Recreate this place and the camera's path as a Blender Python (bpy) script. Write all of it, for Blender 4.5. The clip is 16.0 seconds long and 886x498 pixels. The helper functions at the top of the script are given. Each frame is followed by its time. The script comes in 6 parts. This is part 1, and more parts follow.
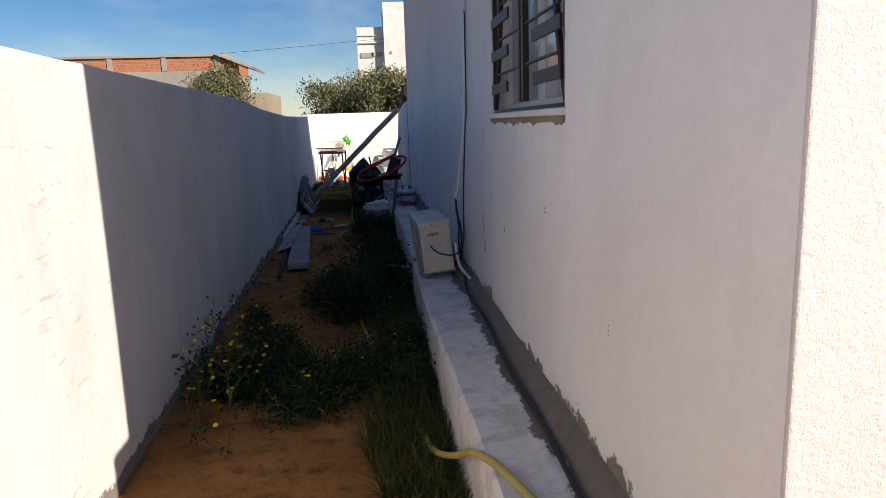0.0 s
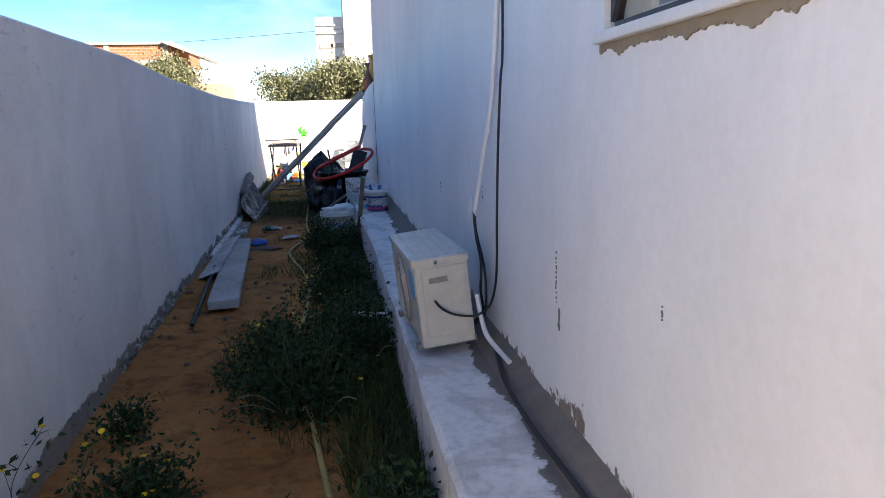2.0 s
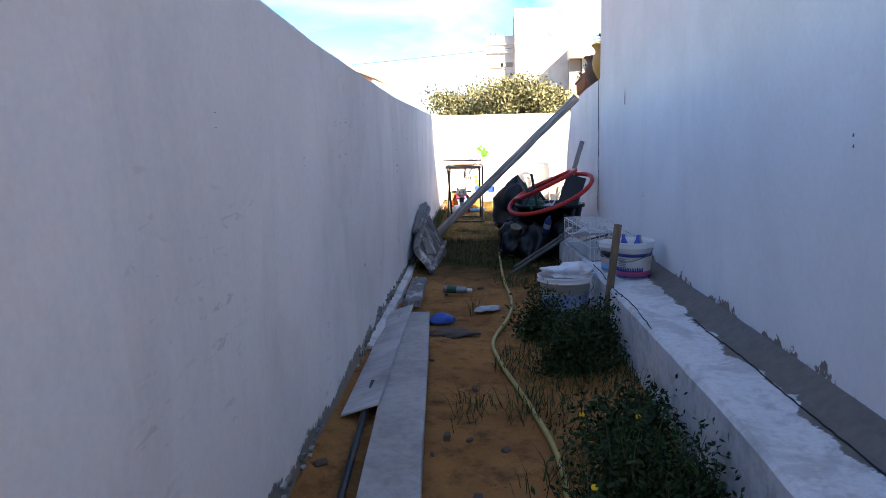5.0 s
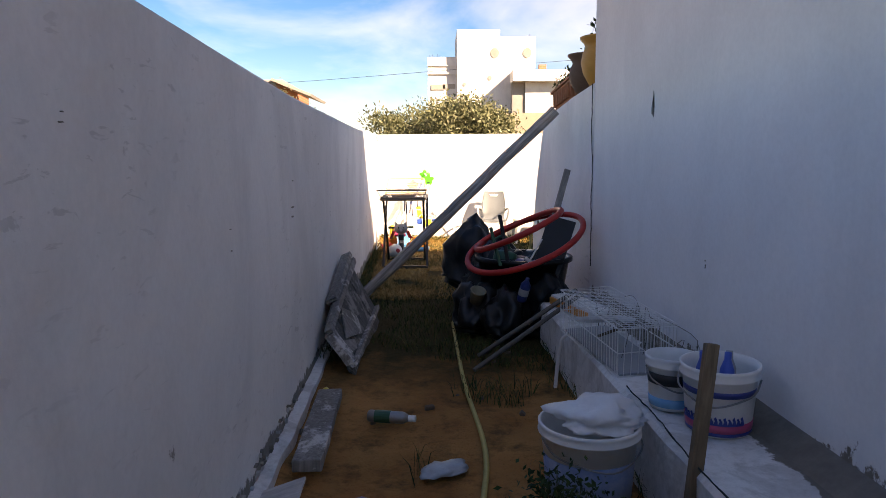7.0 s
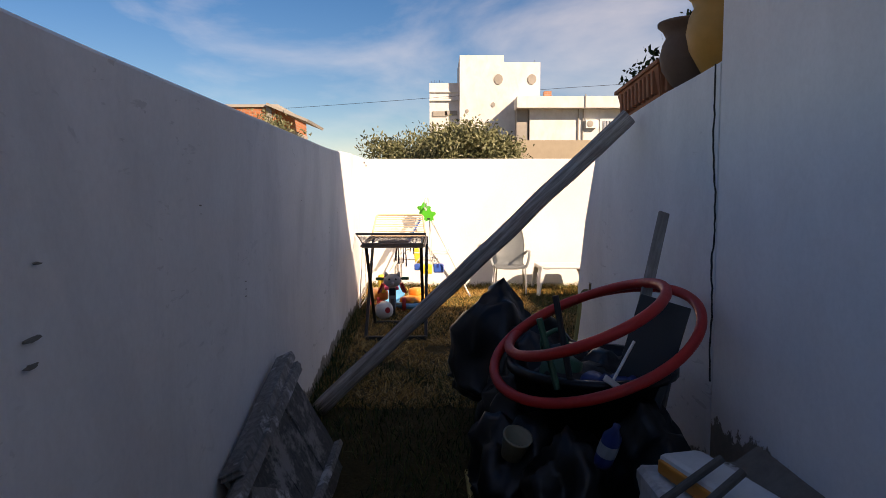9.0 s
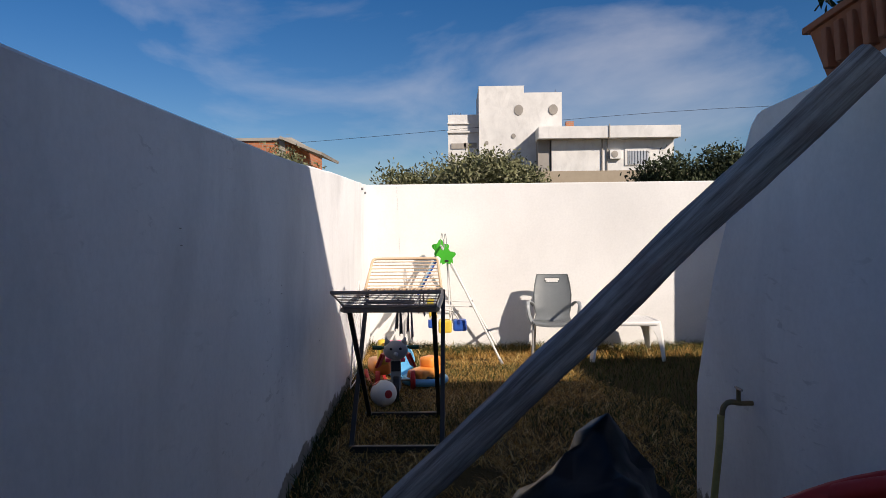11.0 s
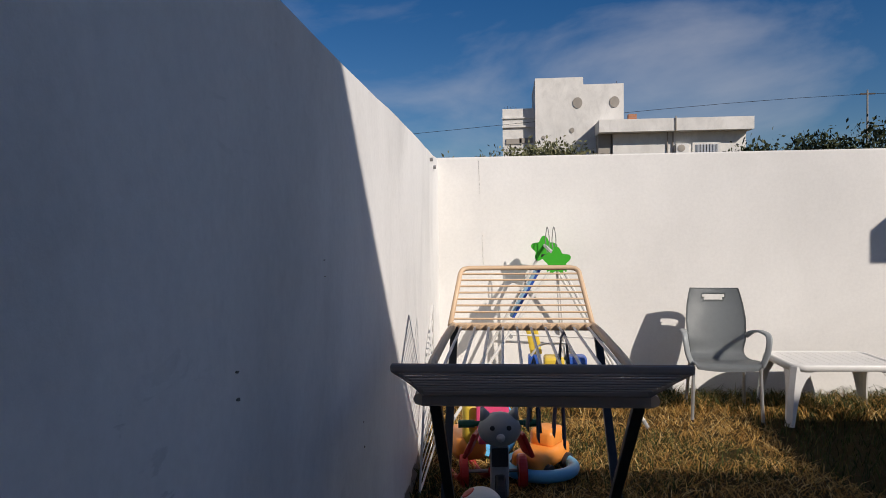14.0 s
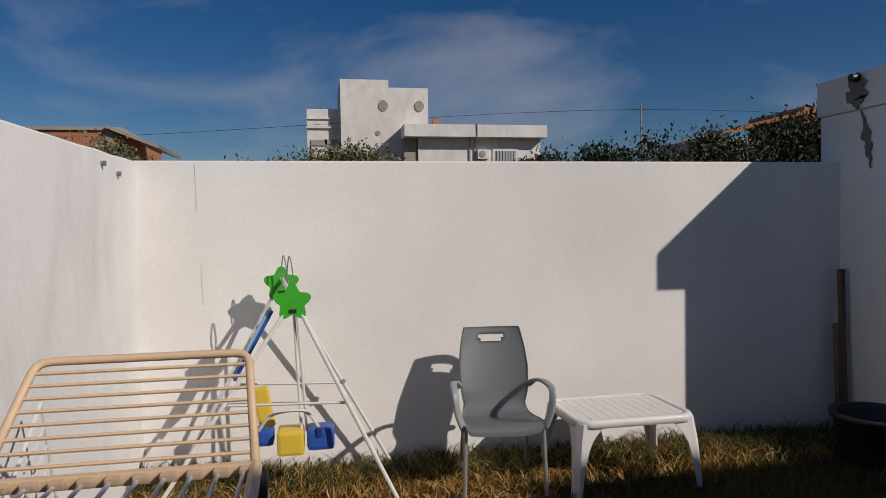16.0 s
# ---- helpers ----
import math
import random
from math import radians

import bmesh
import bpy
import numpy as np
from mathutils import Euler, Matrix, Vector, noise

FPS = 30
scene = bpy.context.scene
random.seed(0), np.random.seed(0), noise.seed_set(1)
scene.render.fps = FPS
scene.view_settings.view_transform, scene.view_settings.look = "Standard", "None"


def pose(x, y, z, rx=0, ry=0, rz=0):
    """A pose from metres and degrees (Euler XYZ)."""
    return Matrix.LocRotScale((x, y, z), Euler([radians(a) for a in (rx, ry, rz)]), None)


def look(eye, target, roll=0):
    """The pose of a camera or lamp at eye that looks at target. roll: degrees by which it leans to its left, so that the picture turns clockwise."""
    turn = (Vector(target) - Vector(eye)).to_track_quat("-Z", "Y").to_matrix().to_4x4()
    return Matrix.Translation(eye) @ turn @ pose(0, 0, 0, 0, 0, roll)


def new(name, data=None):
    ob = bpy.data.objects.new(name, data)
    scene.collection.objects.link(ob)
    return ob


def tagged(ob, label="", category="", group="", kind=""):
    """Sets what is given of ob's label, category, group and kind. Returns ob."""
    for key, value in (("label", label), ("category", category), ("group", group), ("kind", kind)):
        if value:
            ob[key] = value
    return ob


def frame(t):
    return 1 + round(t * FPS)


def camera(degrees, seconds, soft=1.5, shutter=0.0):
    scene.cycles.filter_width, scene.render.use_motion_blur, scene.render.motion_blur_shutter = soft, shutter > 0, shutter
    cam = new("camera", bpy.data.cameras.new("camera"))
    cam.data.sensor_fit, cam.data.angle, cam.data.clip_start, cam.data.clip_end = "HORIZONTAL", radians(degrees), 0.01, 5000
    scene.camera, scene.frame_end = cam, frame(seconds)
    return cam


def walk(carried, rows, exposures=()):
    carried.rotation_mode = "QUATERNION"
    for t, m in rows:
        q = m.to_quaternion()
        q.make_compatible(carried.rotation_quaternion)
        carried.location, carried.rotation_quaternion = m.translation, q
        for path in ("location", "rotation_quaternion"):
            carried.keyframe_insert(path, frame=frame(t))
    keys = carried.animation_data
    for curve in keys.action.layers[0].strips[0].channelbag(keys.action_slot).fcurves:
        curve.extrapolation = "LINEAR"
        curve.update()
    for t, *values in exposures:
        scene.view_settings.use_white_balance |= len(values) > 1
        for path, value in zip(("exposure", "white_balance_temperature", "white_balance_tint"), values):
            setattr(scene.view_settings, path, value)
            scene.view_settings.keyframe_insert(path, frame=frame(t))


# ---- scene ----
cam = camera(66.0, 16.0, soft=0.7)
PATH = [
    (0, (1.666, -1.434, 1.655), (1.853, 0.524, 1.29), -1.8),
    (0.5, (1.644, -0.932, 1.623), (1.885, 1.018, 1.249), -1.5),
    (1, (1.653, -0.301, 1.559), (1.927, 1.643, 1.18), -1.8),
    (1.5, (1.632, 0.357, 1.516), (1.924, 2.3, 1.139), -1.6),
    (2, (1.676, 0.962, 1.493), (1.973, 2.903, 1.113), -1.6),
    (2.5, (1.676, 1.593, 1.491), (1.98, 3.537, 1.135), -1.5),
    (3, (1.657, 2.163, 1.48), (1.891, 4.12, 1.141), -1.6),
    (3.5, (1.66, 2.698, 1.405), (1.765, 4.666, 1.066), -1.6),
    (4, (1.529, 3.232, 1.449), (1.427, 5.206, 1.141), -1.3),
    (4.2, (1.423, 3.435, 1.412), (1.259, 5.405, 1.104), -1.2),
    (6.3, (0.993, 5.878, 1.396), (0.967, 7.86, 1.125), -0.6),
    (6.5, (0.999, 6.164, 1.415), (1.008, 8.147, 1.156), -0.3),
    (7, (1.02, 6.801, 1.44), (1.042, 8.786, 1.195), -0.4),
    (7.5, (1.056, 7.444, 1.423), (1.084, 9.43, 1.189), -0.3),
    (8, (0.997, 8.107, 1.42), (1.028, 10.094, 1.197), -0.1),
    (8.5, (0.989, 8.778, 1.448), (1.011, 10.767, 1.244), -0.3),
    (9, (1.008, 9.372, 1.495), (1.028, 11.365, 1.331), -0.1),
    (9.2, (1.035, 9.565, 1.492), (1.045, 11.56, 1.351), -0.9),
    (11.3, (0.985, 12.073, 1.499), (0.943, 14.071, 1.437), -0.5),
    (11.5, (0.895, 12.295, 1.515), (0.853, 14.294, 1.454), -0.3),
    (12, (0.746, 12.76, 1.531), (0.637, 14.756, 1.467), -0.6),
    (12.5, (0.711, 13.192, 1.542), (0.491, 15.179, 1.465), -0.8),
    (13, (0.635, 13.569, 1.494), (0.345, 15.546, 1.423), -0.7),
    (13.5, (0.538, 13.876, 1.476), (0.273, 15.858, 1.426), -0.6),
    (14, (0.512, 14.242, 1.427), (0.331, 16.233, 1.365), -0.7),
    (14.5, (0.605, 14.575, 1.496), (0.565, 16.573, 1.441), -0.5),
    (15, (0.673, 14.931, 1.535), (0.8, 16.926, 1.476), -0.6),
    (15.5, (0.866, 15.238, 1.548), (1.117, 17.221, 1.491), -0.8),
    (16, (1.044, 15.491, 1.577), (1.407, 17.457, 1.513), -0.9),
]
EXPOSURES = [(0, 0.48, 6900, 16), (0.5, 0.95, 6900, 15), (1, 1.35, 6900, 14), (2, 1.88, 6900, 14), (3, 2.2, 6950, 15), (4.2, 2.45, 7200, 16), (6.4, 2.02, 9200, 23), (7.5, 1.5, 9400, 24), (8, 1.4, 9300, 24), (9, 0.82, 8700, 22), (11.5, 0.15, 6600, 15), (14, -0.22, 6550, 14), (16, -0.64, 6550, 15)]
walk(cam, [(t, look(e, a, r)) for t, e, a, r in PATH], EXPOSURES)

# ---- light ----
SUN_WAY = Vector((-1.15, 1.10, -1.0)).normalized()
world = bpy.data.worlds.new("world")
scene.world = world
world.use_nodes = True
wn, wl = world.node_tree.nodes, world.node_tree.links
wn.clear()
w_out = wn.new("ShaderNodeOutputWorld")
w_bg = wn.new("ShaderNodeBackground")
w_bg.inputs["Strength"].default_value = 0.088
w_sky = wn.new("ShaderNodeTexSky")
w_sky.sky_type = "NISHITA"
w_sky.sun_disc = False
w_sky.sun_elevation = math.asin(-SUN_WAY.z)
w_sky.sun_rotation = math.atan2(-SUN_WAY.x, -SUN_WAY.y)
w_sky.air_density, w_sky.dust_density, w_sky.ozone_density = 1.0, 0.15, 4.0
# thin wind-drawn clouds across the whole sky
w_tc = wn.new("ShaderNodeTexCoord")
w_map = wn.new("ShaderNodeMapping")
w_map.inputs["Scale"].default_value = (1.7, 2.3, 3.8)
w_map.inputs["Location"].default_value = (0.9, 0.2, 0.5)
w_map.inputs["Rotation"].default_value = (0.0, 0.25, 0.6)
w_noise = wn.new("ShaderNodeTexNoise")
w_noise.inputs["Scale"].default_value = 1.25
w_noise.inputs["Detail"].default_value = 9.0
w_noise.inputs["Roughness"].default_value = 0.54
w_noise.inputs["Distortion"].default_value = 0.35
w_ramp = wn.new("ShaderNodeValToRGB")
w_ramp.color_ramp.elements[0].position, w_ramp.color_ramp.elements[1].position = 0.49, 0.86
w_ramp.color_ramp.elements[1].color = (0.62, 0.62, 0.62, 1)
w_mix = wn.new("ShaderNodeMixRGB")
w_mix.inputs["Color2"].default_value = (8.0, 7.9, 7.9, 1)
w_hsv = wn.new("ShaderNodeHueSaturation")
w_hsv.inputs["Hue"].default_value = 0.507
w_hsv.inputs["Saturation"].default_value = 1.34
w_hsv.inputs["Value"].default_value = 0.74
wl.new(w_tc.outputs["Generated"], w_map.inputs["Vector"])
wl.new(w_map.outputs[0], w_noise.inputs["Vector"])
wl.new(w_noise.outputs["Fac"], w_ramp.inputs["Fac"])
wl.new(w_ramp.outputs["Color"], w_mix.inputs["Fac"])
wl.new(w_sky.outputs[0], w_hsv.inputs["Color"])
wl.new(w_hsv.outputs[0], w_mix.inputs["Color1"])
wl.new(w_mix.outputs[0], w_bg.inputs["Color"])
wl.new(w_bg.outputs[0], w_out.inputs["Surface"])
sun_data = bpy.data.lights.new("sun", "SUN")
sun_data.energy, sun_data.angle, sun_data.color = 5.0, radians(0.53), (1.0, 0.93, 0.82)
sun = new("sun", sun_data)
sun.matrix_world = look((20, -20, 20), Vector((20, -20, 20)) + SUN_WAY)


# ---- materials ----
class Mat:
    """A node material with short calls for its nodes."""

    def __init__(self, name, rough=0.8, metal=0.0, spec=0.4):
        self.m = bpy.data.materials.new(name)
        self.m.use_nodes = True
        self.t = self.m.node_tree
        self.b = self.t.nodes["Principled BSDF"]
        self.b.inputs["Roughness"].default_value = rough
        self.b.inputs["Metallic"].default_value = metal
        self.b.inputs["Specular IOR Level"].default_value = spec
        self.tc = self.t.nodes.new("ShaderNodeTexCoord")

    def link(self, a, b):
        self.t.links.new(a, b)

    def noise(self, scale, detail=5.0, rough=0.55, stretch=None, distort=0.0, where="Object"):
        n = self.t.nodes.new("ShaderNodeTexNoise")
        n.inputs["Scale"].default_value = scale
        n.inputs["Detail"].default_value = detail
        n.inputs["Roughness"].default_value = rough
        n.inputs["Distortion"].default_value = distort
        src = self.tc.outputs[where]
        if stretch:
            mp = self.t.nodes.new("ShaderNodeMapping")
            mp.inputs["Scale"].default_value = stretch
            self.link(src, mp.inputs["Vector"])
            src = mp.outputs[0]
        self.link(src, n.inputs["Vector"])
        return n.outputs["Fac"]

    def ramp(self, src, *stops):
        r = self.t.nodes.new("ShaderNodeValToRGB")
        while len(r.color_ramp.elements) < len(stops):
            r.color_ramp.elements.new(0.5)
        for e, (p, c) in zip(r.color_ramp.elements, stops):
            e.position = p
            e.color = (c, c, c, 1) if isinstance(c, (int, float)) else (*c, 1)
        self.link(src, r.inputs["Fac"])
        return r.outputs["Color"]

    def mix(self, fac, a, b, how="MIX"):
        n = self.t.nodes.new("ShaderNodeMixRGB")
        n.blend_type = how
        for key, v in (("Fac", fac), ("Color1", a), ("Color2", b)):
            if isinstance(v, (int, float)):
                n.inputs[key].default_value = v if key == "Fac" else (v, v, v, 1)
            elif isinstance(v, tuple):
                n.inputs[key].default_value = (*v, 1)
            else:
                self.link(v, n.inputs[key])
        return n.outputs["Color"]

    def math(self, op, a, b=0.0, clamp=False):
        n = self.t.nodes.new("ShaderNodeMath")
        n.operation, n.use_clamp = op, clamp
        for i, v in enumerate((a, b)):
            if isinstance(v, (int, float)):
                n.inputs[i].default_value = v
            else:
                self.link(v, n.inputs[i])
        return n.outputs[0]

    def axis(self, which, where="Object"):
        s = self.t.nodes.new("ShaderNodeSeparateXYZ")
        self.link(self.tc.outputs[where], s.inputs[0])
        return s.outputs[which]

    def chance(self):
        return self.t.nodes.new("ShaderNodeObjectInfo").outputs["Random"]

    def island(self):
        return self.t.nodes.new("ShaderNodeNewGeometry").outputs["Random Per Island"]

    def bump(self, src, strength=0.3, depth=0.01):
        n = self.t.nodes.new("ShaderNodeBump")
        n.inputs["Strength"].default_value, n.inputs["Distance"].default_value = strength, depth
        self.link(src, n.inputs["Height"])
        if self.b.inputs["Normal"].links:
            self.link(self.b.inputs["Normal"].links[0].from_socket, n.inputs["Normal"])
        self.link(n.outputs[0], self.b.inputs["Normal"])
        return self

    def color(self, src):
        if isinstance(src, tuple):
            self.b.inputs["Base Color"].default_value = (*src, 1)
        else:
            self.link(src, self.b.inputs["Base Color"])
        return self


def simple(name, col, rough=0.6, metal=0.0, dirt=0.25, scale=14.0, spec=0.4, bump=0.15, dark=None):
    """Paint, plastic or metal with grime at two scales."""
    m = Mat(name, rough, metal, spec)
    dark = dark or tuple(c * 0.45 for c in col)
    big = m.ramp(m.noise(scale * 0.25, 4), (0.35, 0.0), (0.75, 1.0))
    fine = m.ramp(m.noise(scale * 3, 6, 0.65), (0.4, 0.0), (0.8, 1.0))
    f = m.math("MULTIPLY", m.math("ADD", m.math("MULTIPLY", big, 0.6), m.math("MULTIPLY", fine, 0.4)), dirt * 2)
    m.color(m.mix(f, col, dark))
    m.link(m.math("ADD", m.math("MULTIPLY", fine, 0.15), rough - 0.05, True), m.b.inputs["Roughness"])
    m.bump(m.noise(scale * 6, 4), bump, 0.003)
    return m.m


def plaster(name, base=(0.78, 0.775, 0.765), streak=0.35, band=None, band_col=(0.27, 0.25, 0.22), rough_bump=0.16, fall=0.0, rag=1.0):
    """Limewashed render: mottled, streaked, trowel relief; a ragged bare-cement band up to the height band above z = 0."""
    m = Mat(name, 0.9, 0, 0.2)
    big = m.ramp(m.noise(0.55, 6, 0.62, None, 0.4), (0.35, 1.0), (0.72, 0.83))
    col = m.mix(1.0, base, big, "MULTIPLY")
    st = m.ramp(m.noise(1.0, 7, 0.66, (1.5, 1.5, 0.75), 0.5), (0.46, 0.0), (0.78, 1.0))
    col = m.mix(m.math("MULTIPLY", st, streak), col, tuple(c * 0.62 for c in base))
    fine = m.ramp(m.noise(38, 6, 0.7), (0.30, 0.94), (0.60, 1.0))
    col = m.mix(1.0, col, fine, "MULTIPLY")
    chips = m.ramp(m.noise(5.2, 7, 0.72, (1, 1, 0.6), 0.4), (0.735, 0.0), (0.755, 1.0))
    col = m.mix(m.math("MULTIPLY", chips, 0.85), col, (0.22, 0.205, 0.185))
    if streak > 0.5:
        marks = m.ramp(m.noise(16, 4, 0.6, (1.0, 0.45, 1.6), 0.6), (0.61, 0.0), (0.65, 1.0))
        where = m.ramp(m.noise(1.1, 4, 0.6), (0.48, 0.0), (0.62, 1.0))
        col = m.mix(m.math("MULTIPLY", m.math("MULTIPLY", m.math("MULTIPLY", marks, where), m.ramp(m.math("DIVIDE", m.axis(1), 40.0), (15.4 / 40, 0.30), (16.6 / 40, 0.04))), 1.0), col, (0.26, 0.25, 0.24))
    if band:
        edge = m.math("ADD", m.math("MULTIPLY", m.noise(2.6, 7, 0.68), 0.34 * rag), m.math("MULTIPLY", m.noise(11, 5, 0.7), 0.10 * rag))
        h = m.math("SUBTRACT", m.math("ADD", edge, band - 0.20 - 0.22 * (rag - 1)), m.math("ADD", m.axis(2), m.math("MULTIPLY", m.axis(1), fall)))
        f = m.ramp(m.math("MULTIPLY", h, 8.0), (0.42, 0.0), (0.52, 1.0))
        raw = m.mix(m.noise(9, 6, 0.7), tuple(c * 0.5 for c in band_col), tuple(c * 1.35 for c in band_col))
        col = m.mix(f, col, raw)
        m.bump(f, 0.5, -0.012)
    m.color(col)
    m.bump(m.noise(2.2, 4, 0.5), 0.25, 0.02)
    m.bump(m.noise(60, 5, 0.7), rough_bump, 0.005)
    return m.m


M_WALL = plaster("limewashed_boundary_wall", (0.86, 0.855, 0.84), 0.62, 0.18)
M_HOUSE = plaster("limewashed_house_wall", (0.80, 0.795, 0.785), 0.3, 0.60, (0.23, 0.195, 0.16), rough_bump=0.07, fall=0.014, rag=1.7)
M_PLAIN = plaster("limewashed_wall", (0.84, 0.825, 0.795), 0.14, None, rough_bump=0.07)
M_ROUGH = plaster("coarse_render", (0.74, 0.735, 0.72), 0.2, None, rough_bump=1.0)


def ledge_material():
    m = Mat("painted_ledge", 0.85, 0, 0.25)
    worn = m.ramp(m.noise(3.2, 8, 0.7, None, 0.5), (0.50, 0.0), (0.58, 1.0))
    near = m.ramp(m.axis(0), (2.10, 0.0), (2.30, 1.0))
    f = m.math("MAXIMUM", m.math("MULTIPLY", worn, 0.30), m.ramp(m.math("ADD", m.math("MULTIPLY", m.noise(2.1, 6, 0.7), 0.9), m.math("MULTIPLY", m.math("SUBTRACT", m.axis(0), 2.20), 2.6)), (0.555, 0.0), (0.585, 1.0)))
    bare = m.mix(m.noise(14, 6, 0.7), (0.10, 0.085, 0.07), (0.25, 0.22, 0.185))
    white = m.mix(m.ramp(m.noise(24, 6, 0.7), (0.45, 0.0), (0.75, 0.5)), (0.70, 0.69, 0.67), (0.34, 0.315, 0.28))
    m.color(m.mix(f, white, bare))
    m.bump(m.noise(26, 6, 0.7), 0.5, 0.008)
    m.bump(f, 0.3, -0.006)
    return m.m


M_LEDGE = ledge_material()


def sand_material():
    m = Mat("orange_sandy_soil", 0.97, 0, 0.1)
    col = m.mix(m.ramp(m.noise(1.3, 7, 0.65), (0.32, 0.0), (0.7, 1.0)), (0.28, 0.115, 0.036), (0.52, 0.25, 0.088))
    col = m.mix(m.ramp(m.noise(5.5, 8, 0.72), (0.49, 0.0), (0.68, 0.85)), col, (0.095, 0.052, 0.022))
    col = m.mix(m.ramp(m.noise(60, 4, 0.7), (0.60, 0.0), (0.72, 0.7)), col, (0.055, 0.032, 0.018))
    # dry thatch where the lawn begins, near-black to paint in the heap's shade too
    lawn = m.ramp(m.math("DIVIDE", m.math("ADD", m.axis(1), m.math("MULTIPLY", m.noise(1.6, 6, 0.7), 2.6)), 40.0), (11.9 / 40, 0.0), (13.1 / 40, 1.0))
    shade_thatch = m.mix(m.noise(30, 6, 0.75), (0.012, 0.010, 0.004), (0.11, 0.072, 0.024))
    m.color(m.mix(lawn, col, shade_thatch))
    m.bump(m.noise(9, 7, 0.7), 0.9, 0.05)
    m.bump(m.noise(80, 4, 0.7), 0.6, 0.008)
    return m.m


M_SAND = sand_material()


# ---- mesh helpers ----
def part(name, bm, material, parent=None, label="", smooth=False):
    """Links a bmesh as one mesh object, under a thing or a part when given."""
    me = bpy.data.meshes.new(name)
    bmesh.ops.recalc_face_normals(bm, faces=bm.faces[:])
    if smooth:
        for f in bm.faces:
            f.smooth = True
    bm.to_mesh(me)
    bm.free()
    me.materials.append(material)
    ob = new(name, me)
    if parent is not None:
        ob.parent = parent
    if label:
        ob["label"] = label
    return ob


def add_box(bm, lo, hi, m=None, bevel=0.0):
    """A box from corner lo to corner hi, with slightly broken edges, placed by m."""
    c = [(a + b) / 2 for a, b in zip(lo, hi)]
    s = [abs(b - a) for a, b in zip(lo, hi)]
    g = bmesh.ops.create_cube(bm, size=1.0, matrix=Matrix.Translation(c) @ Matrix.Diagonal((*s, 1)))
    vs = g["verts"]
    if bevel > 0:
        es = list({e for v in vs for e in v.link_edges})
        r = bmesh.ops.bevel(bm, geom=es, offset=bevel, segments=2, affect="EDGES", profile=0.6)
        vs = list({v for f in r["faces"] for v in f.verts} | {v for v in vs if v.is_valid})
    if m is not None:
        bmesh.ops.transform(bm, matrix=m, verts=vs)
    return vs


def box(lo, hi, m=None, bevel=0.0):
    bm = bmesh.new()
    add_box(bm, lo, hi, m, bevel)
    return bm


def add_tube(bm, pts, r, sides=8, closed=False, r_end=None):
    """A round tube along points; r may taper to r_end."""
    pts = [Vector(p) for p in pts]
    n = len(pts)
    rings = []
    up = Vector((0, 0, 1))
    d0 = (pts[1] - pts[0]).normalized()
    side = d0.cross(up)
    if side.length < 1e-3:
        side = d0.cross(Vector((1, 0, 0)))
    side.normalize()
    for i, p in enumerate(pts):
        if closed:
            d = (pts[(i + 1) % n] - pts[i - 1]).normalized()
        else:
            d = (pts[min(i + 1, n - 1)] - pts[max(i - 1, 0)]).normalized()
        side = (side - d * side.dot(d)).normalized()
        other = d.cross(side)
        rr = r if r_end is None else r + (r_end - r) * i / (n - 1)
        rings.append([bm.verts.new(p + (side * math.cos(a) + other * math.sin(a)) * rr) for a in (2 * math.pi * k / sides for k in range(sides))])
    for i in range(n if closed else n - 1):
        a, b = rings[i], rings[(i + 1) % n]
        for k in range(sides):
            bm.faces.new((a[k], a[(k + 1) % sides], b[(k + 1) % sides], b[k]))
    if not closed:
        bm.faces.new(rings[0][::-1])
        bm.faces.new(rings[-1])
    return [v for ring in rings for v in ring]


def tube(pts, r, sides=8, closed=False, r_end=None):
    bm = bmesh.new()
    add_tube(bm, pts, r, sides, closed, r_end)
    return bm


def add_lathe(bm, profile, seg=28, m=None, close=True):
    """A turned shape from (radius, height) pairs."""
    rings = []
    for r, z in profile:
        rings.append([bm.verts.new((r * math.cos(a), r * math.sin(a), z)) for a in (2 * math.pi * k / seg for k in range(seg))])
    for a, b in zip(rings, rings[1:]):
        for k in range(seg):
            bm.faces.new((a[k], a[(k + 1) % seg], b[(k + 1) % seg], b[k]))
    if close:
        bm.faces.new(rings[0][::-1])
        bm.faces.new(rings[-1])
    vs = [v for r in rings for v in r]
    if m is not None:
        bmesh.ops.transform(bm, matrix=m, verts=vs)
    return vs


def lathe(profile, seg=28, m=None, close=True):
    bm = bmesh.new()
    add_lathe(bm, profile, seg, m, close)
    return bm


def spline(pts, steps=8, closed=False):
    """Catmull-Rom points through pts."""
    pts = [Vector(p) for p in pts]
    n = len(pts)
    out = []
    for i in range(n if closed else n - 1):
        p0 = pts[i - 1] if (closed or i > 0) else pts[0]
        p1, p2 = pts[i], pts[(i + 1) % n]
        p3 = pts[(i + 2) % n] if (closed or i + 2 < n) else pts[-1]
        for s in range(steps):
            t = s / steps
            out.append(0.5 * ((2 * p1) + (p2 - p0) * t + (2 * p0 - 5 * p1 + 4 * p2 - p3) * t * t + (3 * p1 - p0 - 3 * p2 + p3) * t ** 3))
    if not closed:
        out.append(pts[-1])
    return out


def empty(name, m=None):
    e = new(name)
    e.empty_display_size = 0.1
    if m is not None:
        e.matrix_world = m
    return e


def structure(ob, label, category):
    return tagged(ob, label, category, kind="structure")


# ---- the setting ----
HOUSE_X = 2.385
BACK_Y = 20.0


def wall_x(y):
    return 0.49 - 0.027 * y


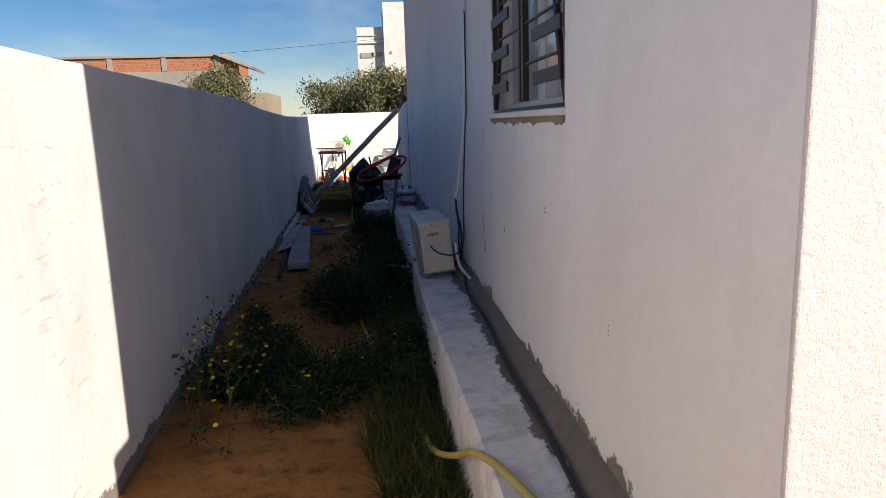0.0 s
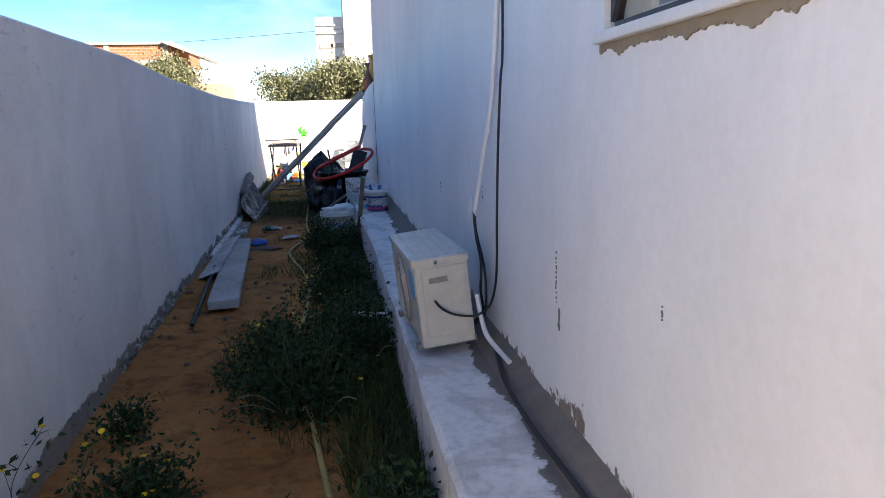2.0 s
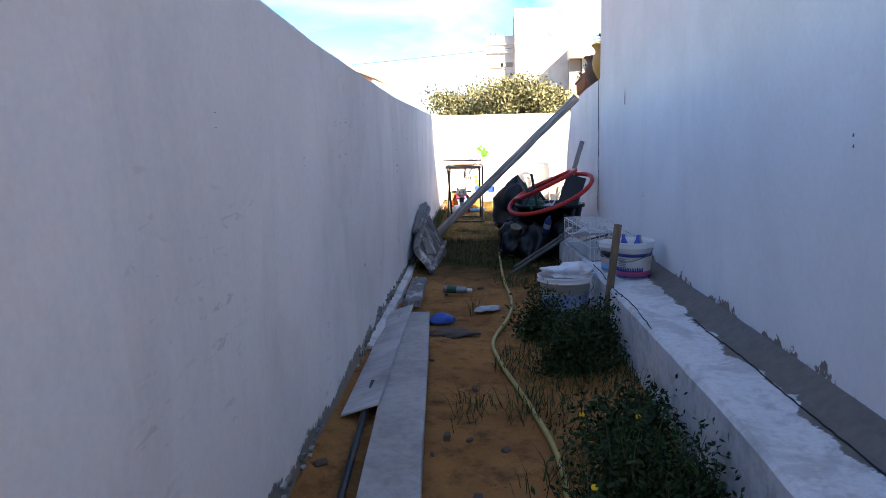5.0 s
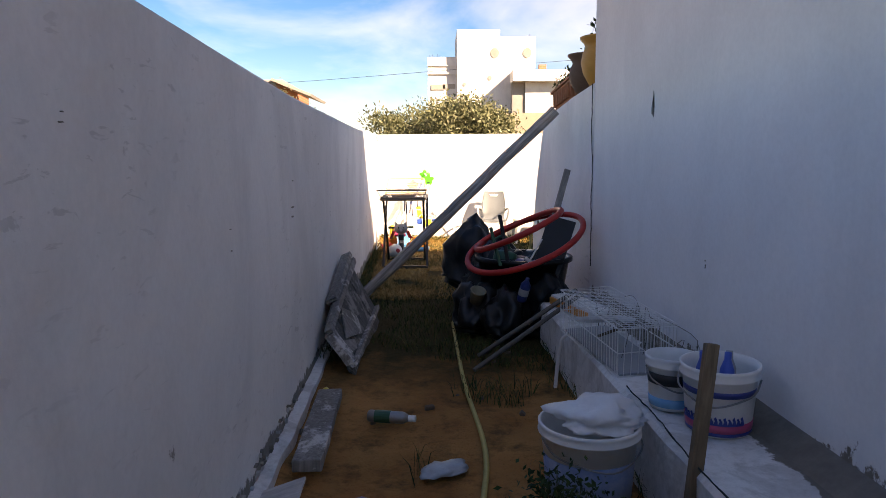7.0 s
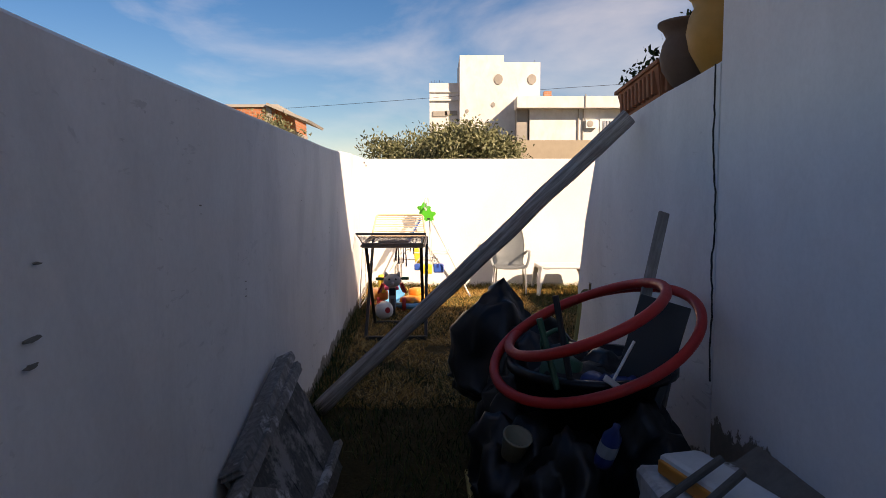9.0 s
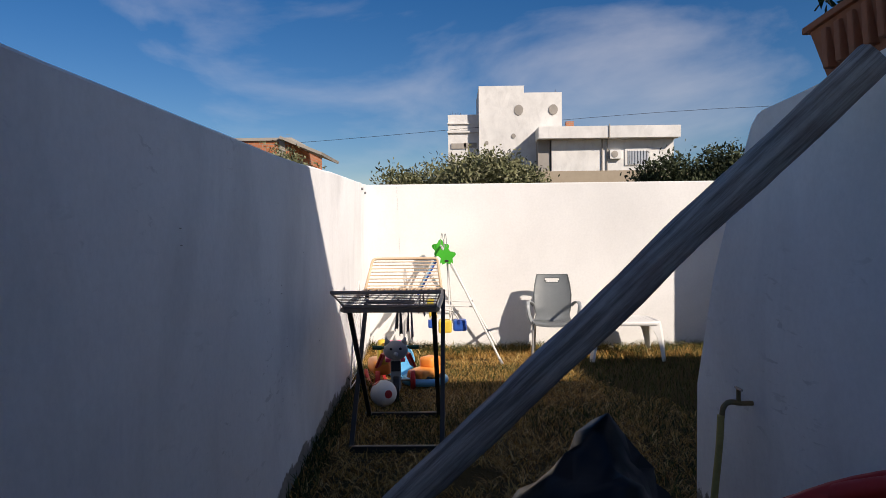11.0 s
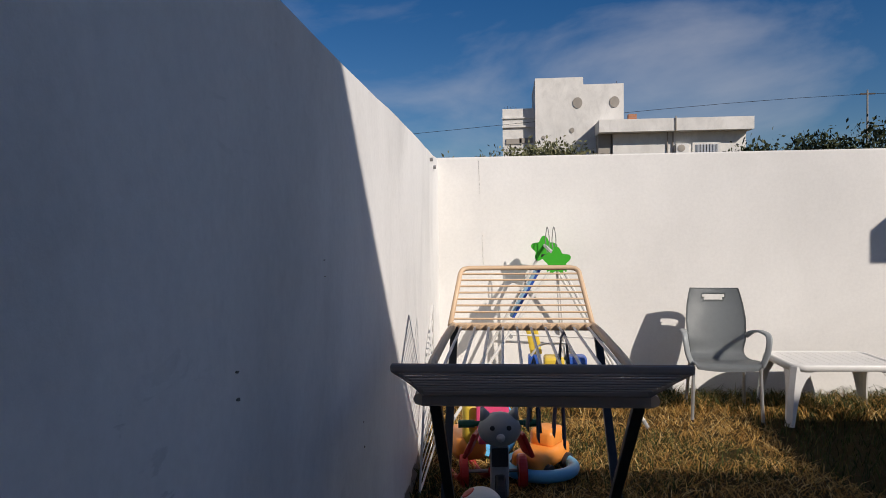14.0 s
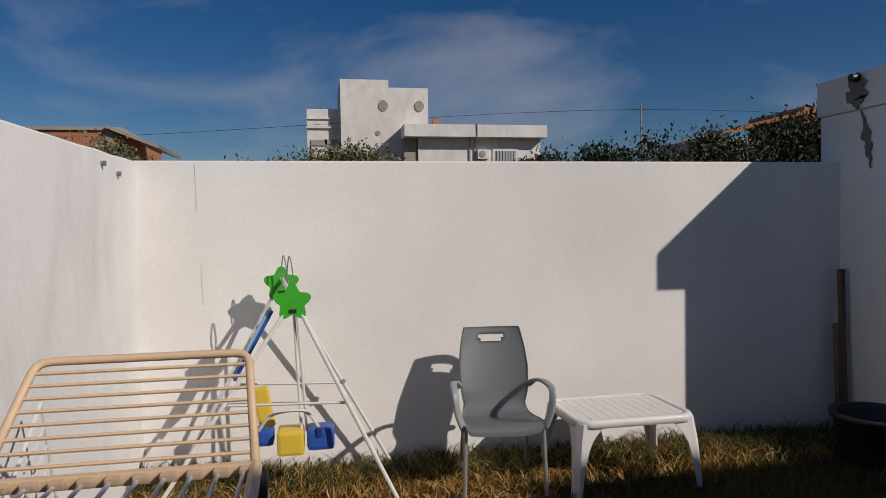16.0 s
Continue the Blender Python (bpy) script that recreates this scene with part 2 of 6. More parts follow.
def wall_top(y):
    return float(np.interp(y, (-8, 6, 7.5, 9.5, 11, 12.5, 15.4, 16.1, 17.0, 17.9, 20.2), (1.95, 1.95, 1.89, 1.857, 1.843, 1.858, 1.885, 1.905, 1.942, 1.965, 2.02)))


def ground_z(x, y):
    z = 0.035 * noise.noise(Vector((x * 0.9, y * 0.9, 3.1))) + 0.012 * noise.noise(Vector((x * 4, y * 4, 7.7)))
    if -2 < y < BACK_Y + 1 and -1 < x < 6:
        z += 0.05 * math.exp(-abs(x - wall_x(y)) / 0.18)
    return z


def build_ground():
    xs = [-300, -120, -50, -20, -8, -3, -1] + [i * 0.06 for i in range(-8, 46)] + [2.9 + 0.25 * i for i in range(0, 12)] + [7, 10, 16, 30, 60, 150, 300]
    ys = [-200, -80, -30, -12] + [-6 + 0.5 * i for i in range(0, 10)] + [-1 + 0.075 * i for i in range(0, 290)] + [21, 23, 27, 35, 50, 80, 130, 200, 400]
    xs, ys = sorted(set(round(x, 3) for x in xs)), sorted(set(round(y, 3) for y in ys))
    bm = bmesh.new()
    grid = [[bm.verts.new((x, y, ground_z(x, y) if abs(x) < 8 and -7 < y < 22 else 0.0)) for x in xs] for y in ys]
    for a, b in zip(grid, grid[1:]):
        for i in range(len(xs) - 1):
            bm.faces.new((a[i], a[i + 1], b[i + 1], b[i]))
    structure(part("ground", bm, M_SAND, smooth=True), "orange sandy soil with dry grass beyond", "ground")


build_ground()


def build_left_wall():
    """The long boundary wall, 0.2 m thick, not quite parallel to the house."""
    ys = [-9 + 0.29997 * i for i in range(97)] + [BACK_Y]
    bm = bmesh.new()
    rows = []
    for y in ys:
        x, zt = wall_x(y), wall_top(y) + 0.006 * noise.noise(Vector((0, y * 3, 0)))
        col = []
        for k in range(9):
            z = -0.4 + (zt - 0.012 + 0.4) * k / 8
            col.append(bm.verts.new((x + 0.010 * noise.noise(Vector((5, y * 0.8, z * 0.8))), y, z)))
        col.append(bm.verts.new((x - 0.014, y, zt)))
        col.append(bm.verts.new((x - 0.20, y, zt)))
        col.append(bm.verts.new((x - 0.21, y, -0.4)))
        rows.append(col)
    for a, b in zip(rows, rows[1:]):
        for i in range(len(a)):
            j = (i + 1) % len(a)
            bm.faces.new((a[i], a[j], b[j], b[i]))
    bm.faces.new(rows[0])
    bm.faces.new(rows[-1][::-1])
    structure(part("wall_west", bm, M_WALL, smooth=False), "whitewashed rendered boundary wall with damp cement base", "wall")


build_left_wall()


def slab(name, lo, hi, mat, label, category="wall", bevel=0.012):
    return structure(part(name, box(lo, hi, None, bevel), mat), label, category)


slab("wall_back", (-0.30, BACK_Y, -0.4), (9.0, BACK_Y + 0.2, 2.02), M_PLAIN, "white rendered wall closing the back of the garden")

# the house flank, with its window opening, 0.25 m thick
WIN = (1.12, 2.72, 1.69, 2.90)
HOUSE_Y0, HOUSE_Y1, HOUSE_Z = -0.338, 12.70, 5.06


def build_house():
    y0, y1, z0, z1 = WIN
    # above 1.92 the unseen front is set back to place its shade edge
    bits = (("front_low", (HOUSE_Y0, -0.13), (-0.4, 1.92)), ("front", (-0.13, y0), (-0.4, HOUSE_Z)), ("wall_house_rear_part", (y1, HOUSE_Y1), (-0.4, HOUSE_Z)),
            ("wall_house_below_window", (y0, y1), (-0.4, z0)), ("wall_house_above_window", (y0, y1), (z1, HOUSE_Z)))
    bm = bmesh.new()
    for _, (a, b), (c, d) in bits:
        add_box(bm, (HOUSE_X, a, c), (HOUSE_X + 0.25, b, d))
    bmesh.ops.remove_doubles(bm, verts=bm.verts[:], dist=0.0005)
    structure(part("wall_east", bm, M_HOUSE), "whitewashed house flank with cracked cement footing", "wall")
    slab("wall_house_unseen_front", (HOUSE_X + 0.25, -0.13, 1.92), (12.0, 0.1, HOUSE_Z - 0.3), M_PLAIN, "unseen upper house front, set back to place the shade edge", "wall", 0)
    # added roof strip, out of view, closing the step below the set-back front
    slab("roof_setback", (HOUSE_X + 0.25, HOUSE_Y0 + 0.2, 1.8), (12.0, -0.13, 1.91), M_PLAIN, "unseen roof strip added over the set-back", "roof", 0)
    slab("wall_house_front", (HOUSE_X + 0.004, HOUSE_Y0 - 0.008, -0.4), (12.0, HOUSE_Y0 + 0.2, 1.916), M_ROUGH, "coarse sunlit white render on the house front", "wall", 0.005)
    slab("wall_house_rear", (HOUSE_X + 0.004, HOUSE_Y1 - 0.2, -0.4), (12.0, HOUSE_Y1 - 0.004, HOUSE_Z - 0.004), M_PLAIN, "white rear wall of the house")
    slab("roof_house", (HOUSE_X + 0.25, -0.13, HOUSE_Z - 0.3), (12.0, HOUSE_Y1 - 0.2, HOUSE_Z - 0.02), M_PLAIN, "flat white roof slab", "roof", 0)
    slab("wall_house_far", (11.8, HOUSE_Y0 + 0.2, -0.4), (12.0, HOUSE_Y1 - 0.2, HOUSE_Z - 0.3), M_PLAIN, "white far wall of the house", "wall", 0)
    slab("wall_room_inner", (HOUSE_X + 1.6, 0.2, 0.0), (HOUSE_X + 1.7, 4.2, 3.2), M_PLAIN, "plain inner room wall behind the window", "wall", 0)


build_house()


def low_x(y):
    return HOUSE_X - 0.01 - 0.061 * (y - 12.83)


def build_low_wall():
    """The low garden wall that carries on from the house and ends in a sloped buttress."""
    outline = [(HOUSE_Y1, -0.4), (HOUSE_Y1, 2.13), (13.4, 2.07), (14.15, 1.99), (14.60, 1.965), (14.66, 1.92), (14.77, 1.71), (15.01, 1.25), (15.21, 0.69), (15.22, -0.4)]
    bm = bmesh.new()
    a = [bm.verts.new((low_x(y), y, z)) for y, z in outline]
    b = [bm.verts.new((low_x(y) + 0.19, y, z)) for y, z in outline]
    bm.faces.new(a)
    bm.faces.new(b[::-1])
    for i in range(len(a)):
        j = (i + 1) % len(a)
        bm.faces.new((a[i], a[j], b[j], b[i]))
    bmesh.ops.bevel(bm, geom=bm.edges[:], offset=0.012, segments=2, affect="EDGES")
    structure(part("wall_terrace", bm, M_WALL), "low white rendered wall with a sloped end", "wall")


build_low_wall()

# terrace behind the low wall, and the shed in the far corner with its projecting roof slab
slab("terrace", (HOUSE_X + 0.19, HOUSE_Y1, -0.4), (12.0, 14.5, 0.9), M_PLAIN, "plain raised terrace behind the low wall", "terrace", 0)
slab("wall_shed", (4.92, 18.77, -0.4), (9.0, 20.21, 2.38), M_PLAIN, "white shed wall with a dark drip stain", "wall", 0.02)
slab("roof_shed", (4.90, 18.58, 2.38), (9.0, 20.23, 2.65), M_PLAIN, "thick white roof slab of the shed", "roof", 0.02)
# added block, never in view; it casts the shade round the table
slab("wall_shade_block", (8.0, HOUSE_Y1, 0.9), (12.0, 13.85, HOUSE_Z), M_PLAIN, "unseen white block added to shade the lawn by the table", "wall", 0)
slab("wall_garden_east", (9.0, 12.8, -0.4), (9.2, 20.2, 2.02), M_PLAIN, "plain garden wall", "wall", 0)

# concrete ledge along the house
def build_ledge():
    bm = bmesh.new()
    rows = []
    for i in range(65):
        y = -0.6 + i * 0.2
        z = float(np.interp(y, (0, 4.3, 9.5, 12.2), (0.44, 0.42, 0.36, 0.33))) + 0.006 * noise.noise(Vector((1, y * 2, 0)))
        x = 1.97 + 0.07 * max(0.0, 1 - (y + 0.6) / 3.5) - 0.10 * max(0, (y - 7) / 5) + 0.008 * noise.noise(Vector((3, y * 3, 0)))
        rows.append([bm.verts.new(p) for p in ((HOUSE_X + 0.01, y, -0.3), (x, y, -0.3), (x, y, z - 0.02), (x + 0.02, y, z), (x + 0.2, y, z + 0.008 * noise.noise(Vector((9, y * 2.3, 1)))), (HOUSE_X - 0.10, y, z + 0.012), (HOUSE_X + 0.01, y, z + 0.09))])
    for a, b in zip(rows, rows[1:]):
        for i in range(len(a)):
            j = (i + 1) % len(a)
            bm.faces.new((a[i], a[j], b[j], b[i]))
    bm.faces.new(rows[0])
    bm.faces.new(rows[-1][::-1])
    structure(part("ledge", bm, M_LEDGE), "worn white-painted concrete ledge along the house", "ledge")


build_ledge()


def build_footing():
    bm = bmesh.new()
    rows = []
    for i in range(60):
        y = 8.6 + i * 0.065
        w = 0.075 + 0.02 * noise.noise(Vector((y * 3, 8, 0)))
        z = 0.075 + 0.02 * noise.noise(Vector((y * 2.5, 3, 0)))
        x = wall_x(y) + 0.004
        rows.append([bm.verts.new(p) for p in ((x, y, -0.05), (x, y, z + 0.012), (x + w * 0.8, y, z), (x + w, y, -0.05))])
    for a, b in zip(rows, rows[1:]):
        for k in range(4):
            bm.faces.new((a[k], a[(k + 1) % 4], b[(k + 1) % 4], b[k]))
    bm.faces.new(rows[0])
    bm.faces.new(rows[-1][::-1])
    structure(part("footing", bm, M_LEDGE), "rough grey concrete footing along the boundary wall", "footing")


build_footing()



def build_wall_crust():
    """Flakes of cement and paint hanging loose along the foot of the boundary wall."""
    rng = random.Random(77)
    bm = bmesh.new()
    for i in range(210):
        y = rng.uniform(5.0, 11.2)
        if noise.noise(Vector((y * 0.9, 4.4, 0))) < -0.25:
            continue
        x, z = wall_x(y) + 0.006 + rng.uniform(0.0, 0.004), 0.05 + rng.uniform(0.0, 0.13) * (0.5 + 0.5 * abs(noise.noise(Vector((y * 2, 1, 0)))) * 2)
        w, h, t = rng.uniform(0.006, 0.040), rng.uniform(0.005, 0.022), rng.uniform(0.0, 0.006)
        k = rng.randint(5, 7)
        ring = [(w * rng.uniform(0.6, 1.1) * math.cos(2 * math.pi * j / k), h * rng.uniform(0.6, 1.1) * math.sin(2 * math.pi * j / k)) for j in range(k)]
        tilt = rng.uniform(-0.1, 0.25)
        f = [bm.verts.new((x + t + tilt * max(0.0, q), y + p, z + q)) for p, q in ring]
        b = [bm.verts.new((x - 0.014, y + p * 0.9, z + q * 0.9)) for p, q in ring]
        bm.faces.new(f)
        for j in range(k):
            bm.faces.new((f[j], b[j], b[(j + 1) % k], f[(j + 1) % k]))
    bmesh.ops.recalc_face_normals(bm, faces=bm.faces[:])
    m = Mat("flaking_render", 0.95, 0, 0.1)
    m.color(m.mix(m.ramp(m.island(), (0.35, 0.0), (0.75, 1.0)), m.mix(m.noise(30, 5, 0.7), (0.10, 0.09, 0.075), (0.26, 0.235, 0.20)), (0.44, 0.43, 0.41)))
    m.bump(m.noise(60, 4), 0.5, 0.005)
    tagged(part("flaking_render", bm, m.m), "crumbling cement flakes along the wall foot", "flakes", kind="stuff")


build_wall_crust()

# ---- materials of the things ----
M_CREAM = simple("cream_enamel", (0.60, 0.57, 0.49), 0.45, 0, 0.3, 9)
M_WHITEPL = simple("white_plastic", (0.74, 0.73, 0.70), 0.42, 0, 0.16, 10)
M_WHITEMT = simple("white_enamelled_tube", (0.70, 0.69, 0.66), 0.4, 0, 0.2, 20)
M_GREYPL = simple("grey_plastic", (0.30, 0.31, 0.32), 0.45, 0, 0.12, 8)
M_BLACK = simple("black_plastic", (0.02, 0.02, 0.022), 0.5, 0, 0.1, 12, dark=(0.06, 0.058, 0.055))
M_CABLE = simple("black_rubber", (0.016, 0.016, 0.017), 0.6, 0, 0.2, 30, dark=(0.05, 0.048, 0.045))
M_BLUE = simple("blue_plastic", (0.03, 0.10, 0.42), 0.4, 0, 0.15, 9)
M_SKYBLUE = simple("sky_blue_plastic", (0.12, 0.42, 0.68), 0.4, 0, 0.15, 9)
M_YELLOW = simple("yellow_plastic", (0.70, 0.50, 0.06), 0.45, 0, 0.2, 9)
M_GREEN = simple("bright_green_plastic", (0.05, 0.42, 0.03), 0.4, 0, 0.12, 9)
M_DKGREEN = simple("dark_green_plastic", (0.015, 0.09, 0.05), 0.45, 0, 0.2, 9)
M_RED = simple("red_plastic", (0.45, 0.02, 0.02), 0.42, 0, 0.15, 9)
M_HOOP = simple("red_corrugated_conduit", (0.55, 0.025, 0.018), 0.5, 0, 0.2, 9)
M_ORANGE = simple("orange_plastic", (0.80, 0.28, 0.05), 0.4, 0, 0.15, 9)
M_PINK = simple("pink_plastic", (0.72, 0.08, 0.20), 0.4, 0, 0.12, 9)
M_HOSE = simple("yellow_garden_hose", (0.48, 0.38, 0.12), 0.6, 0, 0.35, 20)
M_STEEL = simple("galvanised_steel", (0.30, 0.30, 0.30), 0.5, 0.8, 0.3, 14)
M_IRON = simple("dark_painted_iron", (0.045, 0.035, 0.028), 0.5, 0.3, 0.25, 14)
M_TERRA = simple("terracotta", (0.38, 0.15, 0.075), 0.85, 0, 0.3, 8)
M_OCHRE = simple("ochre_glazed_clay", (0.48, 0.25, 0.05), 0.55, 0, 0.25, 7)
M_BROWNPOT = simple("brown_clay", (0.13, 0.085, 0.06), 0.8, 0, 0.25, 8)
M_BEIGE = simple("beige_plastic", (0.68, 0.49, 0.32), 0.5, 0, 0.15, 8)
# rack beige darkened in colour for the end that stands in shade
M_SHADEBEIGE = simple("shaded_beige_plastic", (0.40, 0.29, 0.22), 0.6, 0, 0.12, 8)
M_CLOTHGREY = simple("grey_knit", (0.19, 0.17, 0.19), 0.95, 0, 0.3, 40, bump=0.6)
M_PAPER = simple("printed_foil_bag", (0.36, 0.38, 0.40), 0.4, 0.2, 0.4, 12)
M_CONCRETE = simple("cast_concrete", (0.42, 0.41, 0.39), 0.92, 0, 0.4, 9, bump=0.5)
M_LABELBLUE = simple("navy_print", (0.02, 0.045, 0.22), 0.4, 0, 0.1, 9)
M_LABELPINK = simple("magenta_print", (0.50, 0.07, 0.16), 0.4, 0, 0.1, 9)
M_SAIL = simple("clear_bag_film", (0.66, 0.67, 0.68), 0.35, 0, 0.2, 12)
M_BAG = simple("black_bin_bag", (0.006, 0.006, 0.0065), 0.33, 0, 0.15, 12, dark=(0.018, 0.018, 0.018), spec=0.3)
M_CRACK = simple("open_crack", (0.03, 0.028, 0.025), 0.95, 0, 0.1, 20)
M_STAIN = simple("bare_cement_patch", (0.22, 0.205, 0.175), 0.95, 0, 0.45, 14, bump=0.5)


def timber(name, a, b, paint=None):
    m = Mat(name, 0.9, 0, 0.2)
    g = m.noise(3.0, 8, 0.7, (14, 14, 1.2), 0.6)
    col = m.mix(m.ramp(g, (0.35, 0.0), (0.65, 1.0)), a, b)
    col = m.mix(m.ramp(m.noise(2.0, 5, 0.65), (0.42, 0.0), (0.7, 0.7)), col, tuple(c * 0.4 for c in a))
    if paint:
        col = m.mix(m.ramp(m.noise(4.0, 8, 0.75), (0.52, 0.0), (0.60, 0.85)), col, paint)
    m.color(col)
    m.bump(g, 0.8, 0.006)
    return m.m


M_TIMBER = timber("weathered_grey_timber", (0.20, 0.175, 0.15), (0.36, 0.33, 0.30))
M_FORM = timber("cement_stained_boards", (0.15, 0.14, 0.125), (0.33, 0.31, 0.29), (0.62, 0.60, 0.57))
M_SLAB = simple("pale_cast_concrete", (0.46, 0.45, 0.425), 0.92, 0, 0.48, 7, dark=(0.15, 0.145, 0.13), bump=0.5)
M_BOARD = timber("whitewashed_board", (0.44, 0.43, 0.41), (0.62, 0.61, 0.59))
M_PANEL = timber("dark_form_panel", (0.075, 0.072, 0.066), (0.15, 0.145, 0.135), (0.30, 0.29, 0.27))
M_STICK = timber("brown_wood", (0.14, 0.095, 0.06), (0.27, 0.19, 0.12))


# opaque pane; the pale base colour paints in the reflected sky
M_REFLECT = simple("sky_toned_glass", (0.46, 0.48, 0.52), 0.10, 0, 0.3, 3, spec=0.9)


def leaf_material(name, a, b, dry=None, spec=0.25):
    m = Mat(name, 0.7, 0, spec)
    r = m.island()
    stops = [(0.0, a), (0.75, b), (1.0, dry or b)]
    m.color(m.mix(1.0, m.ramp(r, *stops), m.ramp(m.noise(30, 3), (0.3, 0.75), (0.7, 1.0)), "MULTIPLY"))
    return m.m


M_WEED = leaf_material("weed_leaves", (0.008, 0.021, 0.005), (0.030, 0.060, 0.014))
M_STEM = simple("weed_stem", (0.10, 0.10, 0.04), 0.8, 0, 0.3, 20)
M_FLOWER = simple("yellow_petals", (0.75, 0.48, 0.015), 0.7, 0, 0.1, 20)
M_OLIVE = leaf_material("olive_leaves", (0.075, 0.085, 0.035), (0.20, 0.20, 0.10), (0.32, 0.31, 0.19))
M_DARKOLIVE = leaf_material("dark_olive_leaves", (0.018, 0.028, 0.010), (0.055, 0.07, 0.030), (0.09, 0.10, 0.05))
M_BARK = timber("olive_bark", (0.06, 0.05, 0.04), (0.14, 0.12, 0.10))
# straw brightened, green darkened: sun and shade contrast put into the blade colours
M_STRAW = leaf_material("dry_lawn_blades", (0.22, 0.10, 0.020), (0.58, 0.35, 0.095), (0.74, 0.56, 0.26))
M_GRASS = leaf_material("green_grass_blades", (0.016, 0.027, 0.006), (0.065, 0.088, 0.018), (0.18, 0.14, 0.04))


# ---- foliage helpers ----
def mesh_from(name, verts, faces, material, parent=None):
    me = bpy.data.meshes.new(name)
    me.from_pydata(verts.tolist() if hasattr(verts, "tolist") else verts, [], faces.tolist() if hasattr(faces, "tolist") else faces)
    me.materials.append(material)
    ob = new(name, me)
    if parent is not None:
        ob.parent = parent
    return ob


def blade_arrays(rng, base, height, width, lean):
    """Bent two-piece blades rising from base points."""
    n = len(base)
    a = rng.uniform(0, 2 * np.pi, n)
    side = np.stack([np.cos(a), np.sin(a), np.zeros(n)], 1) * (width * rng.uniform(0.6, 1.3, n))[:, None] * 0.5
    b = rng.uniform(0, 2 * np.pi, n)
    h = height * rng.uniform(0.45, 1.25, n)
    out = np.stack([np.cos(b), np.sin(b), np.zeros(n)], 1) * (h * lean * rng.uniform(0.3, 1.4, n))[:, None]
    up = np.stack([np.zeros(n), np.zeros(n), h], 1)
    mid = base + up * 0.6 + out * 0.35
    tip = base + up * (1.0 - 0.25 * rng.uniform(0, 1, n))[:, None] + out
    v = np.stack([base - side, base + side, mid + side * 0.8, mid - side * 0.8, tip], 1).reshape(-1, 3)
    k = np.arange(n) * 5
    quads = np.stack([k, k + 1, k + 2, k + 3], 1).tolist()
    tris = np.stack([k + 3, k + 2, k + 4], 1).tolist()
    return v, quads + tris


def leaf_arrays(rng, centres, size, flat=0.5):
    """Small pointed leaves with a fold, at random turns."""
    n = len(centres)
    d = rng.normal(size=(n, 3))
    d[:, 2] = d[:, 2] * flat + 0.15
    d /= np.linalg.norm(d, axis=1)[:, None]
    s = np.cross(d, rng.normal(size=(n, 3)))
    s /= np.linalg.norm(s, axis=1)[:, None]
    ln = (size * rng.uniform(0.6, 1.4, n))[:, None]
    v = np.stack([centres, centres + d * ln * 0.5 + s * ln * 0.22, centres + d * ln, centres + d * ln * 0.5 - s * ln * 0.22], 1).reshape(-1, 3)
    k = np.arange(n) * 4
    return v, np.stack([k, k + 1, k + 2, k + 3], 1)


def far_olive(seed, x, y, h, spread, material, n=17000, leaf=0.23, trunk_h=1.2):
    """An olive tree: forked trunk and a crown of leafy clumps with gaps."""
    rng = np.random.default_rng(seed)
    root = empty("olive_tree", pose(x, y, 0))
    bm = bmesh.new()
    tips = []
    for i in range(7):
        a = 2 * math.pi * i / 7 + rng.uniform(-0.3, 0.3)
        r = spread * rng.uniform(0.35, 0.75)
        tip = (math.cos(a) * r, math.sin(a) * r, h * rng.uniform(0.6, 0.85))
        tips.append(tip)
        add_tube(bm, spline([(0, 0, 0), (0.05 * math.cos(a), 0.05 * math.sin(a), trunk_h), (math.cos(a) * r * 0.5, math.sin(a) * r * 0.5, h * 0.5), tip], 4), 0.20, 6, False, 0.03)
    part("trunk", bm, M_BARK, root)
    clumps = []
    for i in range(70):
        a, u = rng.uniform(0, 2 * np.pi), rng.uniform(0, 1) ** 0.5
        zz = rng.uniform(0.25, 0.97)
        rad = spread * u * math.sqrt(max(0.05, 1 - ((zz - 0.55) / 0.62) ** 2))
        clumps.append((math.cos(a) * rad, math.sin(a) * rad, h * zz * rng.uniform(0.9, 1.04) - 0.15))
    clumps = np.array(clumps)
    pick = rng.integers(0, len(clumps), n)
    c = clumps[pick] + rng.normal(size=(n, 3)) * np.array([0.46, 0.46, 0.32]) * (h / 5.0)
    v, f = leaf_arrays(rng, c, np.full(n, leaf), 1.3)
    mesh_from("crown", v, f, material, root)
    return tagged(root, "grey-green olive tree with an uneven crown", "tree", "olive trees beyond the wall")


# ---- distance: neighbouring buildings and trees ----
def brick_material():
    m = Mat("hollow_red_brick", 0.9, 0, 0.2)
    b = m.t.nodes.new("ShaderNodeTexBrick")
    mp = m.t.nodes.new("ShaderNodeMapping")
    mp.inputs["Rotation"].default_value = (radians(90), 0, 0)
    m.link(m.tc.outputs["Object"], mp.inputs["Vector"])
    m.link(mp.outputs[0], b.inputs["Vector"])
    b.inputs["Scale"].default_value = 1.0
    b.inputs["Brick Width"].default_value, b.inputs["Row Height"].default_value, b.inputs["Mortar Size"].default_value = 0.4, 0.22, 0.02
    b.inputs["Color1"].default_value, b.inputs["Color2"].default_value = (0.40, 0.13, 0.06, 1), (0.48, 0.18, 0.08, 1)
    b.inputs["Mortar"].default_value = (0.30, 0.26, 0.22, 1)
    m.color(m.mix(m.ramp(m.noise(0.6, 5), (0.5, 0.0), (0.75, 0.5)), b.outputs["Color"], (0.30, 0.22, 0.17)))
    m.bump(b.outputs["Fac"], 0.4, -0.02)
    return m.m


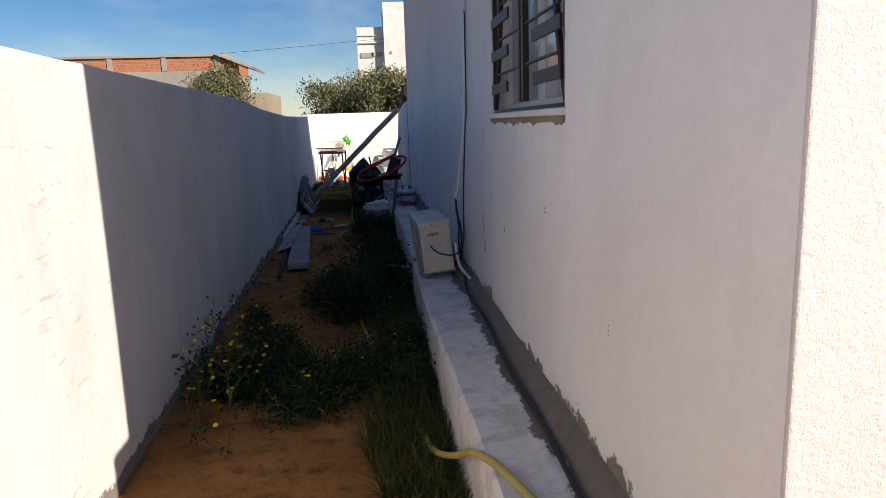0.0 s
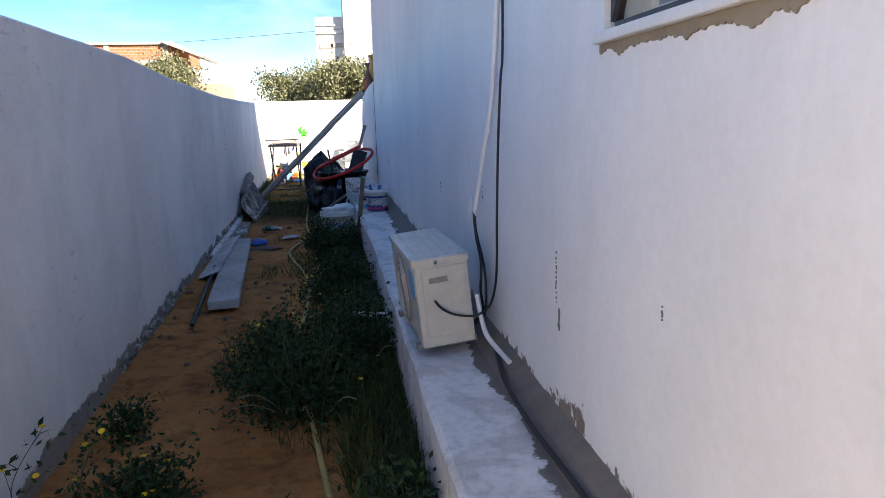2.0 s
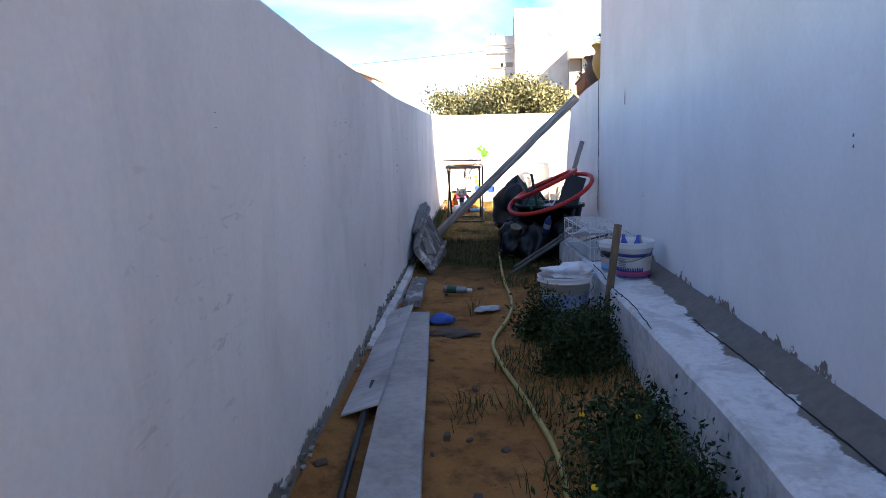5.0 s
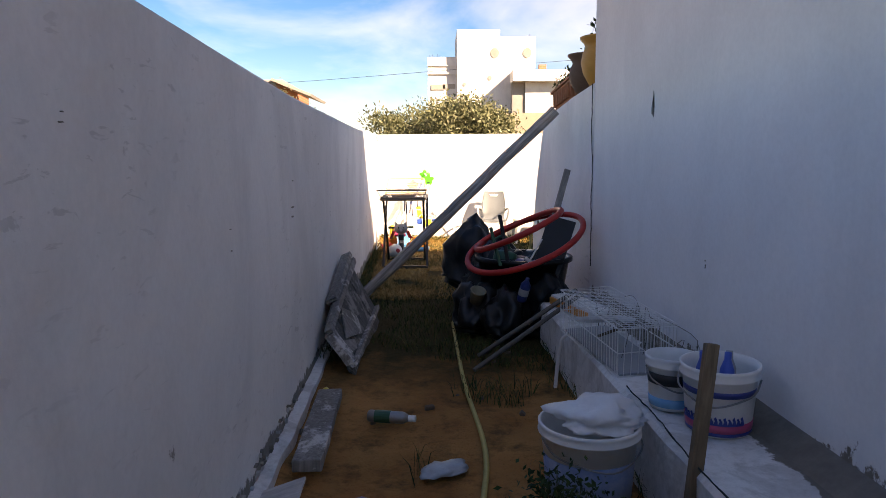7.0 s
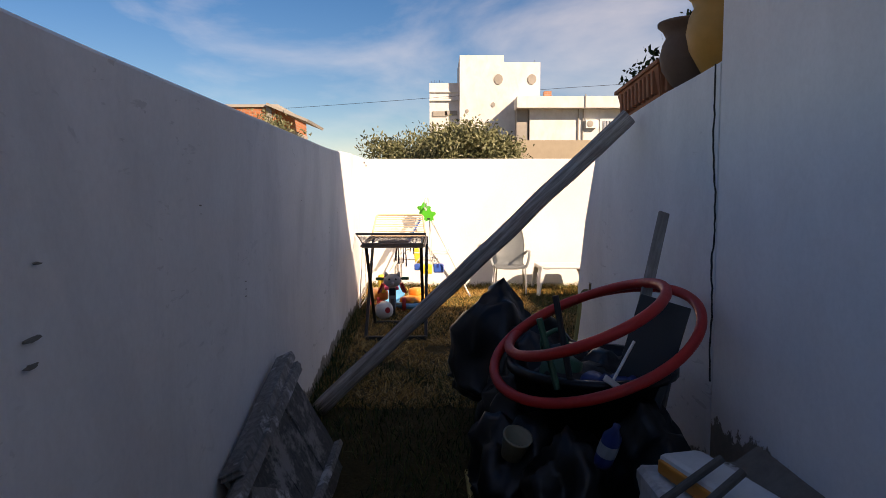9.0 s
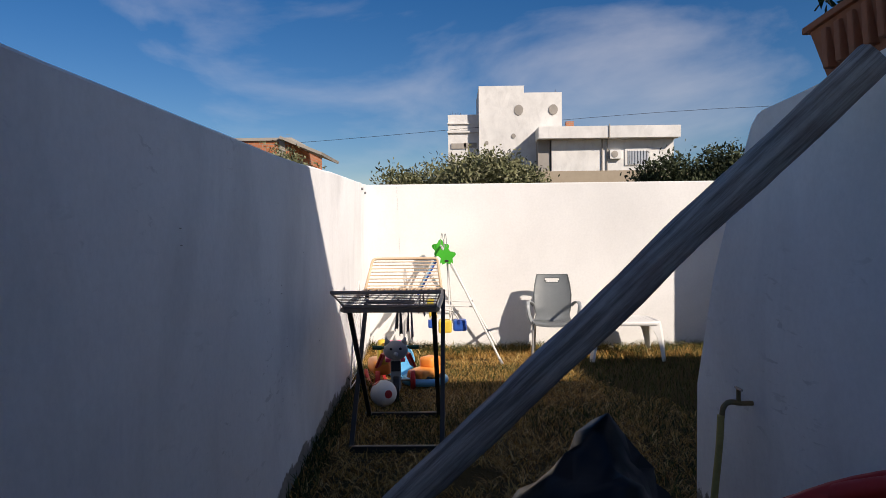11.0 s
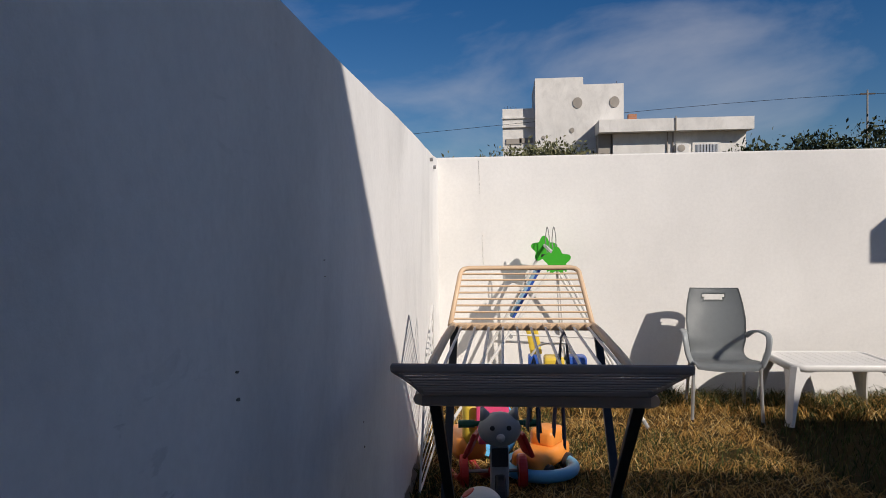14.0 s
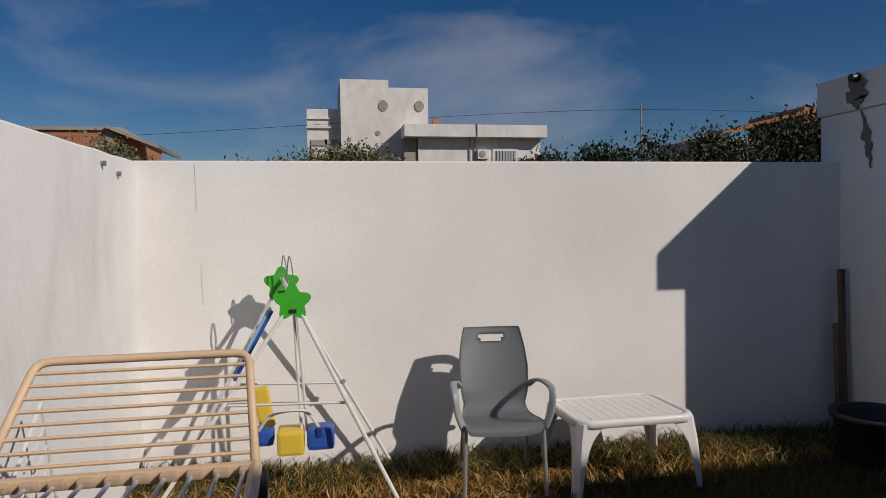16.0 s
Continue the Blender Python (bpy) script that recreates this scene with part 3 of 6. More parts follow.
M_BRICK = brick_material()
M_FARWHITE = plaster("far_white_render", (0.76, 0.745, 0.71), 0.55, None)
M_FARGREY = simple("grey_block_wall", (0.36, 0.33, 0.29), 0.9, 0, 0.3, 0.8)
M_FARSAND = simple("sand_coloured_wall", (0.40, 0.33, 0.24), 0.9, 0, 0.25, 0.8)


def build_tower_house():
    root = empty("apartment_building", pose(3.0, 76, 0))

    def b(name, lo, hi, mat=M_FARWHITE, parent=root, label=""):
        o = part(name, box((lo[0] - 3, lo[1] - 76, lo[2]), (hi[0] - 3, hi[1] - 76, hi[2])), mat, None, label)
        o.parent = parent
        return o

    b("side_block", (0.4, 76.6, 0), (3.3, 84, 12.1))
    b("tower", (3.3, 75.6, 0), (7.5, 83, 14.55))
    b("tower_wing", (7.5, 75.62, 0), (11.0, 83, 13.9))
    for x0, z0, w, hgt in ((0.7, 8.9, 1.4, 0.5), (1.9, 9.0, 1.2, 0.45)):
        b("window", (x0, 76.5, z0), (x0 + w, 76.62, z0 + hgt), M_FARGREY)
    b("cornice", (0.35, 76.4, 10.4), (3.3, 76.6, 10.55))
    b("band", (0.35, 76.45, 11.2), (3.3, 76.6, 11.3))
    for cx, cz, r in ((7.0, 12.3, 0.42), (10.2, 12.3, 0.42), (4.0, 9.3, 0.16), (6.5, 9.9, 0.2)):
        o = part("patch", lathe([(r, 0), (r, 0.03)], 18, Matrix.Translation((cx - 3, -0.43, cz)) @ Matrix.Rotation(radians(90), 4, "X") @ Matrix.Diagonal((1, 1.15, 1, 1))), M_FARGREY, root)
    for i in range(5):
        b("rebar", (0.6 + i * 0.25, 77, 12.1), (0.63 + i * 0.25, 77.03, 12.35 + 0.1 * (i % 2)), M_IRON)
    b("antenna", (10.6, 77, 13.9), (10.63, 77.03, 14.4), M_IRON)
    tagged(root, "tall white rendered building with round grey patches", "building")
    low = empty("house", pose(15, 74, 0))

    def c(name, lo, hi, mat=M_FARWHITE, label="", parent=low):
        o = part(name, box((lo[0] - 15, lo[1] - 74, lo[2]), (hi[0] - 15, hi[1] - 74, hi[2])), mat, None, label)
        o.parent = parent
        return o

    c("wall", (9.8, 74, 0), (20.8, 82, 9.3))
    c("roof", (8.5, 72.9, 9.3), (21.1, 82.5, 10.35))
    c("side_wall", (8.6, 74.2, 0), (9.7, 80, 9.3), M_FARGREY)
    win = c("window", (16.4, 73.9, 6.9), (18.7, 74.0, 8.4))
    c("pane", (16.65, 73.86, 7.0), (18.5, 73.9, 8.2), M_REFLECT, "", low)
    for i in range(7):
        c("window_bar", (16.75 + 0.26 * i, 73.82, 7.0), (16.78 + 0.26 * i, 73.85, 8.2), M_IRON)
    ac = c("air_conditioner", (15.0, 73.6, 7.5), (16.0, 74.0, 8.3), M_WHITEPL)
    part("fan_grille", lathe([(0.3, 0), (0.3, 0.03), (0.1, 0.05)], 20, Matrix.Translation((0.4, -0.41, 7.9)) @ Matrix.Rotation(radians(90), 4, "X")), M_FARGREY, low)
    for x in (14.3, 14.75):
        c("drain_pipe", (x, 73.85, 0), (x + 0.09, 73.94, 9.35), M_FARGREY)
    c("upper_pipe", (14.75, 72.8, 9.35), (14.83, 72.88, 10.5), M_FARGREY)
    c("chimney", (11.3, 75, 10.6), (12.0, 75.6, 11.1), M_BRICK)
    tagged(low, "low white house with a deep flat roof fascia", "house")
    wall = structure(part("wall_street", box((4.0, 60, 0), (30, 60.3, 5.35)), M_FARSAND), "sand-coloured street wall beyond the garden", "wall")


build_tower_house()


def build_brick_house():
    root = empty("unfinished_house", pose(-18, 60, 0))

    def b(name, lo, hi, mat):
        return part(name, box((lo[0] + 18, lo[1] - 60, lo[2]), (hi[0] + 18, hi[1] - 60, hi[2])), mat, root)

    b("lower_wall", (-30, 60, 0), (-10.6, 72, 6.6), M_FARGREY)
    b("brick_parapet", (-30, 60.05, 6.6), (-10.7, 71.9, 7.75), M_BRICK)
    b("coping", (-30.1, 59.9, 7.75), (-10.5, 72.1, 7.95), M_FARGREY)
    part("sloped_slab", box((-1.6, -1.0, -0.1), (1.6, 6, 0.1), pose(8.2, 0.6, 7.35, 0, 22, 0)), M_FARGREY, root)
    for i in range(5):
        b("pillar", (-29 + i * 4.4, 59.96, 6.6), (-28.6 + i * 4.4, 60.06, 7.75), M_FARGREY)
    b("side_wall", (-10.6, 61, 0), (-7.4, 70, 4.7), M_FARSAND)
    tagged(root, "unfinished red brick house with a grey lower wall", "house")
    far = empty("brick_house", pose(42, 70, 0))
    part("brick_wall", box((2.2, 0, 0), (5.0, 8, 11.9)), M_BRICK, far)
    part("lean_to", box((-8, 0.2, 0), (2.2, 7, 9.0)), M_FARGREY, far)
    part("sloped_roof", box((-10.5, -0.3, -0.15), (0.0, 7.5, 0.15), pose(2.3, 0, 11.4, 0, -14, 0)), M_TERRA, far)
    tagged(far, "distant red brick house with a sloping roof", "house")


build_brick_house()
for args in ((11, -0.5, 50, 4.9, 2.6, M_OLIVE), (12, 2.3, 49, 5.4, 3.1, M_OLIVE), (13, 4.2, 51, 5.0, 1.7, M_OLIVE), (14, -10.5, 56, 6.6, 1.8, M_OLIVE),
             (15, 13.2, 48, 5.2, 2.6, M_DARKOLIVE), (16, 17.0, 47, 5.7, 2.9, M_DARKOLIVE), (17, 22.0, 47, 6.3, 3.2, M_DARKOLIVE),
             (18, 26.0, 46, 6.9, 3.2, M_DARKOLIVE), (19, 30.6, 46, 6.2, 3.4, M_DARKOLIVE), (20, 35.5, 47, 6.0, 3.4, M_DARKOLIVE)):
    far_olive(*args)


def build_pole():
    root = empty("utility_pole", pose(31.0, 75, 0))
    part("mast", tube([(0, 0, 0), (0, 0, 12.6)], 0.11, 8, False, 0.07), M_FARGREY, root)
    part("crossarm", box((-0.6, -0.05, 12.2), (0.6, 0.05, 12.32)), M_IRON, root)
    part("wire", tube(spline([(-120, 6, 10.5), (-60, 3, 9.2), (0, 0, 12.25), (50, -2, 10.6), (90, -4, 12)], 10), 0.018, 4), M_CABLE, root)
    tagged(root, "thin grey utility pole carrying a wire", "utility pole")


build_pole()

# darker cream that paints the shade inside the unit's grip
M_GRIPSHADE = simple("grip_shade", (0.28, 0.26, 0.22), 0.6, 0, 0.3, 12)
M_FAN = simple("dusty_cream_mesh", (0.40, 0.38, 0.33), 0.6, 0, 0.3, 30)
M_MORTAR = simple("bare_mortar", (0.30, 0.25, 0.18), 0.95, 0, 0.4, 12, bump=0.6)
M_BLUEWASH = simple("blue_stained_plastic", (0.10, 0.18, 0.36), 0.5, 0, 0.6, 10, dark=(0.35, 0.38, 0.42))


# ---- on the house flank ----
def build_window():
    y0, y1, z0, z1 = WIN
    root = empty("window_1", pose(HOUSE_X, y0, z0))
    bm = bmesh.new()
    lower = []
    for i in range(241):
        y = -0.01 + (y1 - y0 + 0.03) * i / 240
        drop = 0.30 - 0.10 * i / 240 + 0.35 * max(0.0, noise.noise(Vector((y * 9, 7, 0)))) + 0.22 * abs(noise.noise(Vector((y * 45, 3, 0))))
        d = 0.075 + 0.03 * noise.noise(Vector((y * 6, 1, 0))) + 0.02 * noise.noise(Vector((y * 22, 4, 0)))
        lower.append((bm.verts.new((-0.005, y, -0.020)), bm.verts.new((-0.005, y, -0.024 - d * drop)), bm.verts.new((0.002, y, -0.024 - d * drop)), bm.verts.new((0.002, y, -0.020))))
    for p, q in zip(lower, lower[1:]):
        for k in range(4):
            bm.faces.new((p[k], p[(k + 1) % 4], q[(k + 1) % 4], q[k]))
    part("bare_mortar", bm, M_MORTAR, root, "ragged bare mortar under the sill")
    L, H = y1 - y0, z1 - z0
    part("window_sill", box((-0.028, -0.015, -0.022), (0.16, L + 0.02, 0.006), None, 0.005), M_WHITEMT, root)
    for lo, hi in (((0.10, 0, 0), (0.15, 0.06, H)), ((0.10, L - 0.06, 0), (0.15, L, H)), ((0.10, 0.06, 0), (0.15, L - 0.06, 0.06)), ((0.10, 0.06, H - 0.06), (0.15, L - 0.06, H)), ((0.10, L / 2 - 0.03, 0.06), (0.15, L / 2 + 0.03, H - 0.06))):
        part("window_frame", box(lo, hi, None, 0.006), M_WHITEPL, root)
    for a, b in ((0.06, L / 2 - 0.03), (L / 2 + 0.03, L - 0.06)):
        part("pane", box((0.12, a, 0.06), (0.128, b, H - 0.06)), M_REFLECT, root)
    structure(root, "white sliding window with a stone sill", "window")
    g = empty("window_grille", pose(HOUSE_X, y0, z0))
    x = 0.02
    for lo, hi in (((x - 0.012, 0.02, 0.03), (x + 0.012, 0.05, H)), ((x - 0.012, L - 0.05, 0.03), (x + 0.012, L - 0.02, H)), ((x - 0.012, 0.05, 0.012), (x + 0.012, L - 0.05, 0.026)),
                   ((x - 0.015, L / 2 - 0.055, 0.055), (x + 0.015, L / 2 - 0.02, H)), ((x - 0.015, L / 2 + 0.02, 0.055), (x + 0.015, L / 2 + 0.055, H))):
        part("frame_bar", box(lo, hi), M_IRON, g)

    def mirrored(side, y):
        return y if side == 0 else L - y

    for side in (0, 1):
        bow = spline([(x, mirrored(side, 0.035), 0.03), (x, mirrored(side, 0.15), 0.28), (x, mirrored(side, 0.225), 0.58), (x, mirrored(side, 0.255), 0.9), (x, mirrored(side, 0.26), H)], 5)
        bm = bmesh.new()
        add_tube(bm, bow, 0.015, 6)
        part("bowed_bar", bm, M_IRON, g)
        for k in range(6):
            zz = 0.115 + 0.185 * k
            reach = 0.50 + 0.02 * k
            a, b = sorted((mirrored(side, 0.05), mirrored(side, reach)))
            part("flat_bar", box((x - 0.026, a, zz), (x - 0.014, b, zz + 0.055), None, 0.002), M_IRON, g)
            start = 0.11 + 0.03 * min(k, 4)
            a, b = sorted((mirrored(side, start), mirrored(side, L / 2 - 0.04)))
            part("thin_bar", tube([(x, a, zz + 0.11), (x, b, zz + 0.11)], 0.008, 5), M_IRON, g)
    tagged(g, "dark iron window grille of bowed and flat bars", "grille")


build_window()


def wobble(pts, amount=0.004, seed=0):
    return [Vector(p) + Vector((0, noise.noise(Vector((i * 0.7, seed, 0))) * amount, noise.noise(Vector((i * 0.7, seed, 9))) * amount)) for i, p in enumerate(pts)]


def build_air_conditioner():
    root = empty("air_conditioner_unit", pose(2.022, 3.86, 0.452, 0, -5.5, 3))
    D, L, H = 0.245, 0.72, 0.43
    part("casing", box((0, 0, 0.02), (D, L, H - 0.012), None, 0.012), M_CREAM, root)
    part("lid", box((-0.008, -0.008, H - 0.035), (D + 0.008, L + 0.008, H), None, 0.010), M_CREAM, root)
    for i in range(5):
        part("lid_rib", box((0.03 + 0.043 * i, 0.03, H - 0.002), (0.042 + 0.043 * i, L - 0.03, H + 0.003), None, 0.001), M_CREAM, root)
    part("side_cover", box((0.03, -0.010, 0.07), (D - 0.02, 0.0, H - 0.045), None, 0.004), M_CREAM, root)
    # no hollow here: a dark strip stands in for the grip's shade
    part("handle_shade_strip", box((0.060, -0.012, H - 0.112), (0.145, -0.0095, H - 0.088)), M_GRIPSHADE, root, "dark strip painted as the shade in the grip")
    part("handle_panel", box((0.045, -0.016, 0.20), (0.16, -0.0105, H - 0.115), None, 0.003), M_CREAM, root)
    part("screw", lathe([(0.008, 0), (0.008, 0.004), (0.003, 0.006)], 10, Matrix.Translation((0.10, -0.010, H - 0.02)) @ Matrix.Rotation(radians(90), 4, "X")), M_STEEL, root)
    for r in (0.17, 0.14, 0.11, 0.08, 0.05):
        part("fan_grille_ring", tube([(-0.010, 0.40 + r * math.cos(a), 0.22 + r * math.sin(a)) for a in (2 * math.pi * k / 28 for k in range(28))], 0.003, 5, True), M_CREAM, root)
    part("fan_opening", lathe([(0.175, 0), (0.175, 0.002)], 32, Matrix.Translation((-0.003, 0.40, 0.22)) @ Matrix.Rotation(radians(-90), 4, "Y")), M_FAN, root, "cream fan opening")
    part("sticker", box((-0.004, 0.04, 0.24), (-0.001, 0.15, 0.37)), M_SKYBLUE, root, "faded blue energy sticker")
    for y in (0.06, L - 0.10):
        part("foot", box((-0.02, y, -0.005), (D + 0.02, y + 0.05, 0.024), None, 0.003), M_STEEL, root)
    tagged(root, "cream outdoor air conditioner unit on the ledge", "air conditioner")


build_air_conditioner()


def build_wall_cables():
    a = part("wall_cable", tube(spline(wobble([(2.372, 3.72, 4.9), (2.372, 3.74, 3.4), (2.370, 3.745, 2.3), (2.368, 3.746, 1.765), (2.358, 3.745, 1.643), (2.342, 3.733, 1.38), (2.325, 3.70, 1.09), (2.322, 3.70, 0.89), (2.325, 3.745, 0.775), (2.315, 3.80, 0.68), (2.280, 3.83, 0.633), (2.238, 3.835, 0.619), (2.159, 3.835, 0.634), (2.104, 3.835, 0.663), (2.074, 3.848, 0.698)]), 6), 0.0055, 7), M_CABLE)
    tagged(a, "black cable hanging down the white house wall", "cable")
    root = empty("refrigerant_pipes", pose(0, 0, 0))
    bm = bmesh.new()
    run = spline([(2.374, 3.70, 2.75), (2.372, 3.80, 2.2), (2.370, 3.88, 1.85), (2.366, 3.96, 1.55), (2.350, 4.06, 1.32), (2.332, 4.10, 1.15), (2.312, 4.115, 1.03)], 10)
    rows = []
    for i, p in enumerate(run):
        r = 0.0155 + 0.003 * noise.noise(Vector((i * 0.55, 2, 0))) + (0.003 if i % 7 == 0 else 0.0)
        rows.append([bm.verts.new(p + Vector((0.7 * r * math.cos(a), r * math.sin(a), 0.004 * math.cos(a + i)))) for a in (2 * math.pi * k / 10 for k in range(10))])
    for a, b in zip(rows, rows[1:]):
        for k in range(10):
            bm.faces.new((a[k], a[(k + 1) % 10], b[(k + 1) % 10], b[k]))
    part("wrapped_sleeve", bm, M_PLAIN, root, "white tape-wrapped sleeve", smooth=True)
    bm = bmesh.new()
    flap = [(0.0, 0.0, 0.045), (-0.004, 0.035, 0.02), (-0.012, 0.062, -0.055), (-0.006, 0.022, -0.04), (0.0, 0.0, -0.03)]
    f = [bm.verts.new(p) for p in flap]
    b = [bm.verts.new((p[0] + 0.003, p[1], p[2])) for p in flap]
    bm.faces.new(f)
    bm.faces.new(b[::-1])
    for k in range(5):
        bm.faces.new((f[k], f[(k + 1) % 5], b[(k + 1) % 5], b[k]))
    o = part("tape_end", bm, M_WHITEPL, root, "loose flap of white tape")
    o.matrix_local = pose(2.305, 4.125, 1.075)
    part("pipe", tube(spline([(2.310, 4.11, 1.05), (2.312, 4.08, 0.94), (2.322, 4.02, 0.82), (2.318, 4.02, 0.685), (2.34, 4.08, 0.56), (2.27, 4.1, 0.50)], 6), 0.0065, 7), M_CABLE, root)
    part("pipe", tube(spline([(2.316, 4.12, 1.05), (2.320, 4.11, 0.95), (2.338, 4.03, 0.80), (2.335, 3.98, 0.68), (2.34, 4.05, 0.56), (2.27, 4.06, 0.50)], 6), 0.0065, 7), M_CABLE, root)
    tagged(root, "white wrapped refrigerant pipes ending in black tubes", "pipe")
    d = part("drain_pipe", tube(spline([(2.275, 3.90, 0.70), (2.285, 3.86, 0.60), (2.300, 3.80, 0.53), (2.335, 3.66, 0.490), (2.345, 3.58, 0.484)], 7), 0.011, 9), M_WHITEPL)
    tagged(d, "short white plastic drain elbow behind the unit", "pipe")
    s = part("overflow_pipe", tube([(1.73, 5.18, 0.285), (2.0, 5.10, 0.275)], 0.016, 9), M_WHITEPL)
    tagged(s, "white pipe stub sticking out of the ledge", "pipe")
    e = part("floor_cable", tube(spline([(2.33, 3.75, 0.472)] + [(2.28 + 0.05 * noise.noise(Vector((3, y, 0))), y, 0.462) for y in (3.4, 3.0, 2.5, 2.0, 1.5, 1.0, 0.5, 0.0)], 5), 0.011, 6), M_CABLE)
    tagged(e, "black cable lying along the ledge", "cable")


build_wall_cables()


def ribbon(name, pts, half, normal, mat, label, category):
    """A thin ragged strip a few millimetres proud of a wall: a crack or a stain."""
    n = Vector(normal)
    bm = bmesh.new()
    rows = []
    for i, (p, w) in enumerate(zip(pts, half)):
        p = Vector(p)
        d = (Vector(pts[min(i + 1, len(pts) - 1)]) - Vector(pts[max(i - 1, 0)])).normalized()
        s = d.cross(n).normalized()
        rows.append([bm.verts.new(p + s * w + n * 0.004), bm.verts.new(p - s * w + n * 0.004), bm.verts.new(p - s * w - n * 0.002), bm.verts.new(p + s * w - n * 0.002)])
    for a, b in zip(rows, rows[1:]):
        for i in range(4):
            bm.faces.new((a[i], a[(i + 1) % 4], b[(i + 1) % 4], b[i]))
    bm.faces.new(rows[0])
    bm.faces.new(rows[-1][::-1])
    return structure(part(name, bm, mat), label, category)


def ragged(rng, base, along, n, jitter, w):
    base, along = Vector(base), Vector(along)
    pts, half = [], []
    for i in range(n):
        t = i / (n - 1)
        pts.append(base + along * t + Vector((0, rng.uniform(-jitter, jitter), rng.uniform(-jitter, jitter) * 0.3)))
        half.append(max(0.0008, w * math.sin(math.pi * min(max(t, 0.03), 0.97)) * rng.uniform(0.5, 1.3)))
    return pts, half


rnd = random.Random(5)
WX = HOUSE_X - 0.001
crack = [(12.755, 2.12), (12.752, 1.95), (12.757, 1.8), (12.745, 1.62), (12.69 + 0.03, 1.50), (12.715, 1.40), (12.715, 1.28), (12.74, 1.16), (12.72, 1.02), (12.715, 0.88), (12.725, 0.7), (12.715, 0.5)]
fine = []
for (ya, za), (yb, zb) in zip(crack, crack[1:]):
    for k in range(4):
        fine.append((low_x(ya) - 0.002, ya + (yb - ya) * k / 4 + rnd.uniform(-0.006, 0.006), za + (zb - za) * k / 4))
ribbon("crack", fine, [0.005 * rnd.uniform(0.5, 1.2) for _ in fine], (-1, 0, 0), M_CRACK, "jagged vertical crack where wall meets house", "crack")


def flakes(rng, x, y, z, side, size, drop, count, mat, label):
    """Small ragged spots where paint has flaked off, strung out below one another."""
    bm = bmesh.new()
    for i in range(count):
        t = i / max(1, count - 1)
        cy, cz = y + rng.uniform(-0.3, 0.3) * size, z - drop * t + rng.uniform(-0.2, 0.2) * size
        w, h = size * rng.uniform(0.10, 0.32), size * rng.uniform(0.3, 1.0)
        if side > 0:
            w, h = h * 0.9, w * 0.7
        k = rng.randint(7, 10)
        ring = []
        for j in range(k):
            a = 2 * math.pi * j / k
            q = rng.uniform(0.45, 1.1)
            ring.append((cy + w * q * math.cos(a), cz + h * q * math.sin(a)))
        f = [bm.verts.new((x + side * 0.003, p, q)) for p, q in ring]
        g = [bm.verts.new((x - side * 0.002, p, q)) for p, q in ring]
        bm.faces.new(f)
        for j in range(k):
            bm.faces.new((f[j], f[(j + 1) % k], g[(j + 1) % k], g[j]))
    return structure(part("flaked_paint", bm, mat), label, "mark")


for y, z, size, drop, count in ((3.10, 1.04, 0.010, 0.17, 11), (3.07, 0.85, 0.022, 0.06, 6), (2.35, 1.06, 0.009, 0.03, 4), (4.25, 1.15, 0.008, 0.05, 3), (1.42, 1.28, 0.007, 0.02, 2), (0.6, 1.0, 0.006, 0.03, 3), (5.6, 1.05, 0.015, 0.06, 3), (6.8, 1.4, 0.012, 0.04, 2), (10.2, 0.95, 0.015, 0.03, 2), (11.12, 1.83, 0.085, 0.06, 7)):
    flakes(rnd, WX, y, z, -1, size, drop, count, M_CONCRETE if size > 0.05 else M_STAIN, "small flaked spots in the white house wall")
for y, z, size, drop, count in ((10.75, 1.36, 0.026, 0.0, 1), (10.72, 1.20, 0.045, 0.04, 2), (8.2, 1.55, 0.012, 0.02, 2), (7.2, 1.35, 0.010, 0.03, 2), (6.2, 1.5, 0.010, 0.04, 2), (9.4, 1.2, 0.012, 0.08, 2), (11.8, 1.45, 0.018, 0.03, 2), (12.4, 1.1, 0.018, 0.06, 3), (13.9, 1.5, 0.016, 0.05, 2), (15.3, 1.2, 0.022, 0.05, 2), (15.4, 0.9, 0.018, 0.04, 2), (15.9, 1.35, 0.012, 0.04, 2), (16.4, 0.8, 0.015, 0.08, 2), (4.6, 1.3, 0.010, 0.06, 2)):
    flakes(rnd, wall_x(y) + 0.003, y, z, 1, size, drop, count, M_STAIN, "small flaked spots in the boundary wall")
for xc, ya, yb in ((1.965, 7.9, 10.1), (2.275, 4.7, 8.2)):
    line = []
    k = int((yb - ya) / 0.05)
    for i in range(k):
        y = ya + i * 0.05
        x = xc - 0.012 * (y - ya) + 0.03 * noise.noise(Vector((y * 1.6, xc, 3))) + rnd.uniform(-0.004, 0.004)
        line.append((x, y, float(np.interp(y, (0, 4.3, 9.5, 12.2), (0.44, 0.42, 0.36, 0.33))) + 0.012))
    ribbon("crack", line, [0.0016 * rnd.uniform(0.4, 1.5) for _ in line], (0, 0, 1), M_CRACK, "thin dark crack along the top of the ledge", "crack")
p, hw = ragged(rnd, (4.893, 19.81, 2.645), (0, 0.0, -0.265), 12, 0.012, 0.10)
ribbon("drip_stain", p, hw, (-1, 0, 0), M_STAIN, "dark drip stain under the spout", "mark")
p, hw = ragged(rnd, (4.912, 19.79, 2.37), (0, -0.09, -0.42), 14, 0.012, 0.035)
ribbon("drip_stain", p, hw, (-1, 0, 0), M_STAIN, "dark drip stain down the shed wall", "mark")
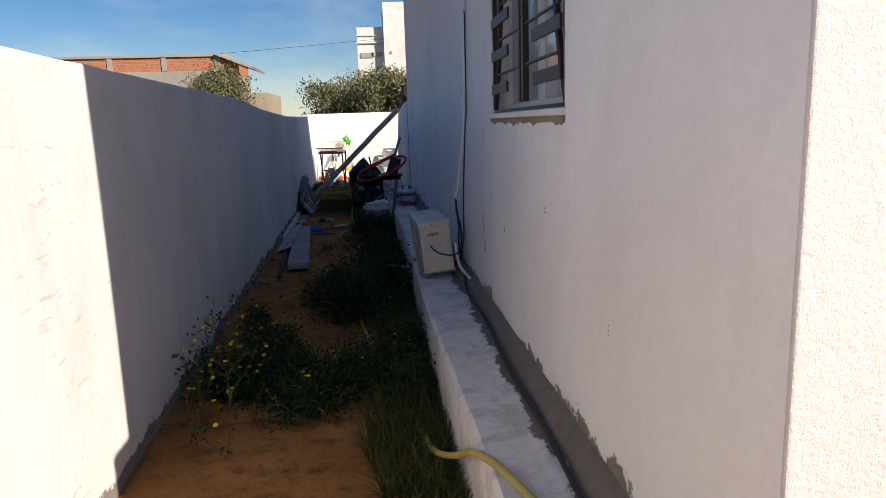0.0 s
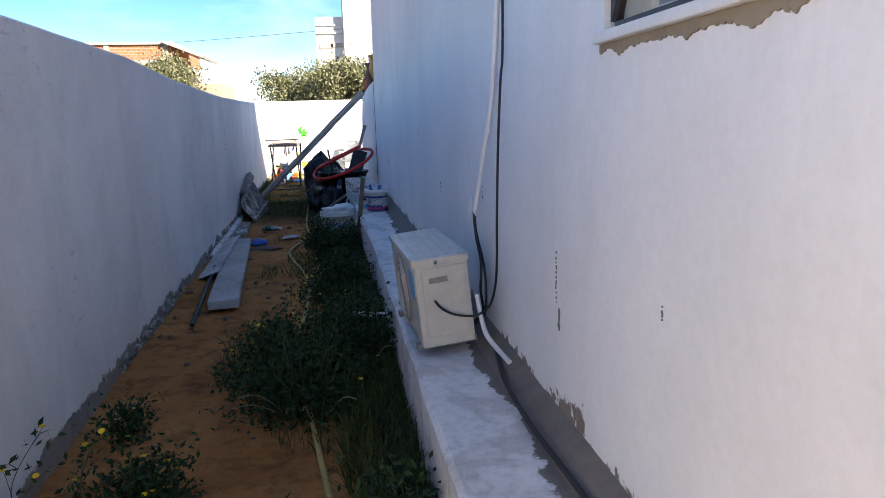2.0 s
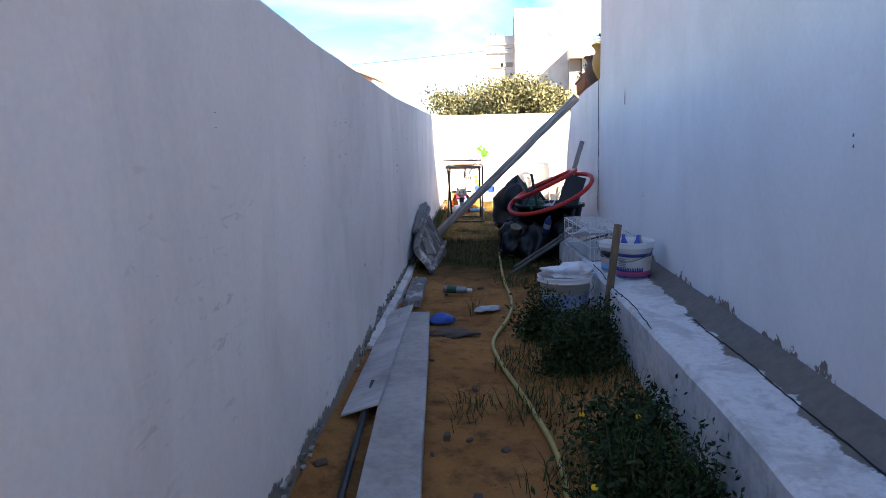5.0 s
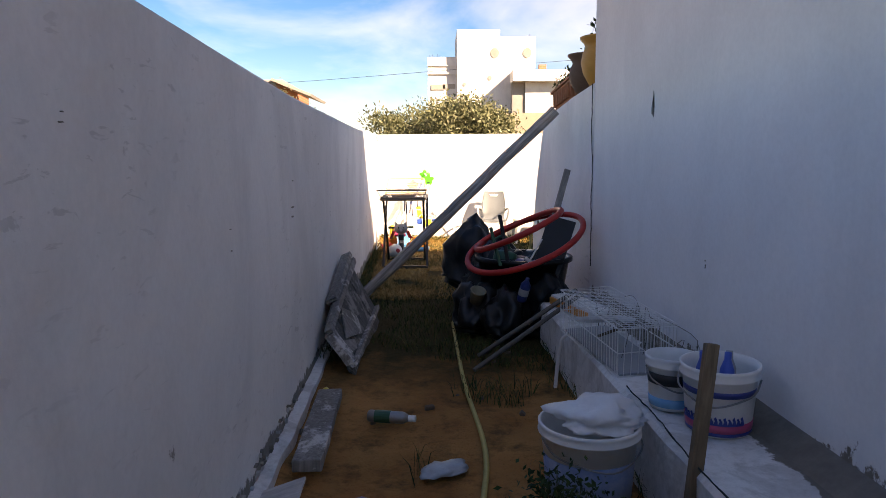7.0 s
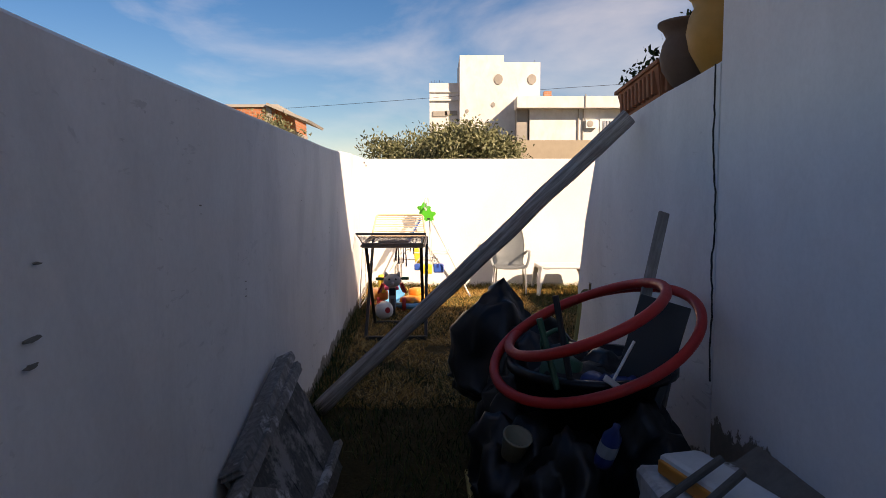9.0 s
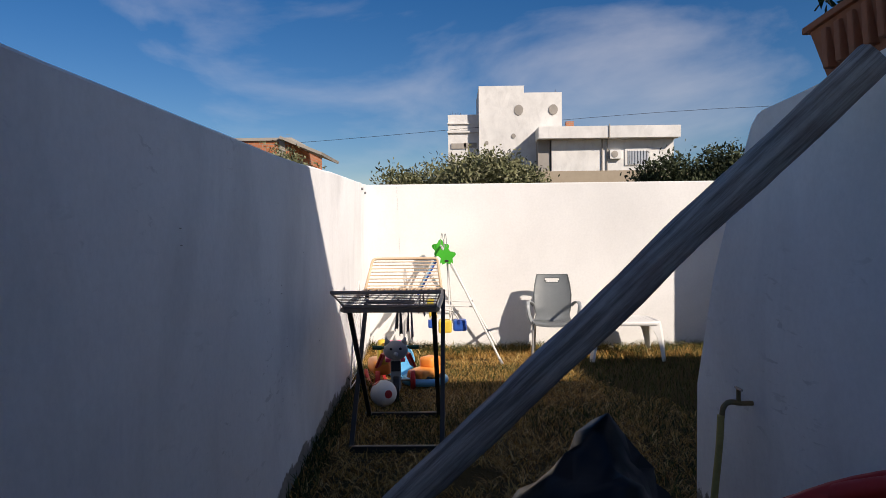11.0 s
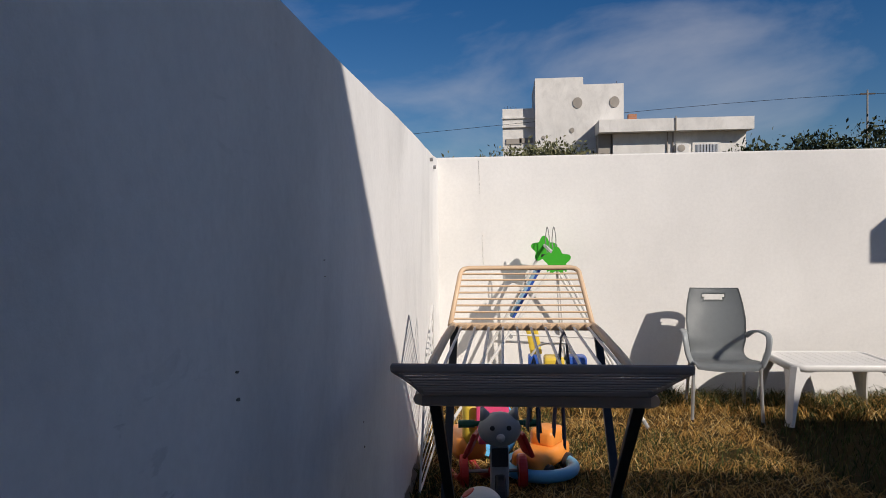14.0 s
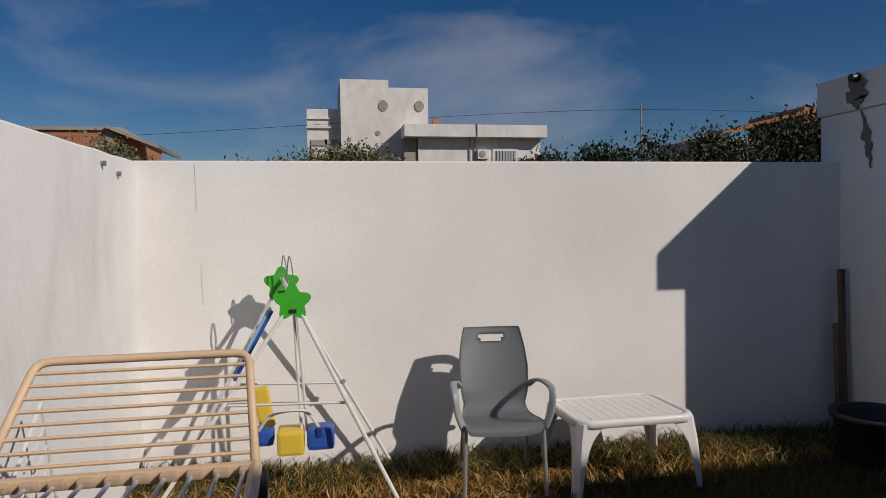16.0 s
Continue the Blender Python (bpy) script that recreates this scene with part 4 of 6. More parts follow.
for base, along in (((0.297, BACK_Y - 0.001, 1.99), (0.008, 0, -0.28)), ((0.322, BACK_Y - 0.001, 1.36), (0.006, 0, -0.25))):
    p = [Vector(base) + Vector(along) * k / 14 + Vector((rnd.uniform(-0.004, 0.004), 0.003, 0)) for k in range(15)]
    ribbon("crack", p, [0.0009 * rnd.uniform(0.3, 1.2) for _ in p], (0, -1, 0), M_CONCRETE, "hairline crack in the back garden wall", "crack")
tagged(part("roof_spout", tube([(4.83, 19.80, 2.60), (4.93, 19.80, 2.60)], 0.030, 10), M_BLACK), "black plastic spout in the shed roof edge", "spout")


# ---- left side of the passage: slabs, boards, shutters, beam ----
def build_slabs():
    def slab_at(name, x0, x1, y0, y1, z, t, yaw, mat, label):
        L, W = y1 - y0, x1 - x0
        bm = bmesh.new()
        add_box(bm, (0, 0, 0), (W, L, t), None, 0.008)
        bmesh.ops.subdivide_edges(bm, edges=[e for e in bm.edges if e.calc_length() > 0.5], cuts=6)
        for v in bm.verts:
            v.co += Vector((noise.noise(v.co * 9) * 0.006, 0, noise.noise(v.co * 7 + Vector((4, 0, 0))) * 0.006))
        ob = part(name, bm, mat)
        ob.matrix_world = pose(x0, y0, z, 0, 0, yaw)
        return tagged(ob, label, "concrete slab", "slabs by the wall")
    slab_at("concrete_slab", 0.61, 0.85, 6.42, 9.4, 0.035, 0.075, 4.6, M_SLAB, "long paint-spattered concrete slab on the soil")
    slab_at("concrete_slab", 0.36, 0.50, 9.75, 10.75, 0.06, 0.06, 2.6, M_FORM, "grey concrete slab lying along the wall")
    b = part("board", box((0, 0, 0), (0.012, 2.1, 0.20), None, 0.003), M_BOARD)
    b.matrix_world = pose(0.345, 7.45, 0.075, 0, 72, 2.0)
    tagged(b, "thin whitish board leaning low on the wall", "board")
    p = part("black_pipe", tube(spline([(0.575, 5.98, 0.05), (0.50, 6.9, 0.06), (0.44, 7.85, 0.10)], 5), 0.017, 8), M_CABLE)
    tagged(p, "black plastic pipe lying beside the slab", "pipe")


build_slabs()


def build_shutters():
    """Cement-stained formwork shutters stacked against the boundary wall."""
    near_low, far_low = Vector((0.425, 11.29, 0.075)), Vector((0.445, 12.98, 0.12))
    near_top, far_top = Vector((0.228, 11.40, 0.30)), Vector((0.222, 12.86, 0.60))
    n = (far_low - near_low).cross(far_top - near_low).normalized()
    if n.x < 0:
        n = -n
    rng = random.Random(31)

    def cell(name, corners, low, high, parent, ragged_by=0.0, mat=M_FORM):
        """A board over four (u, v) corners of the shutter, between two heights above its face; long sides slightly uneven."""
        bm = bmesh.new()
        ring = []
        for (u0, v0), (u1, v1) in zip(corners, corners[1:] + corners[:1]):
            for k in range(5):
                t = k / 5
                u, v = u0 + (u1 - u0) * t + rng.uniform(-1, 1) * ragged_by, v0 + (v1 - v0) * t + rng.uniform(-1, 1) * ragged_by
                ring.append((near_low * (1 - u) + far_low * u) * (1 - v) + (near_top * (1 - u) + far_top * u) * v)
        top = [bm.verts.new(p + n * (high + rng.uniform(-0.002, 0.002))) for p in ring]
        bot = [bm.verts.new(p + n * low) for p in ring]
        bm.faces.new(top)
        bm.faces.new(bot[::-1])
        for i in range(len(ring)):
            j = (i + 1) % len(ring)
            bm.faces.new((top[i], top[j], bot[j], bot[i]))
        return part(name, bm, mat, parent)

    def quad(u0, u1, v0, v1):
        return [(u0, v0), (u1, v0), (u1, v1), (u0, v1)]

    root = empty("formwork_shutter")
    for u0, u1 in ((0.10, 0.24), (0.245, 0.40), (0.405, 0.58), (0.585, 0.79), (0.795, 0.99)):
        cell("plank", quad(u0, u1, 0.0, 0.98), 0.0, 0.020 + rng.uniform(-0.004, 0.006), root, 0.004, M_PANEL)
    cell("top_rail", quad(0.0, 1.0, 0.90, 1.0), 0.022, 0.075, root, 0.006)
    cell("bottom_rail", quad(0.0, 1.0, -0.01, 0.045), 0.022, 0.060, root, 0.006)
    # dark sheet below the rail, standing in for the shadow under it
    cell("shade_panel", quad(0.02, 0.98, -0.45, 0.0), -0.02, 0.004, root, 0.01, M_PANEL)
    cell("end_rail", quad(0.0, 0.07, 0.07, 0.86), 0.0, 0.055, root, 0.006)
    cell("cement_sheet", [(0.16, 0.42), (0.42, 0.10), (0.50, 0.40), (0.36, 0.84)], 0.030, 0.040, root, 0.005)
    cell("splinter", [(0.05, 0.20), (0.20, 0.10), (0.24, 0.24), (0.08, 0.50)], 0.030, 0.046, root, 0.006)
    tagged(root, "long cement-stained formwork shutter leaning on the wall", "formwork shutter", "shutters against the wall")
    back = empty("formwork_shutter")
    cell("panel", quad(0.34, 1.01, 0.10, 1.02), -0.026, -0.006, back, 0.004, M_PANEL)
    cell("top_rail", quad(0.33, 1.02, 1.01, 1.10), -0.026, 0.060, back, 0.006)
    tagged(back, "second grey plank shutter stacked behind the first", "formwork shutter", "shutters against the wall")


build_shutters()


def build_beam():
    a, b = Vector((0.22, 13.86, 0.05)), Vector((2.235, 13.76, 1.975))
    d = (b - a).normalized()
    s = d.cross(Vector((0, 0, 1))).normalized()
    t = s.cross(d)
    bm = bmesh.new()
    rows = []
    n = 40
    for i in range(n + 1):
        c = a + (b - a) * i / n + s * 0.012 * noise.noise(Vector((i * 0.15, 0, 0))) + t * 0.010 * noise.noise(Vector((i * 0.15, 5, 0)))
        row = []
        for k in range(12):
            an = 2 * math.pi * (k + 0.5) / 12
            r = 0.060 * (1.0 + 0.16 * abs(math.cos(2 * an)) * -1 + 0.08) + 0.004 * noise.noise(Vector((k * 1.7, i * 0.5, 2)))
            row.append(bm.verts.new(c + s * math.cos(an) * r + t * math.sin(an) * r))
        rows.append(row)
    for p, q in zip(rows, rows[1:]):
        for k in range(12):
            bm.faces.new((p[k], p[(k + 1) % 12], q[(k + 1) % 12], q[k]))
    bm.faces.new(rows[0][::-1])
    bm.faces.new(rows[-1])
    m = Mat("split_grey_pole", 0.9, 0, 0.2)
    vec = m.t.nodes.new("ShaderNodeMapping")
    q = d.to_track_quat("Z", "Y").inverted().to_euler()
    vec.inputs["Rotation"].default_value = tuple(q)
    m.link(m.tc.outputs["Object"], vec.inputs["Vector"])
    st = m.t.nodes.new("ShaderNodeMapping")
    st.inputs["Scale"].default_value = (26, 26, 1.4)
    m.link(vec.outputs[0], st.inputs["Vector"])
    g = m.t.nodes.new("ShaderNodeTexNoise")
    g.inputs["Scale"].default_value, g.inputs["Detail"].default_value, g.inputs["Roughness"].default_value = 1.6, 8, 0.7
    m.link(st.outputs[0], g.inputs["Vector"])
    col = m.mix(m.ramp(g.outputs["Fac"], (0.38, 0.0), (0.62, 1.0)), (0.22, 0.19, 0.165), (0.56, 0.51, 0.46))
    m.color(m.mix(m.ramp(m.noise(3, 5, 0.6), (0.55, 0.0), (0.72, 0.6)), col, (0.26, 0.17, 0.14)))
    m.bump(g.outputs["Fac"], 1.0, 0.012)
    tagged(part("timber_pole", bm, m.m, smooth=True), "long weathered grey timber pole leaning across the passage", "timber pole")


build_beam()


# ---- buckets, cage and clutter on and by the ledge ----
def bucket(name, m, r, h, label, bands, body=M_WHITEPL):
    root = empty(name, m)
    rb = r * 0.84
    part("body", lathe([(rb * 0.96, 0), (rb, 0.01), (r * 0.97, h - 0.045), (r * 1.04, h - 0.045), (r * 1.05, h - 0.038), (r * 1.0, h - 0.03), (r * 1.04, h - 0.012), (r * 1.045, h), (r * 0.985, h), (r * 0.96, h - 0.04), (rb * 0.95, 0.012)], 36), body, root, smooth=True)
    for z0, z1, mat in bands:
        ra, rc = rb + (r * 0.97 - rb) * z0 / h + 0.0025, rb + (r * 0.97 - rb) * z1 / h + 0.0025
        part("label_band", lathe([(ra - 0.002, z0), (ra, z0), (rc, z1), (rc - 0.002, z1)], 36, None, False), mat, root, smooth=True)
    part("handle", tube(spline([(-r * 1.05, 0, h - 0.05), (-r * 0.9, -r * 0.55, h - 0.10), (0, -r * 1.04, h - 0.14), (r * 0.9, -r * 0.55, h - 0.10), (r * 1.05, 0, h - 0.05)], 6), 0.004, 6), M_STEEL, root)
    return tagged(root, label, "bucket", "buckets by the ledge")


bk = bucket("paint_bucket", pose(2.165, 9.46, 0.372, 2, 0, -35), 0.148, 0.275, "white paint bucket with navy and magenta print on the ledge", ((0.168, 0.200, M_LABELBLUE), (0.008, 0.022, M_LABELBLUE), (0.022, 0.058, M_LABELPINK)))
for i in range(16):
    a = -2.6 + i * 0.13
    bm = bmesh.new()
    ring = [(-0.010, 0.0), (0.010, 0.0), (0.008, 0.016), (0.001, 0.030 + 0.006 * (i % 2)), (-0.007, 0.028), (-0.002, 0.018)]
    f = [bm.verts.new((x, -0.0012, z)) for x, z in ring]
    g = [bm.verts.new((x, 0.0012, z)) for x, z in ring]
    bm.faces.new(f)
    bm.faces.new(g[::-1])
    for j in range(6):
        bm.faces.new((f[j], f[(j + 1) % 6], g[(j + 1) % 6], g[j]))
    w = part("wave_print", bm, M_LABELBLUE, bk)
    w.matrix_local = Matrix.Translation((0.132 * math.cos(a), 0.132 * math.sin(a), 0.056)) @ Matrix.Rotation(a + math.pi / 2, 4, "Z")
for k in range(6):
    part("print_line", box((-0.03, -0.001, 0), (0.03, 0.001, 0.008), Matrix.Translation((0.139 * math.cos(-1.75), 0.139 * math.sin(-1.75), 0.085 + 0.013 * k)) @ Matrix.Rotation(-1.75 + math.pi / 2, 4, "Z")), M_GREYPL, bk)
b3 = bucket("paint_bucket", pose(2.065, 9.725, 0.368), 0.112, 0.235, "white paint bucket with a dark label and blue foot", ((0.015, 0.055, M_SKYBLUE), (0.115, 0.165, M_BLACK)))
b1 = bucket("builders_bucket", pose(1.66, 9.55, 0.0, 0, 0, 15), 0.205, 0.37, "large white bucket stained blue on the soil", ((0.03, 0.24, M_BLUEWASH),))


def rumpled(name, m, sx, sy, sz, mat, label, category, seed, amp=0.35, parent=None, sub=4, flat=True):
    bm = bmesh.new()
    bmesh.ops.create_icosphere(bm, subdivisions=sub, radius=1.0)
    for v in bm.verts:
        q = v.co * 1.7 + Vector((seed, 0, 0))
        r = 1 + amp * noise.noise(q) + amp * 0.5 * abs(noise.noise(q * 2.7)) + amp * 0.22 * noise.noise(q * 6)
        v.co = Vector((v.co.x * r * sx, v.co.y * r * sy, v.co.z * r * sz))
        if flat and v.co.z < 0:
            v.co.z *= 0.25
    ob = part(name, bm, mat, parent, smooth=True)
    ob.matrix_world = m
    return tagged(ob, label, category) if parent is None else ob


rumpled("plastic_sack", pose(1.70, 9.55, 0.375, 0, 0, 20), 0.19, 0.15, 0.07, M_SAIL, "crumpled white printed sack stuffed in the bucket", "sack", 3, 0.5)
for i, (dx, dy, h, mat, lab) in enumerate(((-0.05, 0.02, 0.09, M_BLUE, "blue bottle"), (0.05, 0.03, 0.07, M_GREYPL, "grey bottle"), (0.0, -0.05, 0.08, M_BLUE, "blue rag roll"))):
    b = part("bottle", lathe([(0.026, 0), (0.028, 0.02), (0.028, 0.15 + h), (0.014, 0.19 + h), (0.014, 0.22 + h), (0.0, 0.222 + h)], 14, None, False), mat, smooth=True)
    b.matrix_world = pose(2.165 + dx, 9.46 + dy, 0.39, 8 - i * 9, 6 * (i - 1), 0)
    tagged(b, ("blue plastic bottle", "grey plastic bottle", "dark blue bottle")[i] + " standing inside the paint bucket", "bottle", "bottles in the bucket")
s = part("wooden_stake", box((-0.025, -0.014, 0), (0.025, 0.014, 0.82), None, 0.004), M_STICK)
s.matrix_world = pose(1.885, 9.05, 0.0, -4, 8, 10)
tagged(s, "brown wooden stake leaning on the ledge", "stake")


M_DRYTWIG = simple("dry_twig", (0.09, 0.075, 0.055), 0.9, 0, 0.3, 20)
M_OLDSTEEL = simple("rusty_dark_steel", (0.13, 0.115, 0.10), 0.65, 0.4, 0.4, 20)


def build_cage():
    root = empty("wire_cage", pose(1.945, 10.17, 0.352, 3, -2, 9))
    W, L, H = 0.32, 0.86, 0.26
    for k in range(int(W / 0.04) + 1):
        x = k * 0.04
        part("wire", tube([(x, 0.02, 0), (x, 0, H), (x, L, H * 0.92), (x, L, 0)], 0.0022, 4), M_WHITEMT, root)
    for k in range(int(L / 0.035) + 1):
        y = k * 0.035
        part("wire", tube([(0, y, 0), (0, y, H), (W, y, H * 0.95), (W, y, 0)], 0.0022, 4), M_WHITEMT, root)
    for z in (0.0, H * 0.5, H):
        part("frame_wire", tube([(0, 0, z), (W, 0, z), (W, L, z), (0, L, z)], 0.0035, 5, True), M_WHITEMT, root)
    part("tray", box((0.02, 0.02, 0.0), (W - 0.02, L - 0.02, 0.012), None, 0.003), M_GREYPL, root)
    part("paper_liner", box((-0.07, -0.22, -0.010), (0.07, 0.22, 0.012), pose(0.12, 0.50, 0.16, -16, 14, 10), 0.006), M_SAIL, root, "crumpled white printed liner")
    part("perch", tube([(0.02, 0.3, 0.13), (W - 0.02, 0.42, 0.15)], 0.008, 6), M_STICK, root)
    tagged(root, "rusty white wire cage lying on the ledge", "cage")
    leg = part("bent_tube", tube(spline([(1.78, 11.02, 0.02), (1.80, 11.0, 0.28), (1.84, 10.98, 0.37), (2.0, 10.95, 0.39), (2.2, 10.9, 0.40)], 7), 0.012, 8), M_WHITEMT)
    tagged(leg, "bent white metal tube over the ledge edge", "tube")
    for i in range(16):
        rr = random.Random(100 + i)
        y, x = rr.uniform(10.2, 11.2), rr.uniform(2.0, 2.36)
        st = part("dry_stalk", tube(spline([(x, y, 0.37), (x + rr.uniform(-0.05, 0.05), y + rr.uniform(-0.1, 0.1), 0.37 + rr.uniform(0.1, 0.25)), (x + rr.uniform(-0.12, 0.05), y + rr.uniform(-0.2, 0.2), 0.40 + rr.uniform(0.06, 0.24))], 4), 0.0018, 4), M_DRYTWIG)
        tagged(st, "dry brown weed stalk on the ledge", "dry stalk", "dry stalks round the cage")


build_cage()
sack = empty("cement_sack", pose(2.10, 11.80, 0.335, 0, 0, 14))
part("paper", box((-0.10, -0.34, 0), (0.10, 0.34, 0.09), None, 0.03), M_WHITEPL, sack)
part("printed_edge", box((-0.112, -0.32, 0.012), (-0.085, 0.32, 0.07), None, 0.01), M_ORANGE, sack, "orange printed edge")
tagged(sack, "folded printed paper sack on the end of the ledge", "sack")
for i, (a, b) in enumerate((((1.28, 11.40, 0.02), (2.10, 11.72, 0.50)), ((1.33, 11.72, 0.03), (2.08, 11.85, 0.50)))):
    tagged(part("scaffold_tube", tube([a, b], 0.017, 10), M_OLDSTEEL), "grey steel scaffold tube resting on the ledge end", "scaffold tube", "tubes on the ledge end")


# ---- the heap with the red conduit ----
M_NAVY = simple("dirty_navy_plastic", (0.012, 0.035, 0.16), 0.4, 0, 0.4, 9, dark=(0.02, 0.02, 0.025))
M_DULLPOT = simple("dirty_cream_plastic", (0.24, 0.21, 0.14), 0.6, 0, 0.4, 12)


def build_heap():
    rumpled("bin_bag", pose(1.42, 13.62, 0.34, 0, 0, 0), 0.33, 0.28, 0.50, M_BAG, "full black bin bag standing on the grass", "bin bag", 1, 0.30)
    rumpled("bin_bag", pose(1.62, 13.34, 0.28, 0, 0, 40), 0.30, 0.28, 0.42, M_BAG, "sagging black bin bag beside another", "bin bag", 7, 0.34)
    tub = empty("rubbish_tub", pose(1.80, 12.80, 0.0))
    part("body", lathe([(0.28, 0.0), (0.30, 0.02), (0.40, 0.60), (0.43, 0.60), (0.43, 0.64), (0.39, 0.64), (0.37, 0.58), (0.27, 0.04)], 30), M_BAG, tub, smooth=True)
    part("fill", lathe([(0.37, 0.50), (0.2, 0.56), (0.0, 0.58)], 24, None, False), M_BAG, tub)
    tagged(tub, "large black rubber tub full of rubbish", "tub")
    bd = part("plastic_sheet", box((-0.12, -0.012, 0.0), (0.12, 0.012, 0.56), None, 0.006), M_BLACK)
    bd.matrix_world = pose(1.93, 12.52, 0.45, -14, 14, -24)
    tagged(bd, "black plastic sheet standing in the tub", "plastic sheet")
    for c, u, w, lab in (((1.803, 12.743, 0.760), (0.499, -0.051, 0.174), (0.029, 0.475, 0.138), "outer loop of red conduit on the heap"), ((1.736, 12.72, 0.872), (0.344, -0.19, 0.176), (0.087, 0.496, 0.021), "inner loop of red conduit on the heap")):
        c, u, w = Vector(c), Vector(u), Vector(w)
        pts = []
        for k in range(64):
            a = 2 * math.pi * k / 64
            pts.append(c + u * math.cos(a) * (1 + 0.012 * math.sin(3 * a)) + w * math.sin(a))
        tagged(part("red_conduit", tube(pts, 0.026, 10, True), M_HOOP, smooth=True), lab, "conduit", "red conduit loops")
    st = part("wooden_stick", box((-0.028, -0.010, 0), (0.028, 0.010, 1.15), None, 0.003), M_TIMBER)
    st.matrix_world = pose(1.87, 12.55, 0.38, -22, 19, 0)
    tagged(st, "grey wooden stick leaning from the tub to the wall", "stick")
    can = empty("watering_can", pose(1.60, 12.66, 0.50, 0, 12, 30))
    part("body", lathe([(0.10, 0), (0.11, 0.02), (0.10, 0.18), (0.05, 0.20)], 20), M_DKGREEN, can, smooth=True)
    part("handle", tube(spline([(-0.09, 0, 0.16), (-0.15, 0, 0.26), (-0.05, 0, 0.32), (0.03, 0, 0.22)], 6), 0.012, 8), M_DKGREEN, can)
    tagged(can, "dark green plastic can lying on the rubbish", "watering can")
    for x, y, z, mat, lab in ((1.72, 12.62, 0.50, M_NAVY, "blue plastic jug among the rubbish"), (1.86, 12.66, 0.48, M_NAVY, "dark blue plastic bottle in the tub")):
        o = part("jug", lathe([(0.07, 0), (0.085, 0.03), (0.085, 0.13), (0.03, 0.19), (0.03, 0.22)], 18), mat, smooth=True)
        o.matrix_world = pose(x, y, z, 50, 20, 10)
        tagged(o, lab, "jug")
    tool = empty("trowel", pose(1.80, 12.36, 0.66, 0, 35, 25))
    part("shaft", tube([(0, 0, 0), (0.0, 0, 0.20)], 0.007, 6), M_WHITEPL, tool)
    part("blade", box((-0.05, -0.006, -0.03), (0.05, 0.006, 0.0), None, 0.004), M_WHITEPL, tool)
    tagged(tool, "small white garden tool stuck in the rubbish", "garden tool")
    for i, (a, b) in enumerate((((1.63, 12.45, 0.60), (1.56, 12.50, 1.02)), ((1.56, 12.42, 0.60), (1.48, 12.46, 0.92)))):
        tagged(part("tool_handle", tube([a, b], 0.016, 8), M_CABLE if i == 0 else M_DKGREEN), "black plastic tool handle rising from the tub" if i == 0 else "green plastic tool handle rising from the tub", "tool handle")
    pot = part("yellow_pot", lathe([(0.05, 0), (0.065, 0.11), (0.07, 0.12), (0.06, 0.12), (0.046, 0.01)], 20), M_DULLPOT, smooth=True)
    pot.matrix_world = pose(1.35, 12.40, 0.30, 24, 12, 0)
    for n, (x, y, sx, sy, sz) in enumerate(((1.40, 12.55, 0.22, 0.20, 0.32), (1.62, 12.34, 0.24, 0.18, 0.30), (1.98, 12.42, 0.22, 0.20, 0.36), (1.55, 12.95, 0.30, 0.26, 0.50))):
        rumpled("bin_bag", pose(x, y, 0.10, 0, 0, 50 * n), sx, sy, sz, M_BAG, "slumped black bin bag against the tub", "bin bag", 20 + n, 0.42)
    for n, (x, y) in enumerate(((1.68, 12.70), (1.92, 12.86), (1.72, 13.0))):
        rumpled("rubbish_bag", pose(x, y, 0.50, 0, 0, 40 * n), 0.20, 0.18, 0.14, M_BAG, "crumpled black bag on top of the tub", "bag", 30 + n, 0.5, None, 3)
    jar = empty("water_bottle", pose(1.70, 12.14, 0.36, 20, 12, 0))
    part("body", lathe([(0.035, 0), (0.04, 0.02), (0.04, 0.15), (0.015, 0.19), (0.015, 0.21)], 16), M_NAVY, jar, smooth=True)
    part("label", lathe([(0.0415, 0.06), (0.0415, 0.12)], 16, None, False), M_PAPER, jar, "torn silver label")
    tagged(jar, "blue plastic bottle wedged among the bags", "bottle")
    tagged(pot, "dirty yellow plastic pot lying on a bag", "pot")


build_heap()


# ---- hose and small litter ----
def on_ground(x, y, up=0.0):
    return (x, y, ground_z(x, y) + up)


h1 = part("garden_hose", tube(spline([(2.27, -0.30, 0.47), (2.22, 0.10, 0.466), (2.165, 0.34, 0.466), (2.105, 0.548, 0.468), (2.04, 0.75, 0.470), (1.985, 0.95, 0.42), (1.945, 1.15, 0.31), (1.905, 1.40, 0.19), (1.875, 1.65, 0.10), (1.829, 2.066, 0.035), (1.74, 2.45, 0.028), on_ground(1.648, 2.864, 0.022), on_ground(1.60, 3.1, 0.02)], 7), 0.015, 8), M_HOSE, smooth=True)
tagged(h1, "yellow garden hose trailing off the ledge", "hose")
h2 = part("garden_hose", tube(spline([on_ground(1.60, 3.3, 0.015), on_ground(1.48, 4.3, 0.015), on_ground(1.36, 5.5, 0.016), on_ground(1.38, 6.3, 0.016), on_ground(1.39, 7.05, 0.016), on_ground(1.30, 7.7, 0.016), on_ground(1.16, 8.4, 0.016), on_ground(1.10, 8.9, 0.016), on_ground(1.22, 9.6, 0.016), on_ground(1.26, 10.15, 0.016), on_ground(1.20, 11.2, 0.016), on_ground(1.17, 12.9, 0.02)], 7), 0.014, 8), M_HOSE, smooth=True)
tagged(h2, "pale yellow garden hose winding along the soil", "hose")
btl = empty("spray_can", pose(0.64, 10.45, 0.062, 0, 90, -12))
